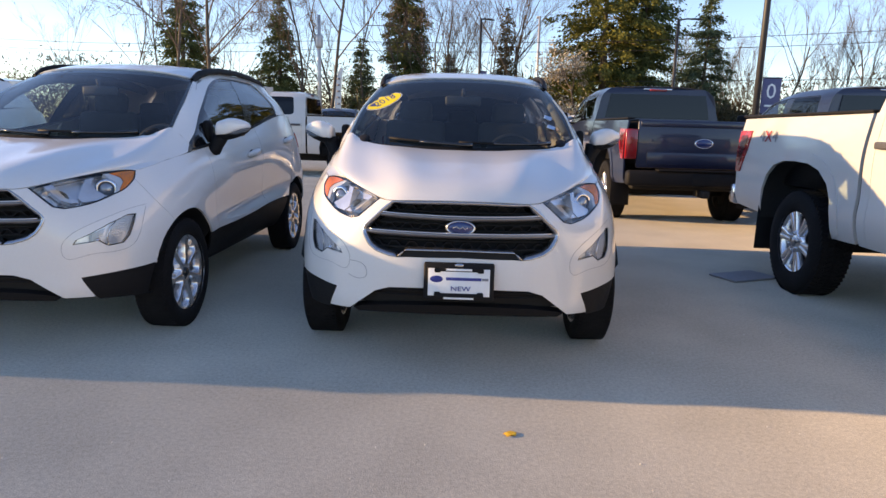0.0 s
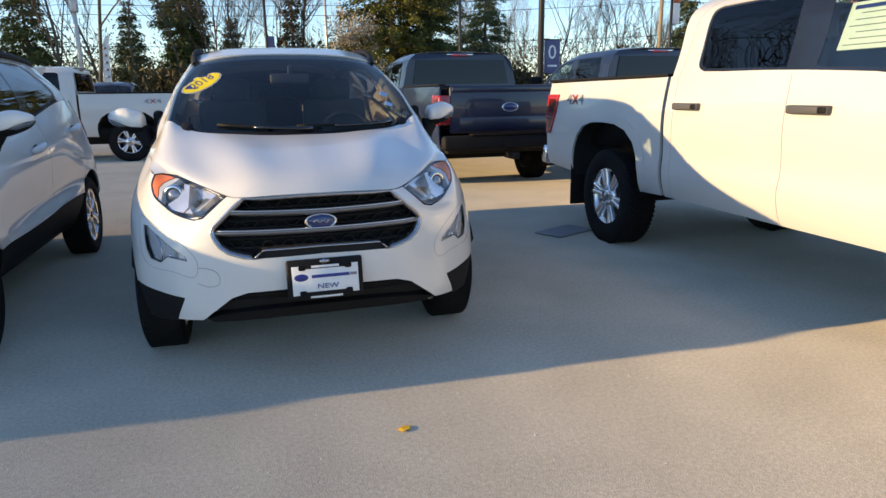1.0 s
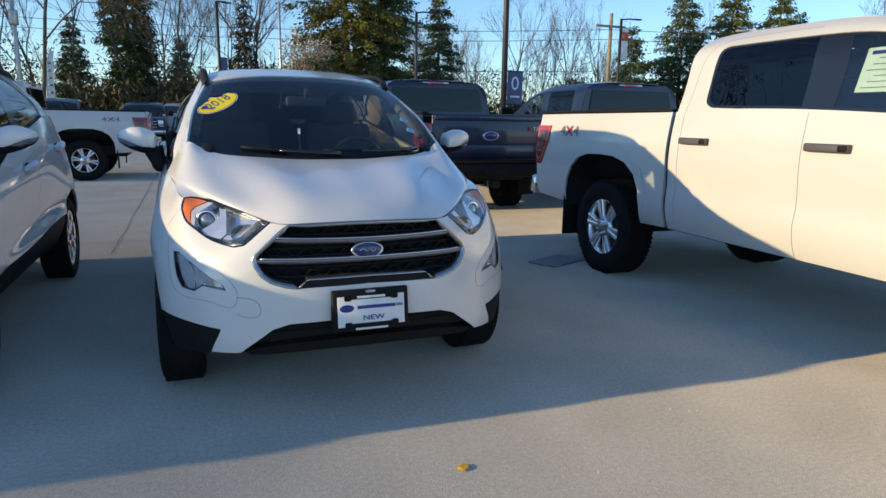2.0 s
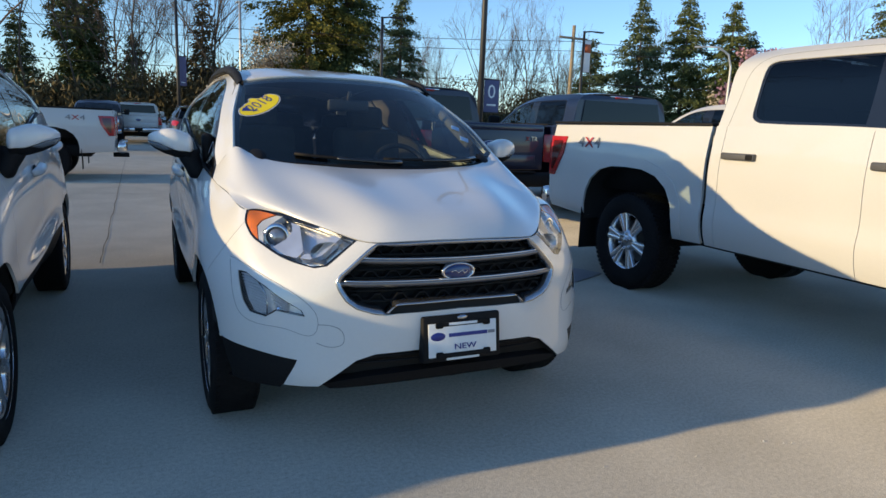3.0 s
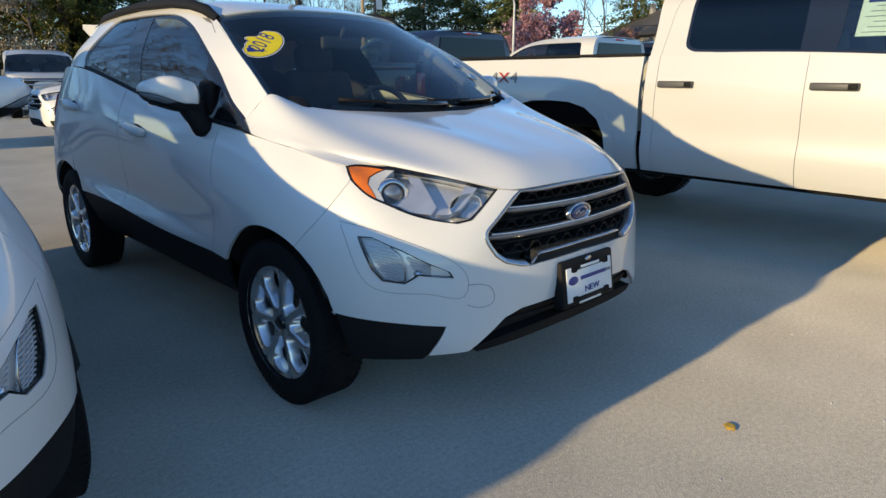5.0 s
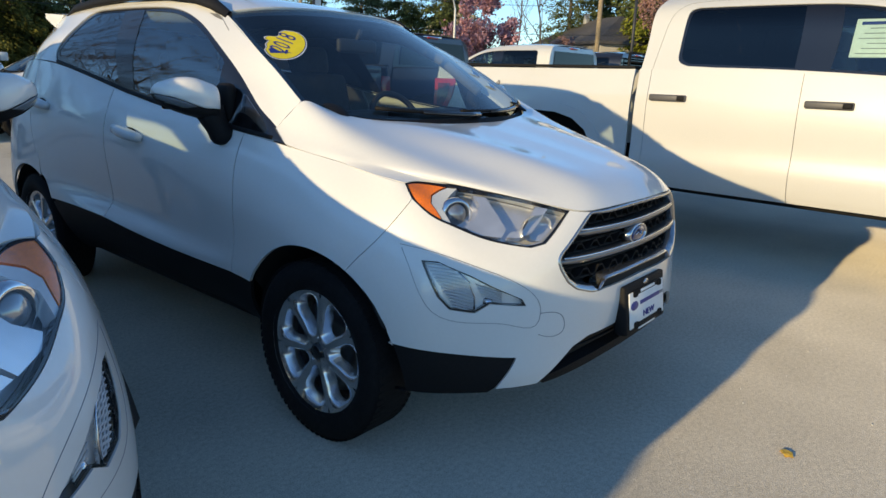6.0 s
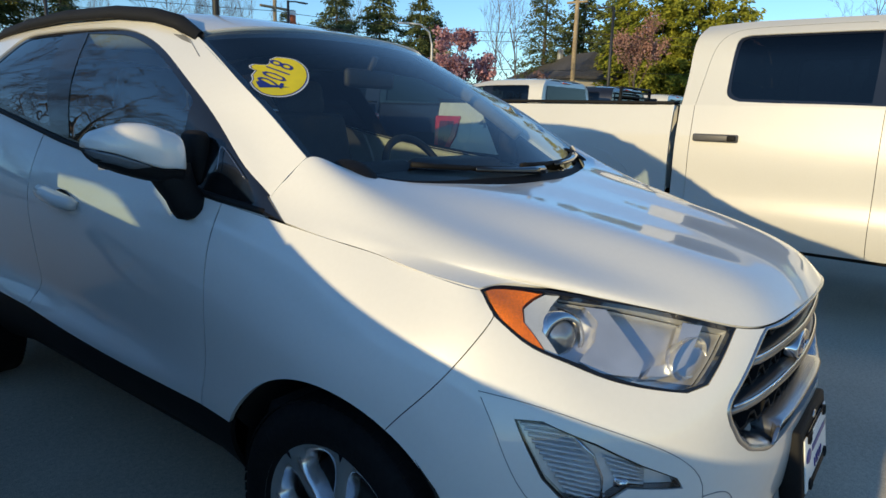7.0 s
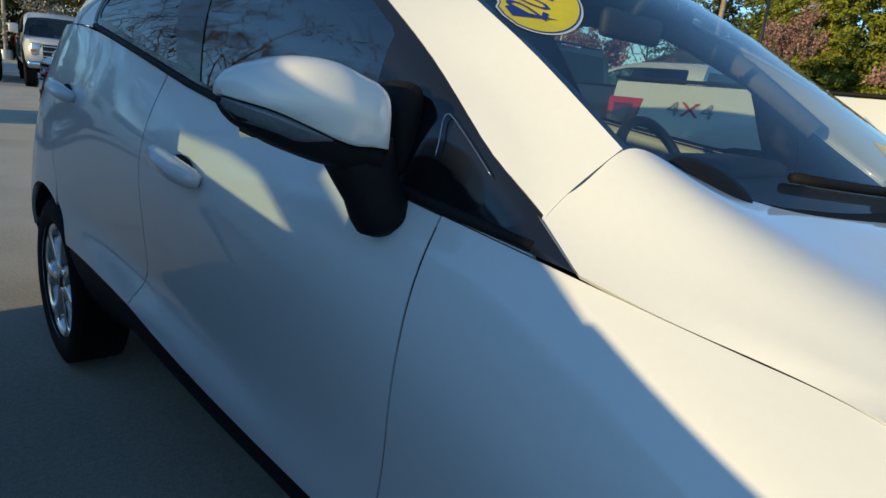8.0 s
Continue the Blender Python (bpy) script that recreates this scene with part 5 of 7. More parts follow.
def pickup(m, label, paint, detail=True, bed_cover=False, rack=False, group="pickup trucks on the lot"):
    """A crew-cab pickup, nose at y = 0 looking to -y."""
    tr = thing("pickup_truck", label, "pickup truck", group, m=m)
    band = Surf(TBAND, mir_u=True, nu=200, nv=50)
    up = Surf(TUPPER, nu=100, nv=40)
    roof = Surf(TROOF, mir_v=True, nu=60, nv=50)
    screen = Surf(TSCREEN, mir_v=True, nu=50, nv=60)
    hood = Surf(THOOD, mir_v=True, nu=50, nv=60)
    h = 0.04 if detail else 0.09
    AR, AF, = 4.64, 0.95

    def arch(c, k=1.0):
        shape = ((.56, .52), (.57, .66), (.55, .78), (.48, .90), (.36, .985), (.20, 1.025), (0, 1.032), (-.20, 1.025), (-.36, .985), (-.48, .90), (-.55, .78), (-.57, .66), (-.56, .52))
        return [("s", c + k * y, z) for y, z in shape]

    bed = outline(band, [("s", 3.79, 1.383), ("s", 5.805, 1.372), ("s", 5.81, .58)], arch(AR), [("s", 3.79, .53)])
    lampuv = outline(band, [("s", 5.55, 1.262), ("s", 5.812, 1.262), ("s", 5.812, .885), ("s", 5.72, .885), ("s", 5.585, 1.10)])
    pair("bed_side", panel(band, bed, h, gap=.003, rim=.02), paint, tr)
    for cy, put_k in ((AR, 1.0), (AF, .97)):
        big = [("s", cy + 1.17 * y * put_k, max(.56, .62 + (z - .62) * 1.19)) for y, z in [(q[1] - cy, q[2]) for q in arch(cy, 1.0)]]
        pair("arch_flare", panel(band, outline(band, big, list(reversed(arch(cy, put_k)))), h, off=.007, rim=.010), paint, tr)
    rear = outline(band, [("s", 2.635, 1.372), ("s", 3.66, 1.383), ("s", 3.66, .53), ("s", 2.62, .53)])
    front = outline(band, [("s", 1.58, 1.315), ("s", 2.635, 1.370), ("s", 2.62, .53), ("s", 1.56, .53)])
    post = outline(band, [("s", 3.66, 1.383), ("s", 3.755, 1.383), ("s", 3.755, .53), ("s", 3.66, .53)])
    fender = outline(band, [(.84, .34, 1.18), ("s", .64, 1.225), ("s", 1.1, 1.275), ("s", 1.58, 1.315), ("s", 1.56, .53)], arch(AF, .97), [("s", .36, .55), (.86, .25, .64), (.87, .22, .82), (.85, .27, 1.10)])
    pair("front_fender", panel(band, fender, h * 1.4), paint, tr)
    pair("cab_post", panel(band, post, h), paint, tr)
    nose = outline(band, [(0, .13, 1.165), (.55, .17, 1.165), (.84, .34, 1.18), (.85, .27, 1.10), (.87, .22, .82), (.86, .25, .66), (0, .04, .66)])
    hole = outline(band, [("f", .60, .76), ("f", .0, .76), ("f", .0, 1.10), ("f", .60, 1.10)])
    part("nose_panel", panel(band, nose, .06, both=True), paint, tr)
    g = new("grille")
    g.parent = tr
    part("grille_back", box(0, .055, .93, 1.18, .04, .34, .02), UNDER, g)
    for z in (.81, .93, 1.05):
        part("grille_bar", box(0, .03, z, 1.16, .05, .035, .012), CHROME, g)
    for x in (-1, 1):
        part("headlamp", box(x * .73, .15, .97, .22, .12, .30, .03), LAMPBACK, tr, "clear headlamp")
        part("headlamp_amber", box(x * .79, .15, .93, .12, .14, .05, .01), AMBER, tr)
    part("front_bumper", join(box(0, .02, .60, 1.86, .22, .18, .05)), CHROME, tr, "chrome front bumper")
    for put in (lambda q: q, flip):
        fd = part("front_door", put(panel(band, front, h)), paint, tr)
        rd = part("rear_door", put(panel(band, rear, h)), paint, tr)
        for door, y0, y1 in ((fd, 2.32, 2.595), (rd, 3.365, 3.635)):
            part("door_handle", put(box(-1.008, (y0 + y1) / 2, 1.180, .045, y1 - y0, .046, .010)), HANDLE, door, "dark grey door handle")
            part("handle_face", put(box(-1.026, y0 + .032, 1.180, .018, (y1 - y0) * .20, .034, .007)), PLASTIC, door)
        part("tail_lamp", put(panel(band, lampuv, .03, off=.012, rim=.03)), RED, tr, "red tail lamp")
        inner = outline(band, [("s", 5.61, 1.22), ("s", 5.77, 1.22), ("s", 5.77, .94), ("s", 5.74, .94), ("s", 5.64, 1.10)])
        part("tail_lamp_core", put(panel(band, inner, .03, off=.015, rim=.004)), DARKRED, tr, "darker core of the tail lamp")
        part("lamp_return", put(box(-.905, 5.82, 1.075, .15, .03, .372, .012)), RED, tr)
        # windows
        dlo = outline(up, [("s", 1.42, 1.325)], ("~", [("s", 1.42, 1.33), ("s", 1.62, 1.47), ("s", 1.86, 1.60), ("s", 2.12, 1.72), ("s", 2.40, 1.785), ("s", 2.7, 1.803)]), [("s", 3.2, 1.808)],
                      ("~", [("s", 3.40, 1.807), ("s", 3.452, 1.79), ("s", 3.468, 1.745), ("s", 3.48, 1.50), ("s", 3.47, 1.44), ("s", 3.40, 1.405)]), [("s", 3.2, 1.398), ("s", 2.6, 1.386), ("s", 2.12, 1.362), ("s", 2.0, 1.345)])
        frame_uv = np.array([(0, 0), (up.lu, 0), (up.lu, up.lv), (0, up.lv)])
        part("cab_frame", put(panel(up, frame_uv, h, holes=[dlo], gap=.0008)), paint, tr)
        if detail:
            seam = outline(up, ("~", [("s", 3.658, 1.384), ("s", 3.640, 1.50), ("s", 3.615, 1.64), ("s", 3.575, 1.765), ("s", 3.50, 1.832), ("s", 3.38, 1.850), ("s", 3.1, 1.856), ("s", 2.75, 1.852)]))
            part("door_frame_seam", put(tube([tuple(up.at(q)[0] + up.normal(q)[0] * .0002) for q in seam], .0016, 5)), INKGREY, rd)
        gr = outline(up, [("s", 2.70, 1.402), ("s", 2.71, 1.792), ("s", 3.2, 1.794)], ("~", [("s", 3.39, 1.794), ("s", 3.435, 1.778), ("s", 3.449, 1.74), ("s", 3.462, 1.50), ("s", 3.45, 1.452), ("s", 3.39, 1.42)]), [("s", 3.1, 1.412)])
        gf = outline(up, [("s", 2.50, 1.398), ("s", 2.50, 1.78), ("s", 2.40, 1.77)], ("~", [("s", 2.12, 1.70), ("s", 1.88, 1.585), ("s", 1.66, 1.455), ("s", 1.56, 1.37)]), [("s", 2.0, 1.365), ("s", 2.12, 1.378)])
        part("window_surround", put(panel(up, dlo, .06, off=-.006, gap=-.003, rim=0, holes=[gr, gf])), GLOSSB, tr, "black window surround")
        a = part("rear_side_window", put(panel(up, gr, .08, off=-.008, gap=-.002, rim=0)), DARKGLASS, tr, "dark tinted rear side glass")
        b = part("front_side_window", put(panel(up, gf, .08, off=-.008, gap=-.002, rim=0)), CABGLASS, tr, "tinted front side glass")
        # bed lining and rail cap
        part("rail_cap", put(box(-.925, 4.80, 1.392, .10, 2.02, .022, .008)), PLASTIC, tr, "black plastic bed rail cap")
        part("bed_liner", put(box(-.82, 4.80, 1.10, .03, 2.0, .56)), PLASTIC, tr)
        part("mud_flap", put(box(-.86, AR + .60, .46, .26, .012, .44, .005)), PLASTIC, tr, "black mud flap")
        k = [(-.99, y[1], y[2]) for y in arch(AR, 1.0)]
        v = [(-.985, p[1], p[2] + .004) for p in k] + [(-.60, p[1], p[2] + .004) for p in k]
        n = len(k)
        part("wheel_housing", put((v, [(i, i + 1, n + i + 1, n + i) for i in range(n - 1)] + [tuple(range(n, 2 * n))])), UNDER, tr)
        k = [(-.99, y[1], y[2]) for y in arch(AF, .97)]
        v = [(-.975, p[1], p[2] + .004) for p in k] + [(-.60, p[1], p[2] + .004) for p in k]
        part("wheel_housing", put((v, [(i, i + 1, n + i + 1, n + i) for i in range(n - 1)] + [tuple(range(n, 2 * n))])), UNDER, tr)
        mi = new("door_mirror")
        mi.parent = tr
        part("mirror_shell", put(box(-1.14, 1.62, 1.43, .22, .10, .24, .04, 3)), paint if paint is WHITE2 else PLASTIC, mi)
        part("mirror_arm", put(box(-1.0, 1.62, 1.36, .12, .06, .05, .02)), PLASTIC, mi)
    part("bed_floor", box(0, 4.80, .86, 1.66, 2.0, .05), PLASTIC, tr)
    part("bed_front", box(0, 3.83, 1.10, 1.85, .03, .55), paint, tr)
    tg = part("tailgate", box(0, 5.79, 1.08, 1.66, .06, .60, .018), paint, tr)
    part("tailgate_lip", box(0, 5.825, 1.33, 1.60, .02, .07, .008), paint, tg)
    part("tailgate_step", box(0, 5.822, .90, 1.40, .012, .16, .005), paint, tg)
    part("tailgate_emblem", moved(lathe([(0, .008), (.05, .007), (.056, 0)], 32, "y"), pose(0, 5.823, 1.10) @ Matrix.Diagonal((1.9, 1, 1, 1))), EMBLEM, tg, "plain dark blue oval emblem")
    part("emblem_rim", moved(lathe([(.052, .006), (.056, .010), (.062, 0)], 32, "y"), pose(0, 5.823, 1.10) @ Matrix.Diagonal((1.9, 1, 1, 1))), CHROME, tg)
    rb = part("rear_bumper", join(box(0, 5.93, .66, 1.94, .16, .19, .04), box(0, 5.96, .765, 1.2, .14, .02, .008)), CHROME if paint is not BLUE else PLASTIC, tr, "rear bumper")
    part("plate_recess", box(0, 6.012, .66, .34, .01, .15, .004), PLASTIC, rb)
    part("hitch", box(0, 5.9, .48, .10, .3, .09, .01), UNDER, tr)
    # cab top
    part("roof", panel(roof, np.array([(0, 0), (0, roof.lv), (roof.lu, roof.lv), (roof.lu, 0)]), .07, both=True), paint, tr)
    ws = part("windscreen", panel(screen, np.array([(0, 0), (0, screen.lv), (screen.lu, screen.lv), (screen.lu, 0)]), .08, gap=0, rim=0, both=True), GLASS, tr, "clear windscreen glass")
    part("bonnet", panel(hood, np.array([(0, 0), (0, hood.lv), (hood.lu, hood.lv), (hood.lu, 0)]), .06, both=True), paint, tr)
    v = [(-.95, 3.755, 1.36), (.95, 3.755, 1.36), (.902, 3.735, 1.60), (.832, 3.725, 1.812), (.722, 3.700, 1.888), (-.722, 3.700, 1.888), (-.832, 3.725, 1.812), (-.902, 3.735, 1.60)]
    part("cab_back", (v, [tuple(range(8))]), paint, tr, smooth=False)
    v = [(-.80, 3.760, 1.44), (.80, 3.760, 1.44), (.73, 3.735, 1.80), (-.73, 3.735, 1.80)]
    part("rear_window", join((v, [(0, 1, 2, 3)]), ([(x, y + .004, z) for x, y, z in v], [(3, 2, 1, 0)])), DARKGLASS, tr, "dark rear window", smooth=False)
    part("high_brake_lamp", box(0, 3.70, 1.868, .26, .05, .035, .01), RED, tr, "red high brake lamp")
    part("brake_lamp_housing", box(0, 3.69, 1.882, .44, .04, .03, .01), CHROME, tr)
    part("underbody", join(box(0, 3.0, .58, 1.5, 4.8, .22, .03), box(0, 4.64, .40, 1.5, .12, .12, .03), box(0, .95, .42, 1.5, .12, .12, .03), box(.35, 3.9, .45, .25, .9, .22, .06)), UNDER, tr, "dark frame and axles")
    part("cabin", join(box(0, 2.6, .80, 1.8, 2.2, .3, .03), box(0, 1.55, 1.18, 1.7, .5, .2, .05)), DASH, tr)
    for x in (-.42, .42):
        part("seat", join(moved(box(0, 0, .3, .54, .14, .66, .05), pose(x, 2.62, .95, -12, 0, 0)), box(x, 2.75, 1.64, .28, .1, .17, .04)), FABRIC, tr, "dark seat")
        part("rear_seat", moved(box(0, 0, .3, .60, .14, .60, .05), pose(x, 3.42, .95, -12, 0, 0)), FABRIC, tr)
    for x in (-1, 1):
        for y in (AF, AR):
            wheel(tr, x * .83, y, .405, .275, .243, "truck", x)
    if bed_cover:
        part("bed_cap", join(box(0, 4.72, 1.64, 1.70, 2.05, .50, .09, 3)), paint, tr, "dark canopy over the bed")
        part("cap_window", box(0, 5.74, 1.66, 1.30, .05, .34, .02), GLOSSB, tr)
    if rack:
        rk = new("headache_rack")
        rk.parent = tr
        for x in (-.78, .78):
            part("rack_post", tube([(x, 3.86, 1.38), (x, 3.88, 1.90)], .035, 8), PLASTIC, rk)
        for z in (1.52, 1.62, 1.72, 1.82, 1.90):
            part("rack_bar", tube([(-.78, 3.88, z), (.78, 3.88, z)], .022, 8), PLASTIC, rk)
    return tr


def badge_4x4(tr, grey):
    for put, turn in ((-1, 1), (1, -1)):
        for word, y, mat in (("4", 5.07, grey), ("X", 5.19, REDPRINT), ("4", 5.31, grey)):
            mm = Matrix.Translation((put * .996, y if put < 0 else 10.36 - y, 1.212)) @ pose(0, 0, 0, 90, 0, -90 if put < 0 else 90) @ Matrix.Diagonal((1.35, .95, 1, 1))
            part("decal", text_geo(word, .14, mm), mat, tr, "painted drive badge", smooth=False)


TRUCK = pickup(pose(3.455, -2.51, 0, 0, 0, -1.7), "white crew-cab pickup with tinted windows and silver wheels", WHITE2)
badge_4x4(TRUCK, INKGREY)
# price sheet inside the front side window
sheet = part("price_sheet", moved(box(0, 0, 0, .012, .36, .24, .002), Matrix.Translation((-.875, 2.24, 1.585)) @ pose(0, 0, 0, 0, 17, 0)), PAPERGREEN, TRUCK, "printed price sheet behind the glass")
for k in range(7):
    part("printed_line", moved(box(0, 0, 0, .002, .30 - .05 * (k % 3), .005 if k < 6 else .02, .001), Matrix.Translation((-.8835 + .009 * (k - 3), 2.24, 1.585 + .03 * (k - 3))) @ pose(0, 0, 0, 0, 17, 0)), NAVY if k == 6 else INKGREY, sheet)

WHITE_TRUCK = pickup(pose(-7.3, 13.05, 0, 0, 0, -90), "white crew-cab pickup with red tail lamps", WHITE2, detail=False)
badge_4x4(WHITE_TRUCK, INKGREY)
BLUE_TRUCK = pickup(pose(3.05, 11.15, 0, 0, 0, 180), "dark blue crew-cab pickup, tailgate shut", BLUE, detail=False)
mm = Matrix.Translation((-.62, 5.828, 1.19)) @ pose(0, 0, 0, 90, 0, 180)
part("trim_badge", text_geo("TR", .085, Matrix.Translation((-.67, 5.83, 1.19)) @ pose(0, 0, 0, 90, 0, 180)), SATIN, BLUE_TRUCK, "silver trim badge", smooth=False)
part("trim_badge", text_geo("X", .085, Matrix.Translation((-.57, 5.83, 1.19)) @ pose(0, 0, 0, 90, 0, 180)), REDPRINT, BLUE_TRUCK, "red letter of the trim badge", smooth=False)
copy_thing(BLUE_TRUCK, pose(5.95, 10.0, 0, 0, 0, 180))
copy_thing(WHITE_TRUCK, pose(9.15, 9.25, 0, 0, 0, 180))
copy_thing(WHITE_TRUCK, pose(-1.0, 37.0, 0, 0, 0, 180))
tagged(copy_thing(WHITE_TRUCK, pose(2.95, 19.6, 0, 0, 0, -8)), "white crew-cab pickup with a chrome grille facing the row")
pickup(pose(11.9, 9.2, 0, 0, 0, 180), "black crew-cab pickup with a rack behind the cab", BLACKP, detail=False, rack=True)
copy_thing(WHITE_TRUCK, pose(16.0, 9.5, 0, 0, 0, 180))
copy_thing(BLUE_TRUCK, pose(-5.6, 25.0, 0, 0, 0, 0))
copy_thing(BLUE_TRUCK, pose(-2.6, 29.0, 0, 0, 0, 0))

for cx, cy, turn in ((-2.465, -0.015, 0.0), (-4.96, 0.03, 1.0)):
    tagged(copy_thing(HERO, pose(cx, cy, 0, 0, 0, turn)), "white compact crossover with silver wheels parked in the row")
tagged(copy_thing(HERO, pose(.85, 12.3, 0, 0, 0, -90)), "white crossover standing crosswise behind the row")
BLACK_SUV = crossover(pose(0.88, 26.0, 0, 0, 0, 180), "black sport utility car seen from behind", BLACKP)
BLACK_SUV.scale = (1.12, 1.12, 1.05)

# ---- extras of the first crossover ----
plate = new("licence_plate")
plate.parent = HERO
PM = pose(0, -.006, .512, -8, 0, 0)
part("plate_holder", moved(prism([(-.165, -.088), (.165, -.088), (.165, .088), (-.165, .088)], .05, .008), PM), PLASTIC, plate, "black plastic plate holder")
part("plate_sheet", moved(box(0, -.003, -.004, .288, .004, .128, .0015), PM), PAPER, plate, "white dealer plate")
for z in (.055, -.064):
    part("holder_strip", moved(box(0, -.0058, z, .205, .004, .018, .0015), PM), PLASTIC, plate, "black strip of the plate holder")
part("plate_word", text_geo("NEW", .034, PM @ Matrix.Translation((.008, -.0065, -.034)) @ pose(0, 0, 0, 90, 0, 0) @ Matrix.Diagonal((1.2, .9, 1, 1))), NAVY, plate, smooth=False)
part("print_bar", moved(box(.022, -.0058, .012, .165, .002, .014, .0008), PM), NAVY, plate)
part("print_bar", moved(box(.122, -.0058, .012, .03, .002, .012, .0008), PM), INKGREY, plate)
part("print_oval", moved(lathe([(0, -.0025), (.014, -.002), (.016, 0)], 24, "y"), PM @ Matrix.Translation((-.105, -.005, .010)) @ Matrix.Diagonal((1.9, 1, 1, 1))), NAVY, plate)
part("frame_oval", moved(lathe([(0, -.0025), (.010, -.002), (.011, 0)], 24, "y"), PM @ Matrix.Translation((0, -.001, .076)) @ Matrix.Diagonal((1.9, 1, .85, 1))), SATIN, plate)
part("frame_print", moved(box(0, -.0078, .055, .12, .002, .010, .0008), PM), PAPER, plate)
part("frame_print", moved(box(0, -.0012, -.079, .14, .002, .009, .0008), PM), PAPER, plate)
for x in (-.10, .10):
    part("plate_tab", moved(box(x, -.006, -.060, .030, .003, .022, .006), PM), PLASTIC, plate)
    part("plate_tab", moved(box(x, -.006, .052, .030, .003, .022, .006), PM), PLASTIC, plate)

_screen = Surf(SCREEN, mir_v=True, nu=80, nv=80)


def on_glass(x, y, lift=.002):
    q = _screen.find(("t", x, y))
    return Vector(_screen.at(q)[0]) + Vector(_screen.normal(q)[0]) * lift


c = on_glass(-.515, 1.392, .0015)
nn = Vector((-.188, -.455, .870)).normalized()
ax = Vector((0, 1, 0)).cross(nn).normalized()
ay = nn.cross(ax)
SM = Matrix(((ax.x, ay.x, nn.x, c.x), (ax.y, ay.y, nn.y, c.y), (ax.z, ay.z, nn.z, c.z), (0, 0, 0, 1))) @ pose(-.005, -.004, .004, -1.5, 2, 33)
st = new("year_sticker")
st.parent = HERO
st["label"] = "yellow die-cut sticker with the year 2018"


def badge_shape(grow, z):
    """A half oval whose upper edge is cut round the figures."""
    low = [(.132 * math.cos(radians(a)), -.005 + .080 * math.sin(radians(a))) for a in np.linspace(172, 368, 30)]
    top = [(.118, .040), (.092, .052), (.066, .046), (.052, .050), (.046, .062), (.038, .084), (.022, .092), (.008, .084), (.000, .066), (-.034, .066), (-.058, .054), (-.084, .052), (-.110, .034)]
    v = [(x * (1 + grow / .13), y * (1 + grow / .08), z) for x, y in low + top]
    n = len(v)
    return v + [(x, y, z - .001) for x, y, _ in v], [tuple(range(n))] + [(k, (k + 1) % n, n + (k + 1) % n, n + k) for k in range(n)]


def stuck(geo, lift):
    """Lays a flat shape onto the windscreen."""
    return [tuple(on_glass((SM @ Vector(p)).x, (SM @ Vector(p)).y, lift)) for p in geo[0]], [f for f in geo[1]]


def sheet_of(geo):
    n = len(geo[0]) // 2
    return geo[0][:n], geo[1][:1]


part("sticker_edge", stuck(sheet_of(badge_shape(.0, 0)), -.0030), PAPER, st, "white sticker edge", smooth=False)
part("sticker_ring", stuck(sheet_of(badge_shape(-.004, 0)), -.0024), NAVY, st, smooth=False)
part("sticker_face", stuck(sheet_of(badge_shape(-.007, 0)), -.0018), YELLOW, st, smooth=False)
part("year_print", stuck(text_geo("2018", .086, Matrix.Translation((.012, .004, 0)) @ pose(0, 0, 0, 0, 0, 2) @ Matrix(((.92, .25, 0, 0), (0, 1.25, 0, 0), (0, 0, 1, 0), (0, 0, 0, 1))), 0), -.0012), NAVY, st, smooth=False)
part("sticker_swoosh", stuck(([(-.100, .020, 0), (-.070, .040, 0), (-.050, .030, 0), (-.062, .0, 0), (-.045, -.05, 0), (-.075, -.01, 0)], [(0, 1, 2, 3, 4, 5)]), -.0012), NAVY, st, smooth=False)

for x, y in ((.545, 1.13), (.535, 1.23)):
    cc = on_glass(-x, y, 0)
    part("screen_decal", moved(box(0, 0, 0, .05, .035, .003, .001), Matrix.Translation((-cc.x, cc.y, cc.z + .003)) @ pose(0, 0, 0, 36, 18, -8)), PALEBLUE, HERO, "small pale blue decal inside the windscreen")
board = thing("flat_board", "flat grey board lying by the truck's rear wheel", "board", m=pose(2.50, 2.62, 0, 0, 0, 25))
part("sheet", box(0, 0, .012, .50, .30, .016, .005), INKGREY, board)

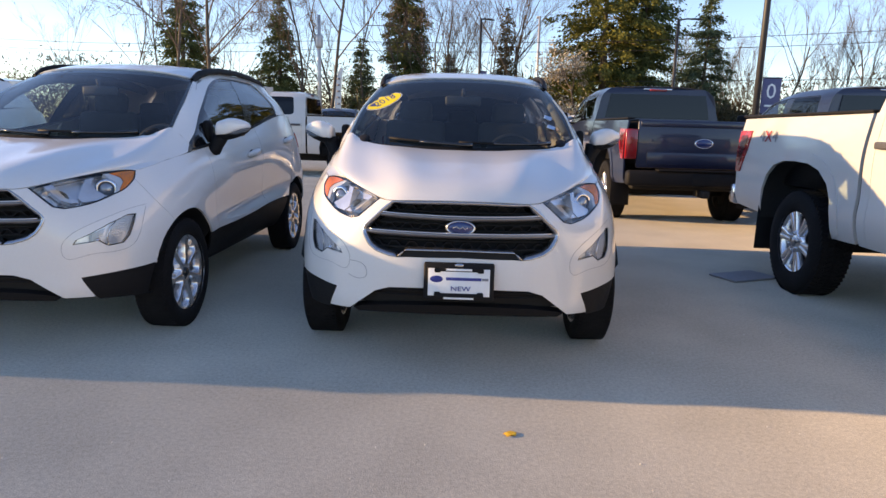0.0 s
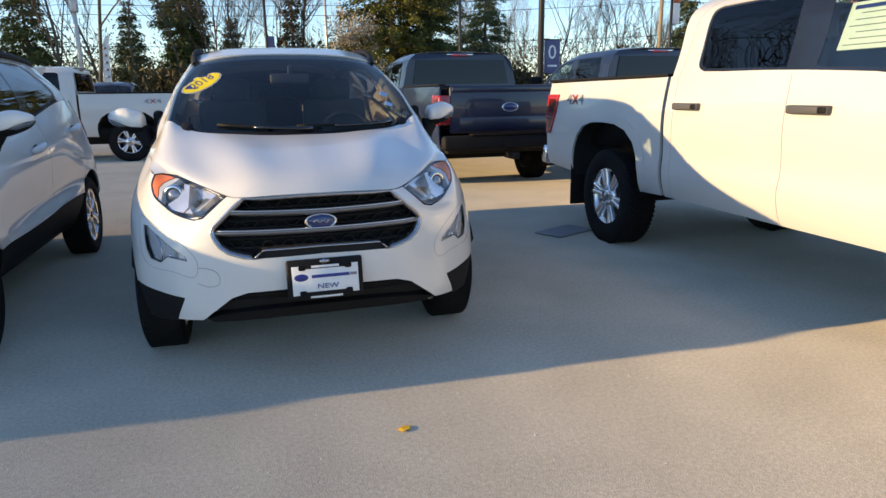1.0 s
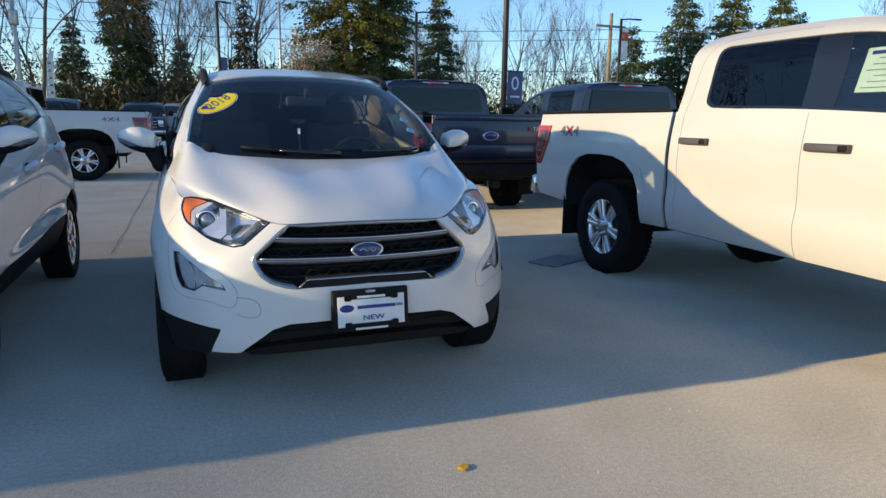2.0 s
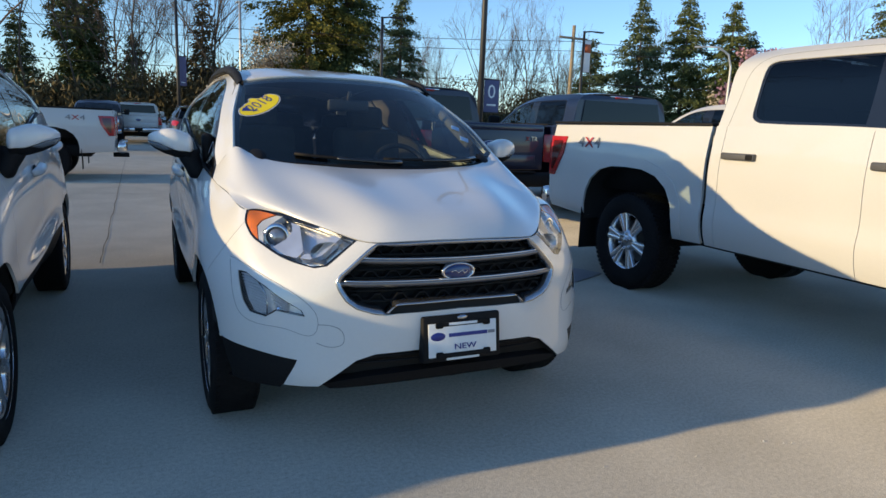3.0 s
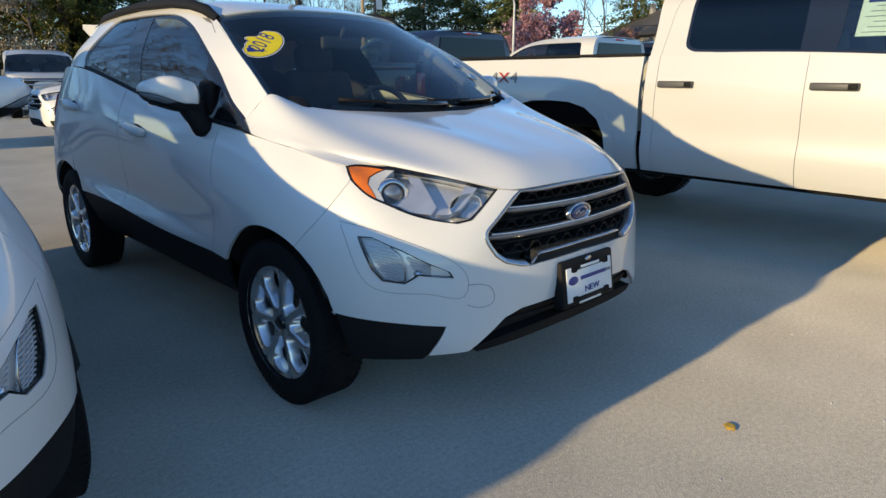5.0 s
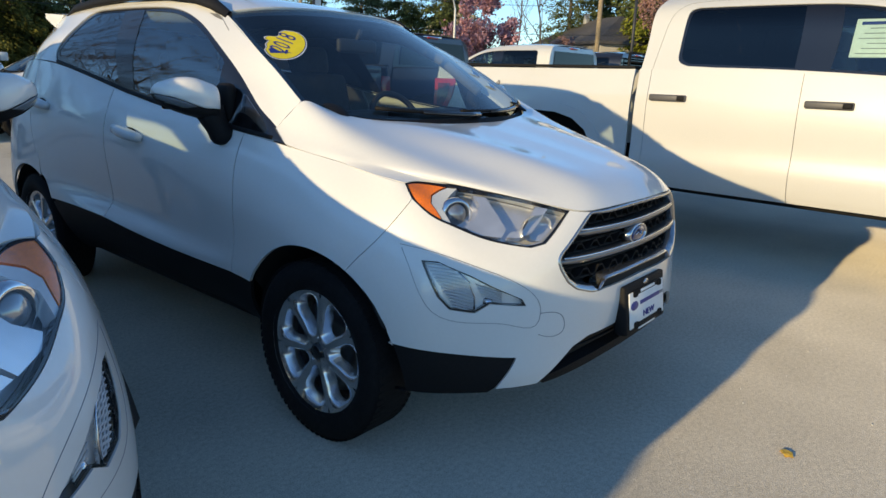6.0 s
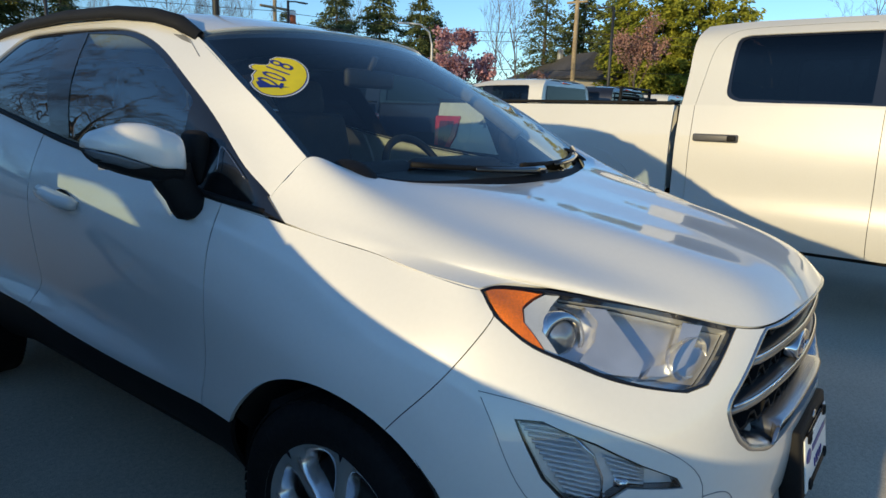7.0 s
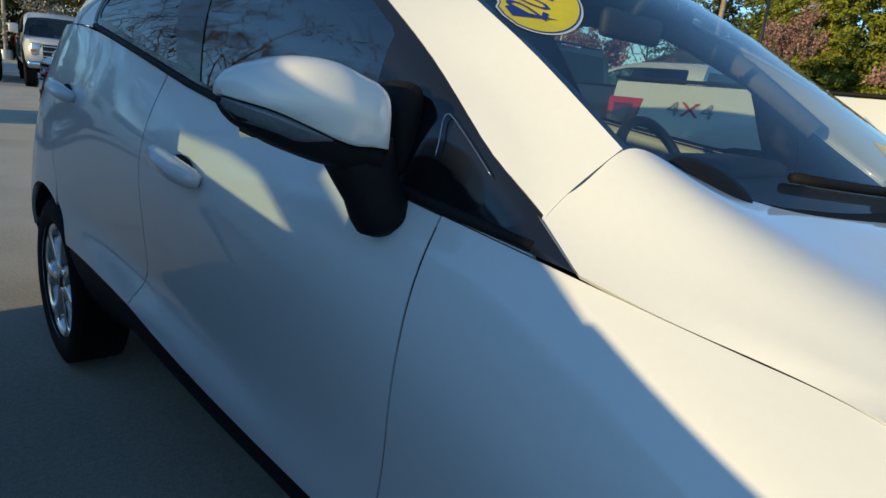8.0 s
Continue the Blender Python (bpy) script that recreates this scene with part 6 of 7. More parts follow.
# ---- ground ----
def ground_material():
    m = bpy.data.materials.new("worn_concrete")
    m.use_nodes = True
    nt = m.node_tree
    b = nt.nodes["Principled BSDF"]
    b.inputs["Roughness"].default_value = 0.85
    b.inputs["Specular IOR Level"].default_value = 0.2
    b.inputs["Diffuse Roughness"].default_value = 1.0
    tex = nt.nodes.new("ShaderNodeTexCoord")
    last = None
    for scale, lo, hi, detail in ((0.22, 0.86, 1.10, 3), (1.7, 0.90, 1.08, 6), (55.0, 0.86, 1.12, 4), (240.0, 0.72, 1.25, 2)):
        n = nt.nodes.new("ShaderNodeTexNoise")
        n.inputs["Scale"].default_value, n.inputs["Detail"].default_value = scale, detail
        nt.links.new(tex.outputs["Object"], n.inputs["Vector"])
        r = nt.nodes.new("ShaderNodeMapRange")
        r.inputs["From Min"].default_value, r.inputs["From Max"].default_value = 0.3, 0.7
        r.inputs["To Min"].default_value, r.inputs["To Max"].default_value = lo, hi
        nt.links.new(n.outputs["Fac"], r.inputs["Value"])
        mix = nt.nodes.new("ShaderNodeMix")
        mix.data_type, mix.blend_type = "RGBA", "MULTIPLY"
        mix.inputs["Factor"].default_value = 1.0
        if last:
            nt.links.new(last, mix.inputs["A"])
        else:
            mix.inputs["A"].default_value = (0.51, 0.47, 0.395, 1)
        nt.links.new(r.outputs["Result"], mix.inputs["B"])
        last = mix.outputs["Result"]
    nt.links.new(last, b.inputs["Base Color"])
    n = nt.nodes.new("ShaderNodeTexNoise")
    n.inputs["Scale"].default_value, n.inputs["Detail"].default_value = 150.0, 4
    nt.links.new(tex.outputs["Object"], n.inputs["Vector"])
    k = nt.nodes.new("ShaderNodeBump")
    k.inputs["Strength"].default_value, k.inputs["Distance"].default_value = 0.4, 0.004
    nt.links.new(n.outputs["Fac"], k.inputs["Height"])
    nt.links.new(k.outputs["Normal"], b.inputs["Normal"])
    return m


ground = part("ground", ([(-600, -600, 0), (600, -600, 0), (600, 600, 0), (-600, 600, 0)], [(0, 1, 2, 3)]), ground_material(), None, smooth=False)
tagged(ground, "pale grey worn concrete lot with joints", "ground", kind="structure")
JOINT = material("joint_filler", (0.06, 0.055, 0.05), 0.9, grain=0.3, grain_scale=30, stain=0.3)


def joint(points, w, name="slab_joint"):
    v, f = [], []
    rnd = random.Random(len(points) * 7 + int(w * 1e4))
    for i, (x, y) in enumerate(points):
        a, b = points[max(i - 1, 0)], points[min(i + 1, len(points) - 1)]
        d = Vector((b[0] - a[0], b[1] - a[1])).normalized()
        k = w * rnd.uniform(.4, 1.0)
        v += [(x - d.y * k, y + d.x * k, .004), (x + d.y * k, y - d.x * k, .004)]
    for i in range(len(points) - 1):
        f.append((2 * i, 2 * i + 1, 2 * i + 3, 2 * i + 2))
    ob = part(name, (v, f), JOINT, ground, smooth=False)
    return ob


rj = random.Random(4)
joint([(-1.43 + rj.uniform(-.012, .012), y) for y in np.arange(4.2, 24, .22)], .005)
joint([(x, 9.9 + rj.uniform(-.012, .012)) for x in np.arange(-14, 22, .25)], .006)
joint([(x, 17.5 + rj.uniform(-.012, .012)) for x in np.arange(-14, 22, .3)], .008)
LEAF = material("fallen_yellow_leaf", (0.88, 0.50, 0.05), 0.6, grain=0.2, stain=0.2, stain_scale=30)
lv = [(.8 * x, .8 * y, z) for x, y, z in ((.040, 0, .003), (.026, .014, .005), (.014, .030, .003), (-.008, .022, .006), (-.034, .020, .003), (-.028, 0, .005), (-.036, -.016, .003), (-.006, -.020, .006), (.016, -.028, .003), (.026, -.012, .005))]
leaf = part("fallen_leaf", moved((lv + [(x * .95, y * .95, z - .002) for x, y, z in lv], [tuple(range(10)), tuple(reversed(range(10, 20)))]), pose(.225, -.50, .002, 0, 0, 30)), LEAF, None, smooth=False)
tagged(leaf, "small fallen yellow leaf lying on the concrete", "leaf")
GRIT = material("pale_grit", (0.6, 0.58, 0.54), 0.8, grain=0.2)
rg = random.Random(9)
chips = []
for k in range(240):
    x, y, s = rg.uniform(-2.5, 3.0), rg.uniform(-2.0, 4.5), rg.uniform(.002, .006)
    chips.append(moved(box(0, 0, s * .4, s, s * .8, s * .8), pose(x, y, 0, 0, 0, rg.uniform(0, 90))))
tagged(part("grit", join(*chips), GRIT, None, smooth=False), "tiny pale stone chips scattered on the concrete", "grit", kind="stuff")

# ---- trees ----
BARK = material("grey_bark", (0.10, 0.082, 0.065), 0.9, grain=0.3, grain_scale=14, stain=0.3, stain_scale=2, bump=0.6, bump_scale=20)
TWIG = material("brown_twigs", (0.12, 0.085, 0.062), 0.9, grain=0.25, stain=0.3)


def leaf_material(name, dark, light, scale=0.6):
    m = bpy.data.materials.new(name)
    m.use_nodes = True
    nt = m.node_tree
    b = nt.nodes["Principled BSDF"]
    b.inputs["Roughness"].default_value = 0.8
    b.inputs["Specular IOR Level"].default_value = 0.2
    geo = nt.nodes.new("ShaderNodeNewGeometry")
    tex = nt.nodes.new("ShaderNodeTexCoord")
    n = nt.nodes.new("ShaderNodeTexNoise")
    n.inputs["Scale"].default_value = scale
    nt.links.new(tex.outputs["Object"], n.inputs["Vector"])
    add = nt.nodes.new("ShaderNodeMath")
    add.operation = "MULTIPLY_ADD"
    add.inputs[1].default_value, add.inputs[2].default_value = 0.55, -0.02
    nt.links.new(geo.outputs["Random Per Island"], add.inputs[0])
    add2 = nt.nodes.new("ShaderNodeMath")
    add2.operation = "MULTIPLY_ADD"
    add2.inputs[1].default_value = 0.6
    nt.links.new(n.outputs["Fac"], add2.inputs[0])
    nt.links.new(add.outputs[0], add2.inputs[2])
    ramp = nt.nodes.new("ShaderNodeMix")
    ramp.data_type = "RGBA"
    ramp.inputs["A"].default_value, ramp.inputs["B"].default_value = (*dark, 1), (*light, 1)
    nt.links.new(add2.outputs[0], ramp.inputs["Factor"])
    nt.links.new(ramp.outputs["Result"], b.inputs["Base Color"])
    return m


FIR = leaf_material("fir_needles", (0.028, 0.046, 0.018), (0.15, 0.18, 0.065))
FIR2 = leaf_material("blue_fir_needles", (0.028, 0.048, 0.028), (0.14, 0.18, 0.085))
CEDAR = leaf_material("cedar_sprays", (0.028, 0.044, 0.010), (0.17, 0.165, 0.04))
GOLD = leaf_material("golden_hedge", (0.07, 0.095, 0.012), (0.30, 0.31, 0.045))
PINK = leaf_material("pink_blossom", (0.25, 0.10, 0.12), (0.62, 0.36, 0.40))
ROSE = leaf_material("budding_reddish_twigs", (0.16, 0.075, 0.06), (0.42, 0.25, 0.22))
PALE = leaf_material("pale_catkins", (0.18, 0.15, 0.11), (0.50, 0.45, 0.36))
BROWN = leaf_material("brown_brush", (0.035, 0.026, 0.015), (0.20, 0.145, 0.08))
DKBRUSH = leaf_material("dark_brush", (0.03, 0.026, 0.014), (0.14, 0.115, 0.06))


def sprays(c, d, size, rng, droop=0.0, aspect=0.45):
    """Small pointed sprays (two triangles each) at c, along directions d."""
    n = len(c)
    d = d / (np.linalg.norm(d, axis=1)[:, None] + 1e-9)
    r = rng.normal(size=(n, 3))
    s = np.cross(d, r)
    s /= np.linalg.norm(s, axis=1)[:, None] + 1e-9
    L = (size * rng.uniform(.6, 1.4, n))[:, None]
    tip = c + d * L
    tip[:, 2] -= droop * L[:, 0]
    a, b = c + d * L * .4 + s * L * aspect, c + d * L * .4 - s * L * aspect
    v = np.stack([c, a, tip, b], 1).reshape(-1, 3)
    i = np.arange(n) * 4
    return v, np.stack([i, i + 1, i + 2, i + 3], 1)


def quick(name, v, f, mat, parent, label=""):
    me = bpy.data.meshes.new(name)
    me.from_pydata(v.tolist(), [], f.tolist())
    me.materials.append(mat)
    ob = new(name, me)
    ob.parent = parent
    if label:
        ob["label"] = label
    return ob


def conifer(x, y, h, r, mat, label, seed, low=.06, dense=1.0, shape=0.9, spray=.19, whorl=False):
    rng = np.random.default_rng(seed)
    t = thing("conifer", label, "tree", "evergreen trees behind the lot", m=pose(x, y, 0))
    lean = rng.uniform(-.02, .02, 2) * h
    part("trunk", tube([(lean[0] * k, lean[1] * k, h * k) for k in np.linspace(0, .98, 8)], .1, 8, taper=[h * .019 * (1 - .93 * k) for k in np.linspace(0, 1, 8)]), BARK, t)
    C, D = [], []
    layers = int(h * (2.3 if whorl else 3.6))
    thick, narrow = (.17, .22) if whorl else (.16, .28)
    limbs = []
    for i in range(layers):
        k = low + (1 - low) * (i + rng.uniform(0, .85 if whorl else 1)) / layers
        reach = r * ((1 - k) ** shape) * rng.uniform(.72, 1.18) + .12
        if k < low + .1:
            reach *= .8
        for j in range(int((10 if whorl else 5) + 4 * (1 - k))):
            a = rng.uniform(0, 2 * math.pi)
            l = reach * rng.uniform(.45, 1.18)
            p0 = np.array([lean[0] * k, lean[1] * k, h * k])
            out = np.array([math.cos(a), math.sin(a), 0])
            m = max(6, int(l / .036 * dense))
            s = rng.uniform(.12, 1, m) ** .7
            sag = -.30 * l * s**1.6 + .12 * l * s
            pts = p0 + out * (l * s)[:, None]
            pts[:, 2] += sag
            pts += rng.normal(size=(m, 3)) * np.array([thick, thick, thick * .8])
            side = np.array([-out[1], out[0], 0])
            d = out * .7 + side * rng.normal(size=(m, 1)) * .8 + np.array([0, 0, 1]) * rng.normal(size=(m, 1)) * .22
            d[:, 2] -= .15
            C.append(pts)
            D.append(d)
            if j % 3 == 0:
                q = np.linspace(0, .8, 4)
                limbs.append(tube([tuple(p0 + out * l * z + np.array([0, 0, -.30 * l * z**1.6 + .12 * l * z])) for z in q], .02, 4, taper=[.012 * l + .01, .01 * l + .006, .006 * l + .005, .004], cap=False))
    v, f = sprays(np.concatenate(C), np.concatenate(D), spray, rng, .25, narrow)
    tagged(part("limb_mass", join(*limbs), BARK, t), kind="stuff")
    quick("crown", v, f, mat, t)
    return t


def bare_tree(x, y, h, label, seed, spread=.55, leaves=None, leaf_n=0, leaf_size=.12, levels=4, trunk=.016, category="tree", first=.30, twig=.008, fork=(5, 4, 4, 3)):
    rng = random.Random(seed)
    t = thing("bare_tree" if not leaf_n else "blossom_tree", label, category, "leafless trees" if not leaf_n else "blossoming trees", m=pose(x, y, 0))
    limbs, tips = [], []

    def grow(p, d, l, r, level):
        pts, rad = [p], [r]
        n = 4 if level < 2 else 3
        for k in range(n):
            d = (d + Vector((rng.gauss(0, .13), rng.gauss(0, .13), rng.gauss(.05, .08)))).normalized()
            p = p + d * (l / n)
            pts.append(p)
            rad.append(r * (1 - .55 * (k + 1) / n))
            if level >= 2:
                tips.append((p, d))
        limbs.append((tube([tuple(q) for q in pts], r, 6 if level == 0 else (4 if level < 3 else 3), taper=rad, cap=False), level))
        if level < levels:
            for k in range(fork[min(level, 3)] + (1 if level == 0 else 0)):
                s = rng.uniform(.35, 1.0) if level else rng.uniform(first, 1.0)
                i = min(int(s * n), n - 1)
                q = pts[i] + (pts[i + 1] - pts[i]) * (s * n - i)
                a = rng.uniform(0, 2 * math.pi)
                side = d.cross(Vector((math.cos(a), math.sin(a), .3))).normalized()
                nd = (d * (1 - spread * .6) + side * spread + Vector((0, 0, .18))).normalized()
                grow(q, nd, l * rng.uniform(.42, .62), max(rad[i] * .55, twig), level + 1)

    grow(Vector((0, 0, 0)), Vector((rng.gauss(0, .03), rng.gauss(0, .03), 1)), h * .66, h * trunk, 0)
    part("trunk", limbs[0][0], BARK, t)
    tagged(part("branch_mass", join(*[g for g, l in limbs if l > 0]), TWIG, t), kind="stuff")
    if leaf_n:
        nrng = np.random.default_rng(seed)
        pick = nrng.integers(0, len(tips), leaf_n)
        c = np.array([tips[i][0] for i in pick]) + nrng.normal(size=(leaf_n, 3)) * .16
        d = nrng.normal(size=(leaf_n, 3))
        v, f = sprays(c, d, leaf_size, nrng, 0, .6)
        quick("crown", v, f, leaves, t)
    return t


def brush(points, h, depth, mat, label, seed, n, size=.3, name="brush"):
    """A belt of undergrowth along a line, with an uneven top."""
    rng = np.random.default_rng(seed)
    pts = np.array(points, float)
    seg = np.linalg.norm(np.diff(pts, axis=0), axis=1)
    cum = np.r_[0, np.cumsum(seg)]
    s = rng.uniform(0, cum[-1], n)
    i = np.clip(np.searchsorted(cum, s) - 1, 0, len(seg) - 1)
    p = pts[i] + (pts[i + 1] - pts[i]) * ((s - cum[i]) / seg[i])[:, None]
    top = h * (.55 + .28 * np.sin(s * .55 + seed) + .22 * np.sin(s * 1.37 + 2 * seed) + .12 * np.sin(s * 3.1))
    z = top.clip(.4) * rng.uniform(0, 1, n) ** .6
    c = np.c_[p + rng.normal(size=(n, 2)) * depth, z]
    d = rng.normal(size=(n, 3)) + np.array([0, 0, 1.0])
    v, f = sprays(c, d, size * 1.6, rng, 0, .13)
    ob = quick(name, v, f, mat, None)
    tagged(ob, label, "undergrowth", kind="stuff")
    return ob


# evergreens
conifer(-4.6, 52.2, 16.5, 1.9, FIR, "tall narrow ivy-dark evergreen tree", 1, low=.0, shape=.25, dense=3.4)
conifer(9.6, 42.5, 16.0, 5.2, CEDAR, "broad dense green cedar tree", 2, low=.0, shape=.5, dense=2.2)
conifer(12.6, 43.5, 13.5, 3.6, FIR, "dark green cedar beside a larger one", 3, low=.0, shape=.5, dense=2.2)
conifer(20.3, 53.6, 13.2, 3.9, FIR2, "conical blue-green fir tree", 4, dense=1.5, spray=.24, whorl=True)
conifer(38.6, 43.4, 13.0, 4.6, FIR2, "tall fir with layered branches", 5, dense=1.5, spray=.24, whorl=True)
conifer(41.4, 41.0, 13.4, 4.6, FIR, "tall fir with layered branches", 6, dense=1.5, spray=.24, whorl=True)
conifer(44.0, 38.4, 12.6, 4.8, FIR, "dark fir with drooping branches", 7, dense=1.5, spray=.24, whorl=True)
conifer(35.8, 46.2, 9.6, 3.4, FIR2, "smaller fir beside taller ones", 8, dense=1.5, spray=.24, whorl=True)
conifer(46.8, 39.4, 10.5, 4.2, FIR2, "dark spreading fir beside taller ones", 9, dense=1.5, spray=.24, whorl=True)
conifer(-1.2, 57.3, 7.8, 1.9, FIR, "small dark fir at the wood edge", 10, dense=1.5, spray=.24, whorl=True)
conifer(-3.0, 53.0, 8.0, 1.6, BROWN, "brownish narrow cypress tree", 11, shape=.5)
conifer(-8.5, 54.0, 8.5, 2.4, FIR2, "small fir among bare trees", 12, dense=1.5, spray=.24, whorl=True)
conifer(3.2, 47.0, 10.0, 1.8, BROWN, "brown and thin conifer", 13, dense=1.6)
conifer(-14.5, 50.0, 11.0, 3.0, FIR, "dark fir at the edge of the wood", 14, dense=1.5, spray=.24, whorl=True)
conifer(-21, 47.0, 13.0, 3.4, FIR, "dark fir at the edge of the wood", 15, dense=1.5, spray=.24, whorl=True)
conifer(52.0, 30.5, 15.0, 4.4, FIR, "tall dark fir behind a house", 16, shape=.7)
conifer(56.0, 25.0, 14.0, 4.0, FIR, "tall dark fir behind a house", 17, shape=.7)
for k, (x, y, h, r) in enumerate(((48.6, 21.2, 9.6, 2.6), (49.2, 18.8, 10.8, 3.0), (50.0, 16.2, 11.2, 3.1), (50.7, 13.8, 9.4, 2.7))):
    conifer(x, y, h + .6, r * 1.08, GOLD, "tall yellow-green hedge tree", 30 + k, low=.0, shape=.26, dense=1.6, spray=.26)
for k, (x, y, h, r, mat) in enumerate(((58.5, 30.0, 14.5, 4.2, FIR), (54.0, 24.5, 12.5, 3.2, FIR), (57.0, 20.5, 13.0, 4.0, FIR2))):
    conifer(x, y, h, r, mat, "tall mixed tree behind the house", 60 + k, shape=.6, spray=.34, dense=.55)
# leafless trees
for k, (x, y, h) in enumerate(((-0.6, 50.5, 15), (1.6, 52, 16), (4.4, 50, 15), (6.2, 54, 14), (-9.8, 49, 14), (-12.5, 47, 16), (-17.5, 48, 13), (17.2, 60, 9.5), (27.2, 52, 13), (31.2, 49, 12), (33.8, 46.5, 13.5), (29.4, 55, 9), (24.2, 58, 8), (47.2, 33.2, 12.5), (49.8, 31.0, 13.5))):
    bare_tree(x, y, h, "tall leafless tree with thin branches", 50 + k, spread=.45 if k % 3 else .6, trunk=.008)
bare_tree(41.4, 37.0, 7.0, "small pale leafless tree before the firs", 80, spread=.6, leaves=PALE, leaf_n=500, leaf_size=.16, levels=3)
bare_tree(7.6, 38.5, 6.4, "bare shrub with pale catkins", 81, spread=.9, leaves=PALE, leaf_n=3600, leaf_size=.10, first=.12)
bare_tree(36.9, 27.6, 7.4, "cherry tree in pink blossom", 82, spread=.62, leaves=PINK, leaf_n=9000, leaf_size=.17)
bare_tree(39.7, 16.6, 6.8, "cherry tree with reddish pink buds", 83, spread=.42, leaves=ROSE, leaf_n=4200, leaf_size=.11)
bare_tree(52.0, 7.0, 12.0, "tall leafless tree beyond the hedge", 87, spread=.6, trunk=.010)
bare_tree(53.0, 2.5, 11.0, "tall leafless tree beyond the hedge", 88, spread=.6, trunk=.010)
bare_tree(43.0, 10.0, 7.0, "cherry tree with reddish pink buds", 84, spread=.6, leaves=ROSE, leaf_n=5000, leaf_size=.15)
bare_tree(42.5, 26.0, 4.6, "low budding tree before a house", 85, spread=.7, leaves=ROSE, leaf_n=2500, leaf_size=.14, levels=3)
wood = random.Random(17)
for k in range(44):
    s = wood.random()
    x, y = (-46 + 44 * s, wood.uniform(46, 58)) if k < 14 else (-8 + 14 * s, wood.uniform(45, 58)) if k < 22 else (14 + 30 * s, 62 - 14 * s + wood.uniform(-3, 5))
    bare_tree(x, y, wood.uniform(10, 17) if k < 22 else wood.uniform(7, 11), "thin leafless tree in the wood edge", 120 + k, spread=wood.uniform(.38, .5) if k < 22 else wood.uniform(.22, .32), trunk=.0055, levels=4, twig=.008 if k < 22 else .005, fork=(5, 4, 4, 3) if k < 22 else (9, 5, 4, 3))
# leafless trees on the sunny side, which the side windows mirror
bare_tree(-10.2, 24.5, 15.5, "broad leafless tree at the lot's edge", 93, spread=.75, trunk=.0058, levels=5, first=.2, twig=.012, fork=(6, 5, 4, 4))
bare_tree(-6.9, 31.0, 17.0, "broad leafless tree at the lot's edge", 95, spread=.7, trunk=.0056, levels=5, first=.25, twig=.012, fork=(6, 5, 4, 4))
bare_tree(-15.5, 33.0, 17.5, "broad leafless tree at the lot's edge", 94, spread=.75, trunk=.0058, levels=5, first=.2, twig=.012, fork=(6, 5, 4, 4))
bare_tree(-21.0, 22.0, 12.0, "wide leafless tree beyond the row", 91, spread=.7, trunk=.02)
# undergrowth
brush([(-46, 50), (-10, 55), (20, 60), (34, 54), (52, 34), (60, 10), (60, -10)], 4.4, 1.6, BROWN, "brown leafless brush along the lot's edge", 1, 80000, .20)
brush([(-48, 58), (-10, 63), (20, 68), (40, 60), (60, 38), (66, 10), (66, -14)], 7.5, 2.2, DKBRUSH, "dark mixed wood behind the lot", 2, 90000, .24)
brush([(14, 52), (24, 47), (35, 42)], 3.9, 1.0, DKBRUSH, "dark hedge behind the parked trucks", 5, 40000, .24)
brush([(-6, 46), (6, 45.5), (15, 45)], 4.6, 1.2, DKBRUSH, "dark shrubs under the cedars", 3, 30000, .26)

# ---- poles, wires, house ----
POLE = material("black_pole_paint", (0.02, 0.022, 0.025), 0.5, grain=0.15, stain=0.2)
GALV = material("galvanised_pole", (0.55, 0.56, 0.56), 0.45, metal=0.5, grain=0.1, stain=0.1)
WOODP = material("weathered_pole", (0.30, 0.235, 0.15), 0.85, grain=0.25, grain_scale=8, stain=0.2)
CLOTH = material("banner_cloth", (0.10, 0.11, 0.22), 0.7, grain=0.05, stain=0.1)
ORANGE = material("orange_cloth", (0.55, 0.13, 0.05), 0.7, grain=0.05, stain=0.1)


def pole(x, y, h, r, mat, label, arm=0.0, az=0.0, base=True, name="lamp_post"):
    t = thing(name, label, "street lamp" if arm or name == "lamp_post" else "pole", m=pose(x, y, 0, 0, 0, az))
    part("shaft", tube([(0, 0, 0), (0, 0, h * .5), (0, 0, h)], r, 12, taper=[r * 1.15, r, r * .85]), mat, t)
    if base:
        part("footing", lathe([(0, .5), (.28, .5), (.30, .46), (.30, 0)], 20, "z"), PLASTIC if mat is POLE else GALV, t)
    if arm:
        part("lamp_arm", tube([(0, 0, h - .05), (arm * .6, 0, h + .02), (arm, 0, h + .02)], r * .5, 8), mat, t)
        part("lamp_head", box(arm + .22, 0, h + .02, .55, .26, .07, .02), mat, t, "flat lamp head")
    return t


def banner(t, z0, z1, w, mat, mark=None, side=1):
    part("banner", box(side * (w / 2 + .10), 0, (z0 + z1) / 2, w, .012, z1 - z0, .004), mat, t, "hanging cloth banner")
    for z in (z0, z1):
        part("banner_arm", tube([(0, 0, z), (side * (w + .12), 0, z)], .018, 6), POLE, t)
    if mark:
        part("banner_mark", text_geo(mark, .52, Matrix.Translation((side * (w / 2 + .10), -.009, (z0 + z1) / 2 + .10)) @ pose(0, 0, 0, 90, 0, 0)), PAPER, t, smooth=False)
    part("banner_bar", box(side * (w / 2 + .10), -.009, z0 + .20, w * .6, .006, .05), PAPER, t)


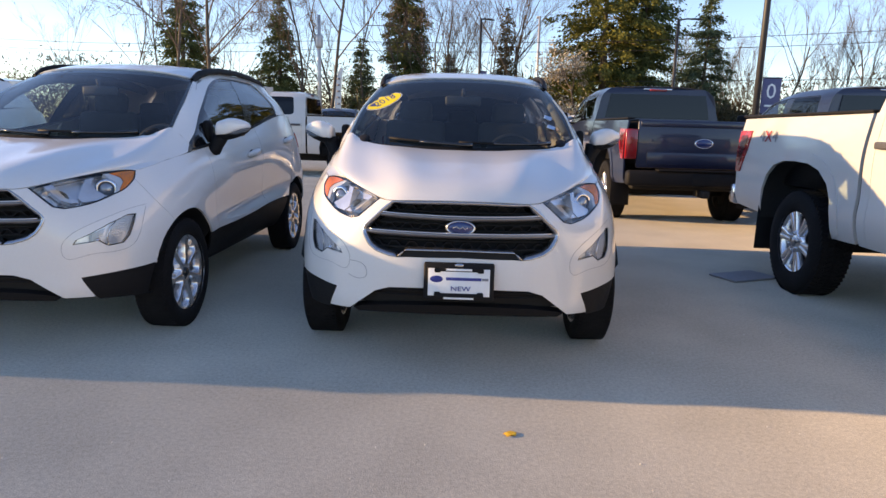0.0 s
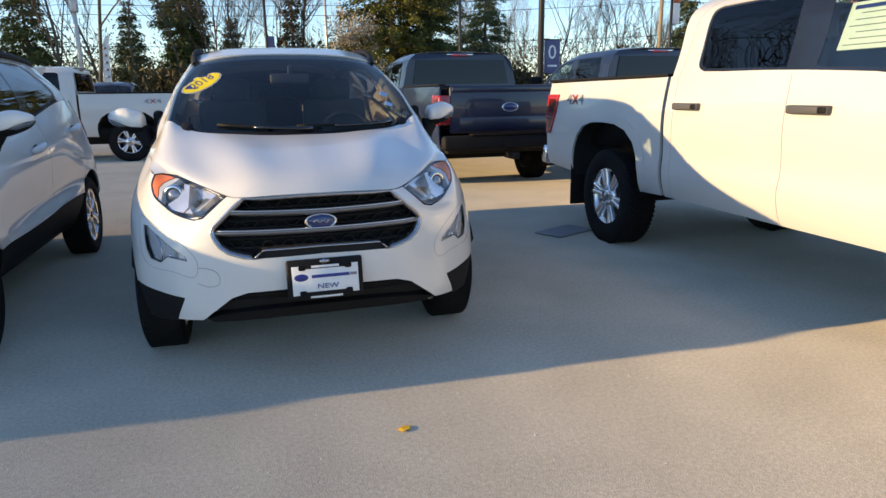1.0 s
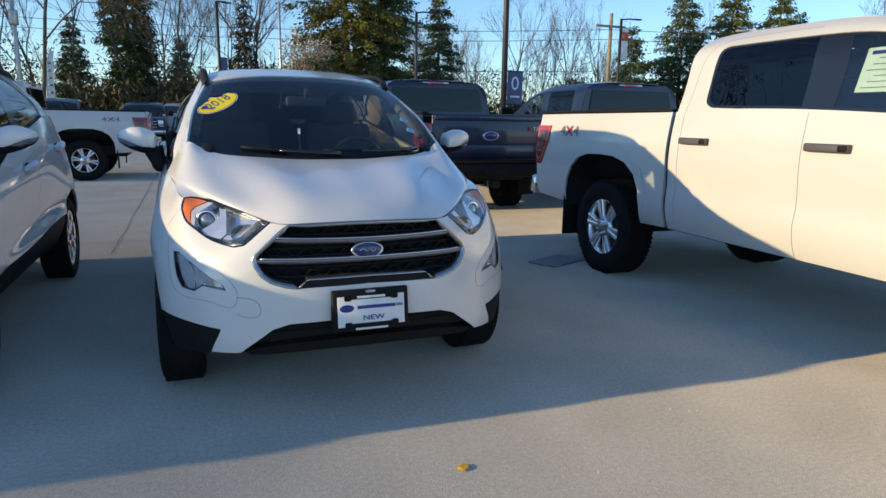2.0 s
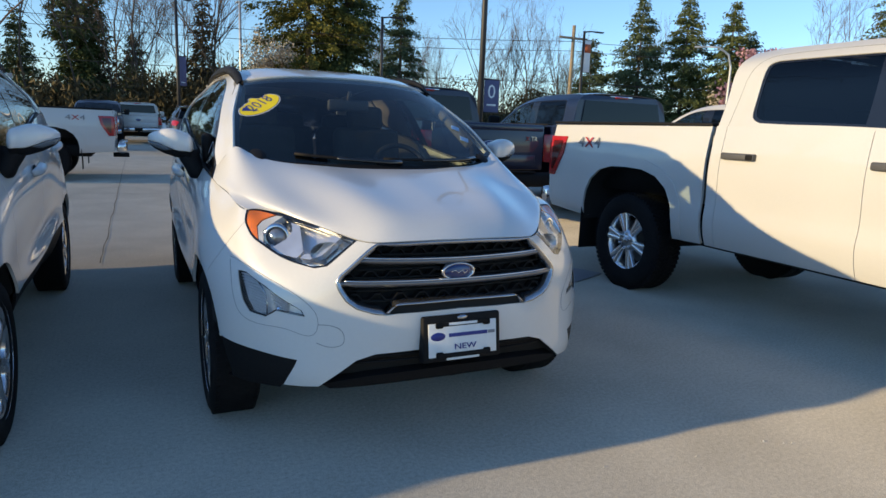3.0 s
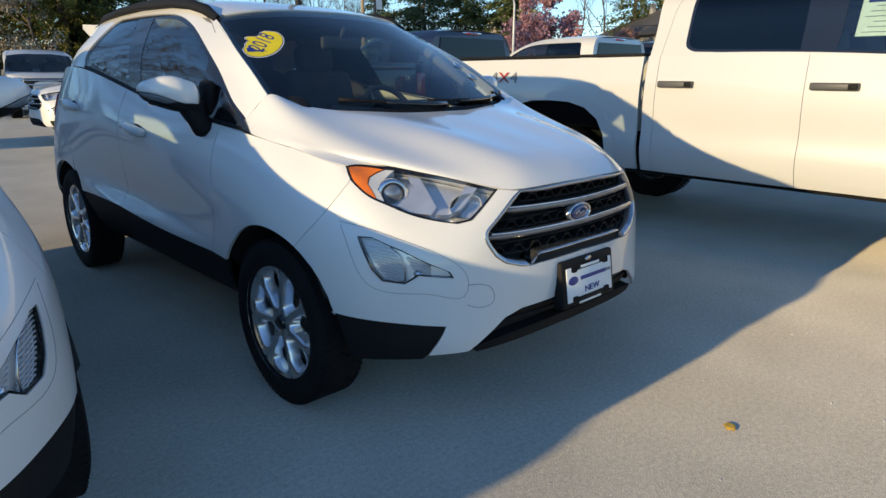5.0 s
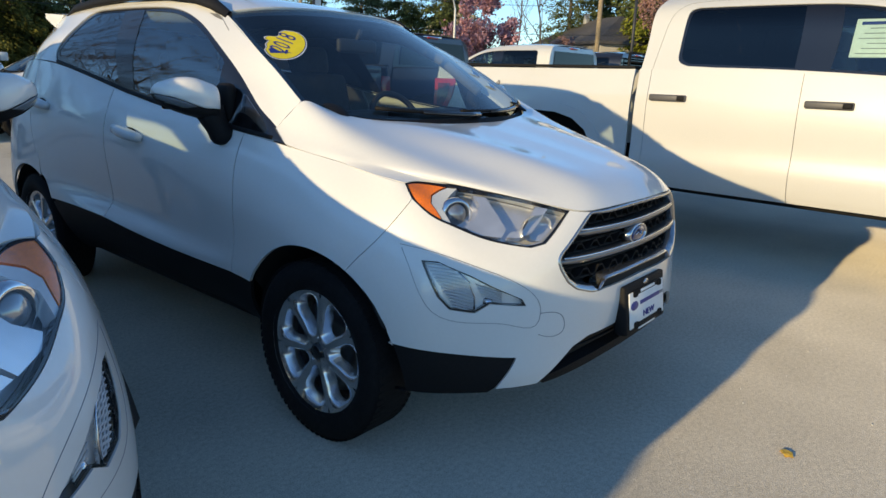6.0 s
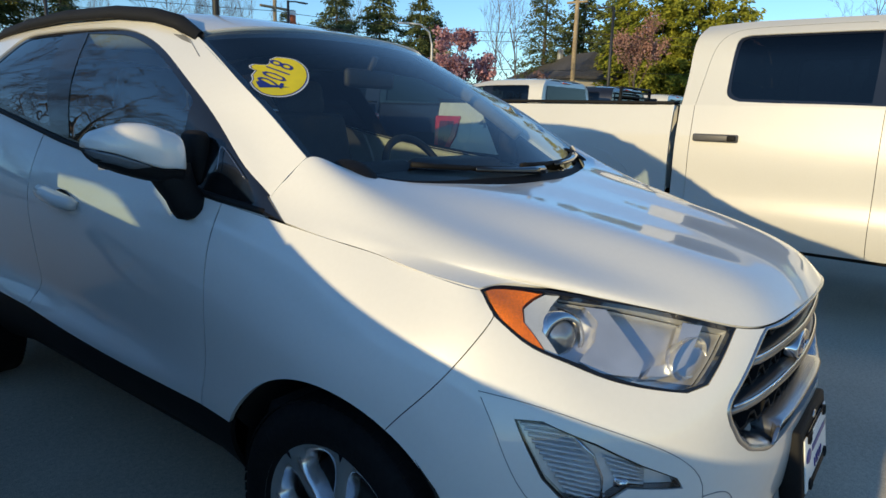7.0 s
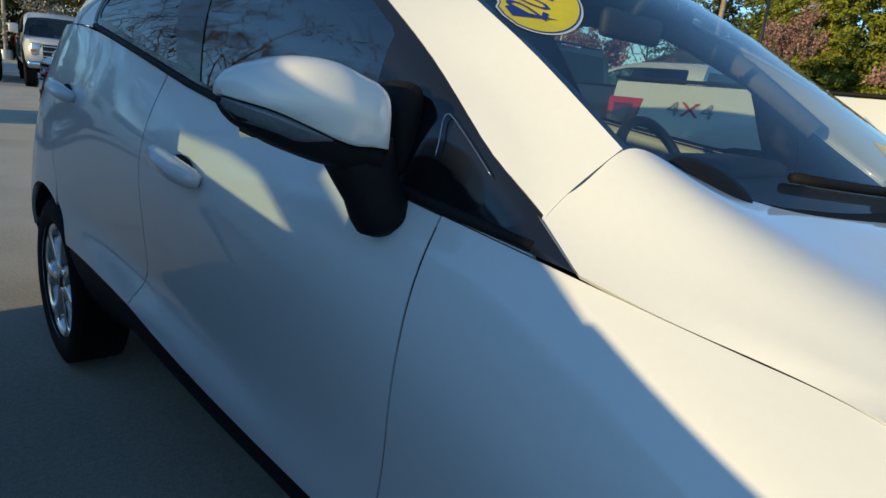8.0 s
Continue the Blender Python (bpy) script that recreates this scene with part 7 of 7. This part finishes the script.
P1 = pole(7.3, 13.6, 9.0, .075, POLE, "tall black lamp post with a small dark banner", .9, 0)
banner(P1, 1.75, 2.62, .46, CLOTH, "0", 1)
pole(11.5, 33.4, 7.2, .09, POLE, "black lamp post with a flat head", .7, 0)
P2 = pole(1.1, 37.3, 7.6, .09, POLE, "black lamp post with a violet banner", .5, 40)
banner(P2, 3.0, 4.6, .5, CLOTH, None, 1)
P3 = pole(23.8, 31.5, 7.4, .09, POLE, "black lamp post with a pale flag", .9, 0)
banner(P3, 5.0, 6.9, .45, PAPER, None, 1)
part("flag_band", box(.33, -.012, 6.4, .43, .006, .5), ORANGE, P3)
pole(5.1, 42.0, 8.6, .09, GALV, "pale metal lamp post", .5, 90)
U1 = pole(25.1, 34.4, 8.2, .13, WOODP, "wooden utility pole with a crossarm", 0, 0, False, "utility_pole")
part("crossarm", box(0, 0, 7.4, 2.2, .12, .14, .02), WOODP, U1)
U2 = pole(42.4, 22.5, 12.0, .17, WOODP, "tall wooden utility pole", 0, 0, False, "utility_pole")
part("crossarm", box(0, 0, 9.3, .2, 1.6, .14, .02), WOODP, U2)
U3 = pole(-10.5, 46.3, 9.0, .14, GALV, "grey utility pole with a transformer", 0, 0, False, "utility_pole")
part("transformer", lathe([(0, 7.6), (.25, 7.6), (.28, 7.5), (.28, 6.8), (.25, 6.7), (0, 6.7)], 20, "z"), GALV, U3)
pole(34.4, 16.1, 7.4, .09, POLE, "black lamp post near a house", .5, 90)
SL = thing("street_lamp", "pale curved street lamp over the road", "street lamp", m=pose(29.0, 24.9, 0))
part("shaft", tube([(0, 0, 0), (0, 0, 3), (0, 0, 5.2), (-.12, .12, 5.9), (-.5, .5, 6.3), (-1.0, 1.0, 6.35)], .06, 10, taper=[.09, .08, .065, .06, .05, .045]), GALV, SL)
part("lamp_head", box(0, 0, 0, .6, .2, .1, .04, m=pose(-1.2, 1.2, 6.33, 0, 0, 135)), GALV, SL)
FL = thing("feather_flag", "curved white feather flag with grey print", "flag", m=pose(-6.6, 31.8, 0))
part("flag_pole", tube([(0, 0, 0), (0, 0, 2.5), (.08, 0, 3.6), (.30, 0, 4.1), (.45, 0, 4.05)], .02, 6), GALV, FL)
fv = [(0, 0, 1.6), (.30, .03, 1.7), (.32, .05, 2.4), (.34, .0, 3.1), (.38, -.03, 3.7), (.44, 0, 4.05), (.30, 0, 4.1), (.08, 0, 3.6), (0, 0, 2.5)]
part("flag_cloth", join((fv, [tuple(range(9))]), ([(x, y + .006, z) for x, y, z in fv], [tuple(reversed(range(9)))])), PAPER, FL, smooth=False)
for k in range(6):
    part("print_bar", box(.19, -.03, 1.95 + .32 * k, .16, .01, .10), INKGREY, FL)
wires = []
for z, sag in ((4.6, .25), (6.6, .4), (7.2, .4)):
    for (x0, y0), (x1, y1) in (((-40, 49), (-10.5, 46.3)), ((-10.5, 46.3), (25.1, 34.4)), ((25.1, 34.4), (42.4, 22.5)), ((42.4, 22.5), (60, -10))):
        wires.append(tube([(x0 + (x1 - x0) * s, y0 + (y1 - y0) * s, z - sag * 4 * s * (1 - s)) for s in np.linspace(0, 1, 12)], .018, 4))
for w in wires:
    tagged(part("power_line", w, POLE, None), "thin black power line between the poles", "cable", "power lines")

ROOFM = material("grey_shingles", (0.085, 0.08, 0.078), 0.85, grain=0.25, grain_scale=6, stain=0.15, stain_scale=0.4, bump=0.5, bump_scale=6)
SIDING = material("pale_siding", (0.45, 0.42, 0.37), 0.7, grain=0.06, stain=0.1)
HS = thing("house", "low house with a hipped grey shingle roof", "house", m=pose(51.5, 26.5, 0, 0, 0, 60))
part("wall", box(0, 0, 2.2, 11, 8, 4.4, .02), SIDING, HS)
rv = [(-6, -4.6, 4.4), (6, -4.6, 4.4), (6, 4.6, 4.4), (-6, 4.6, 4.4), (-2, 0, 6.7), (2, 0, 6.7)]
part("roof", (rv + [(x, y, z - .2) for x, y, z in rv[:4]], [(0, 1, 5, 4), (1, 2, 5), (2, 3, 4, 5), (3, 0, 4), (6, 7, 1, 0), (7, 8, 2, 1), (8, 9, 3, 2), (9, 6, 0, 3), (9, 8, 7, 6)]), ROOFM, HS, smooth=False)
part("gutter", box(0, -4.65, 4.32, 12, .12, .14, .02), PAPER, HS)
part("chimney", box(2.4, .6, 6.6, .4, .4, 1.1, .02), GALV, HS)
for x in (-3, 0, 3):
    w = part("window", box(x, -4.02, 2.4, 1.4, .08, 1.2, .02), PAPER, HS)
    part("pane", box(x, -4.07, 2.4, 1.2, .02, 1.0), GLOSSB, w)
# bollard by the far row
BB = thing("bollard", "short pale concrete bollard", "bollard", m=pose(.0, 31.5, 0))
part("post", lathe([(0, 1.0), (.16, 1.0), (.19, .96), (.19, 0)], 20, "z"), PAPER, BB)
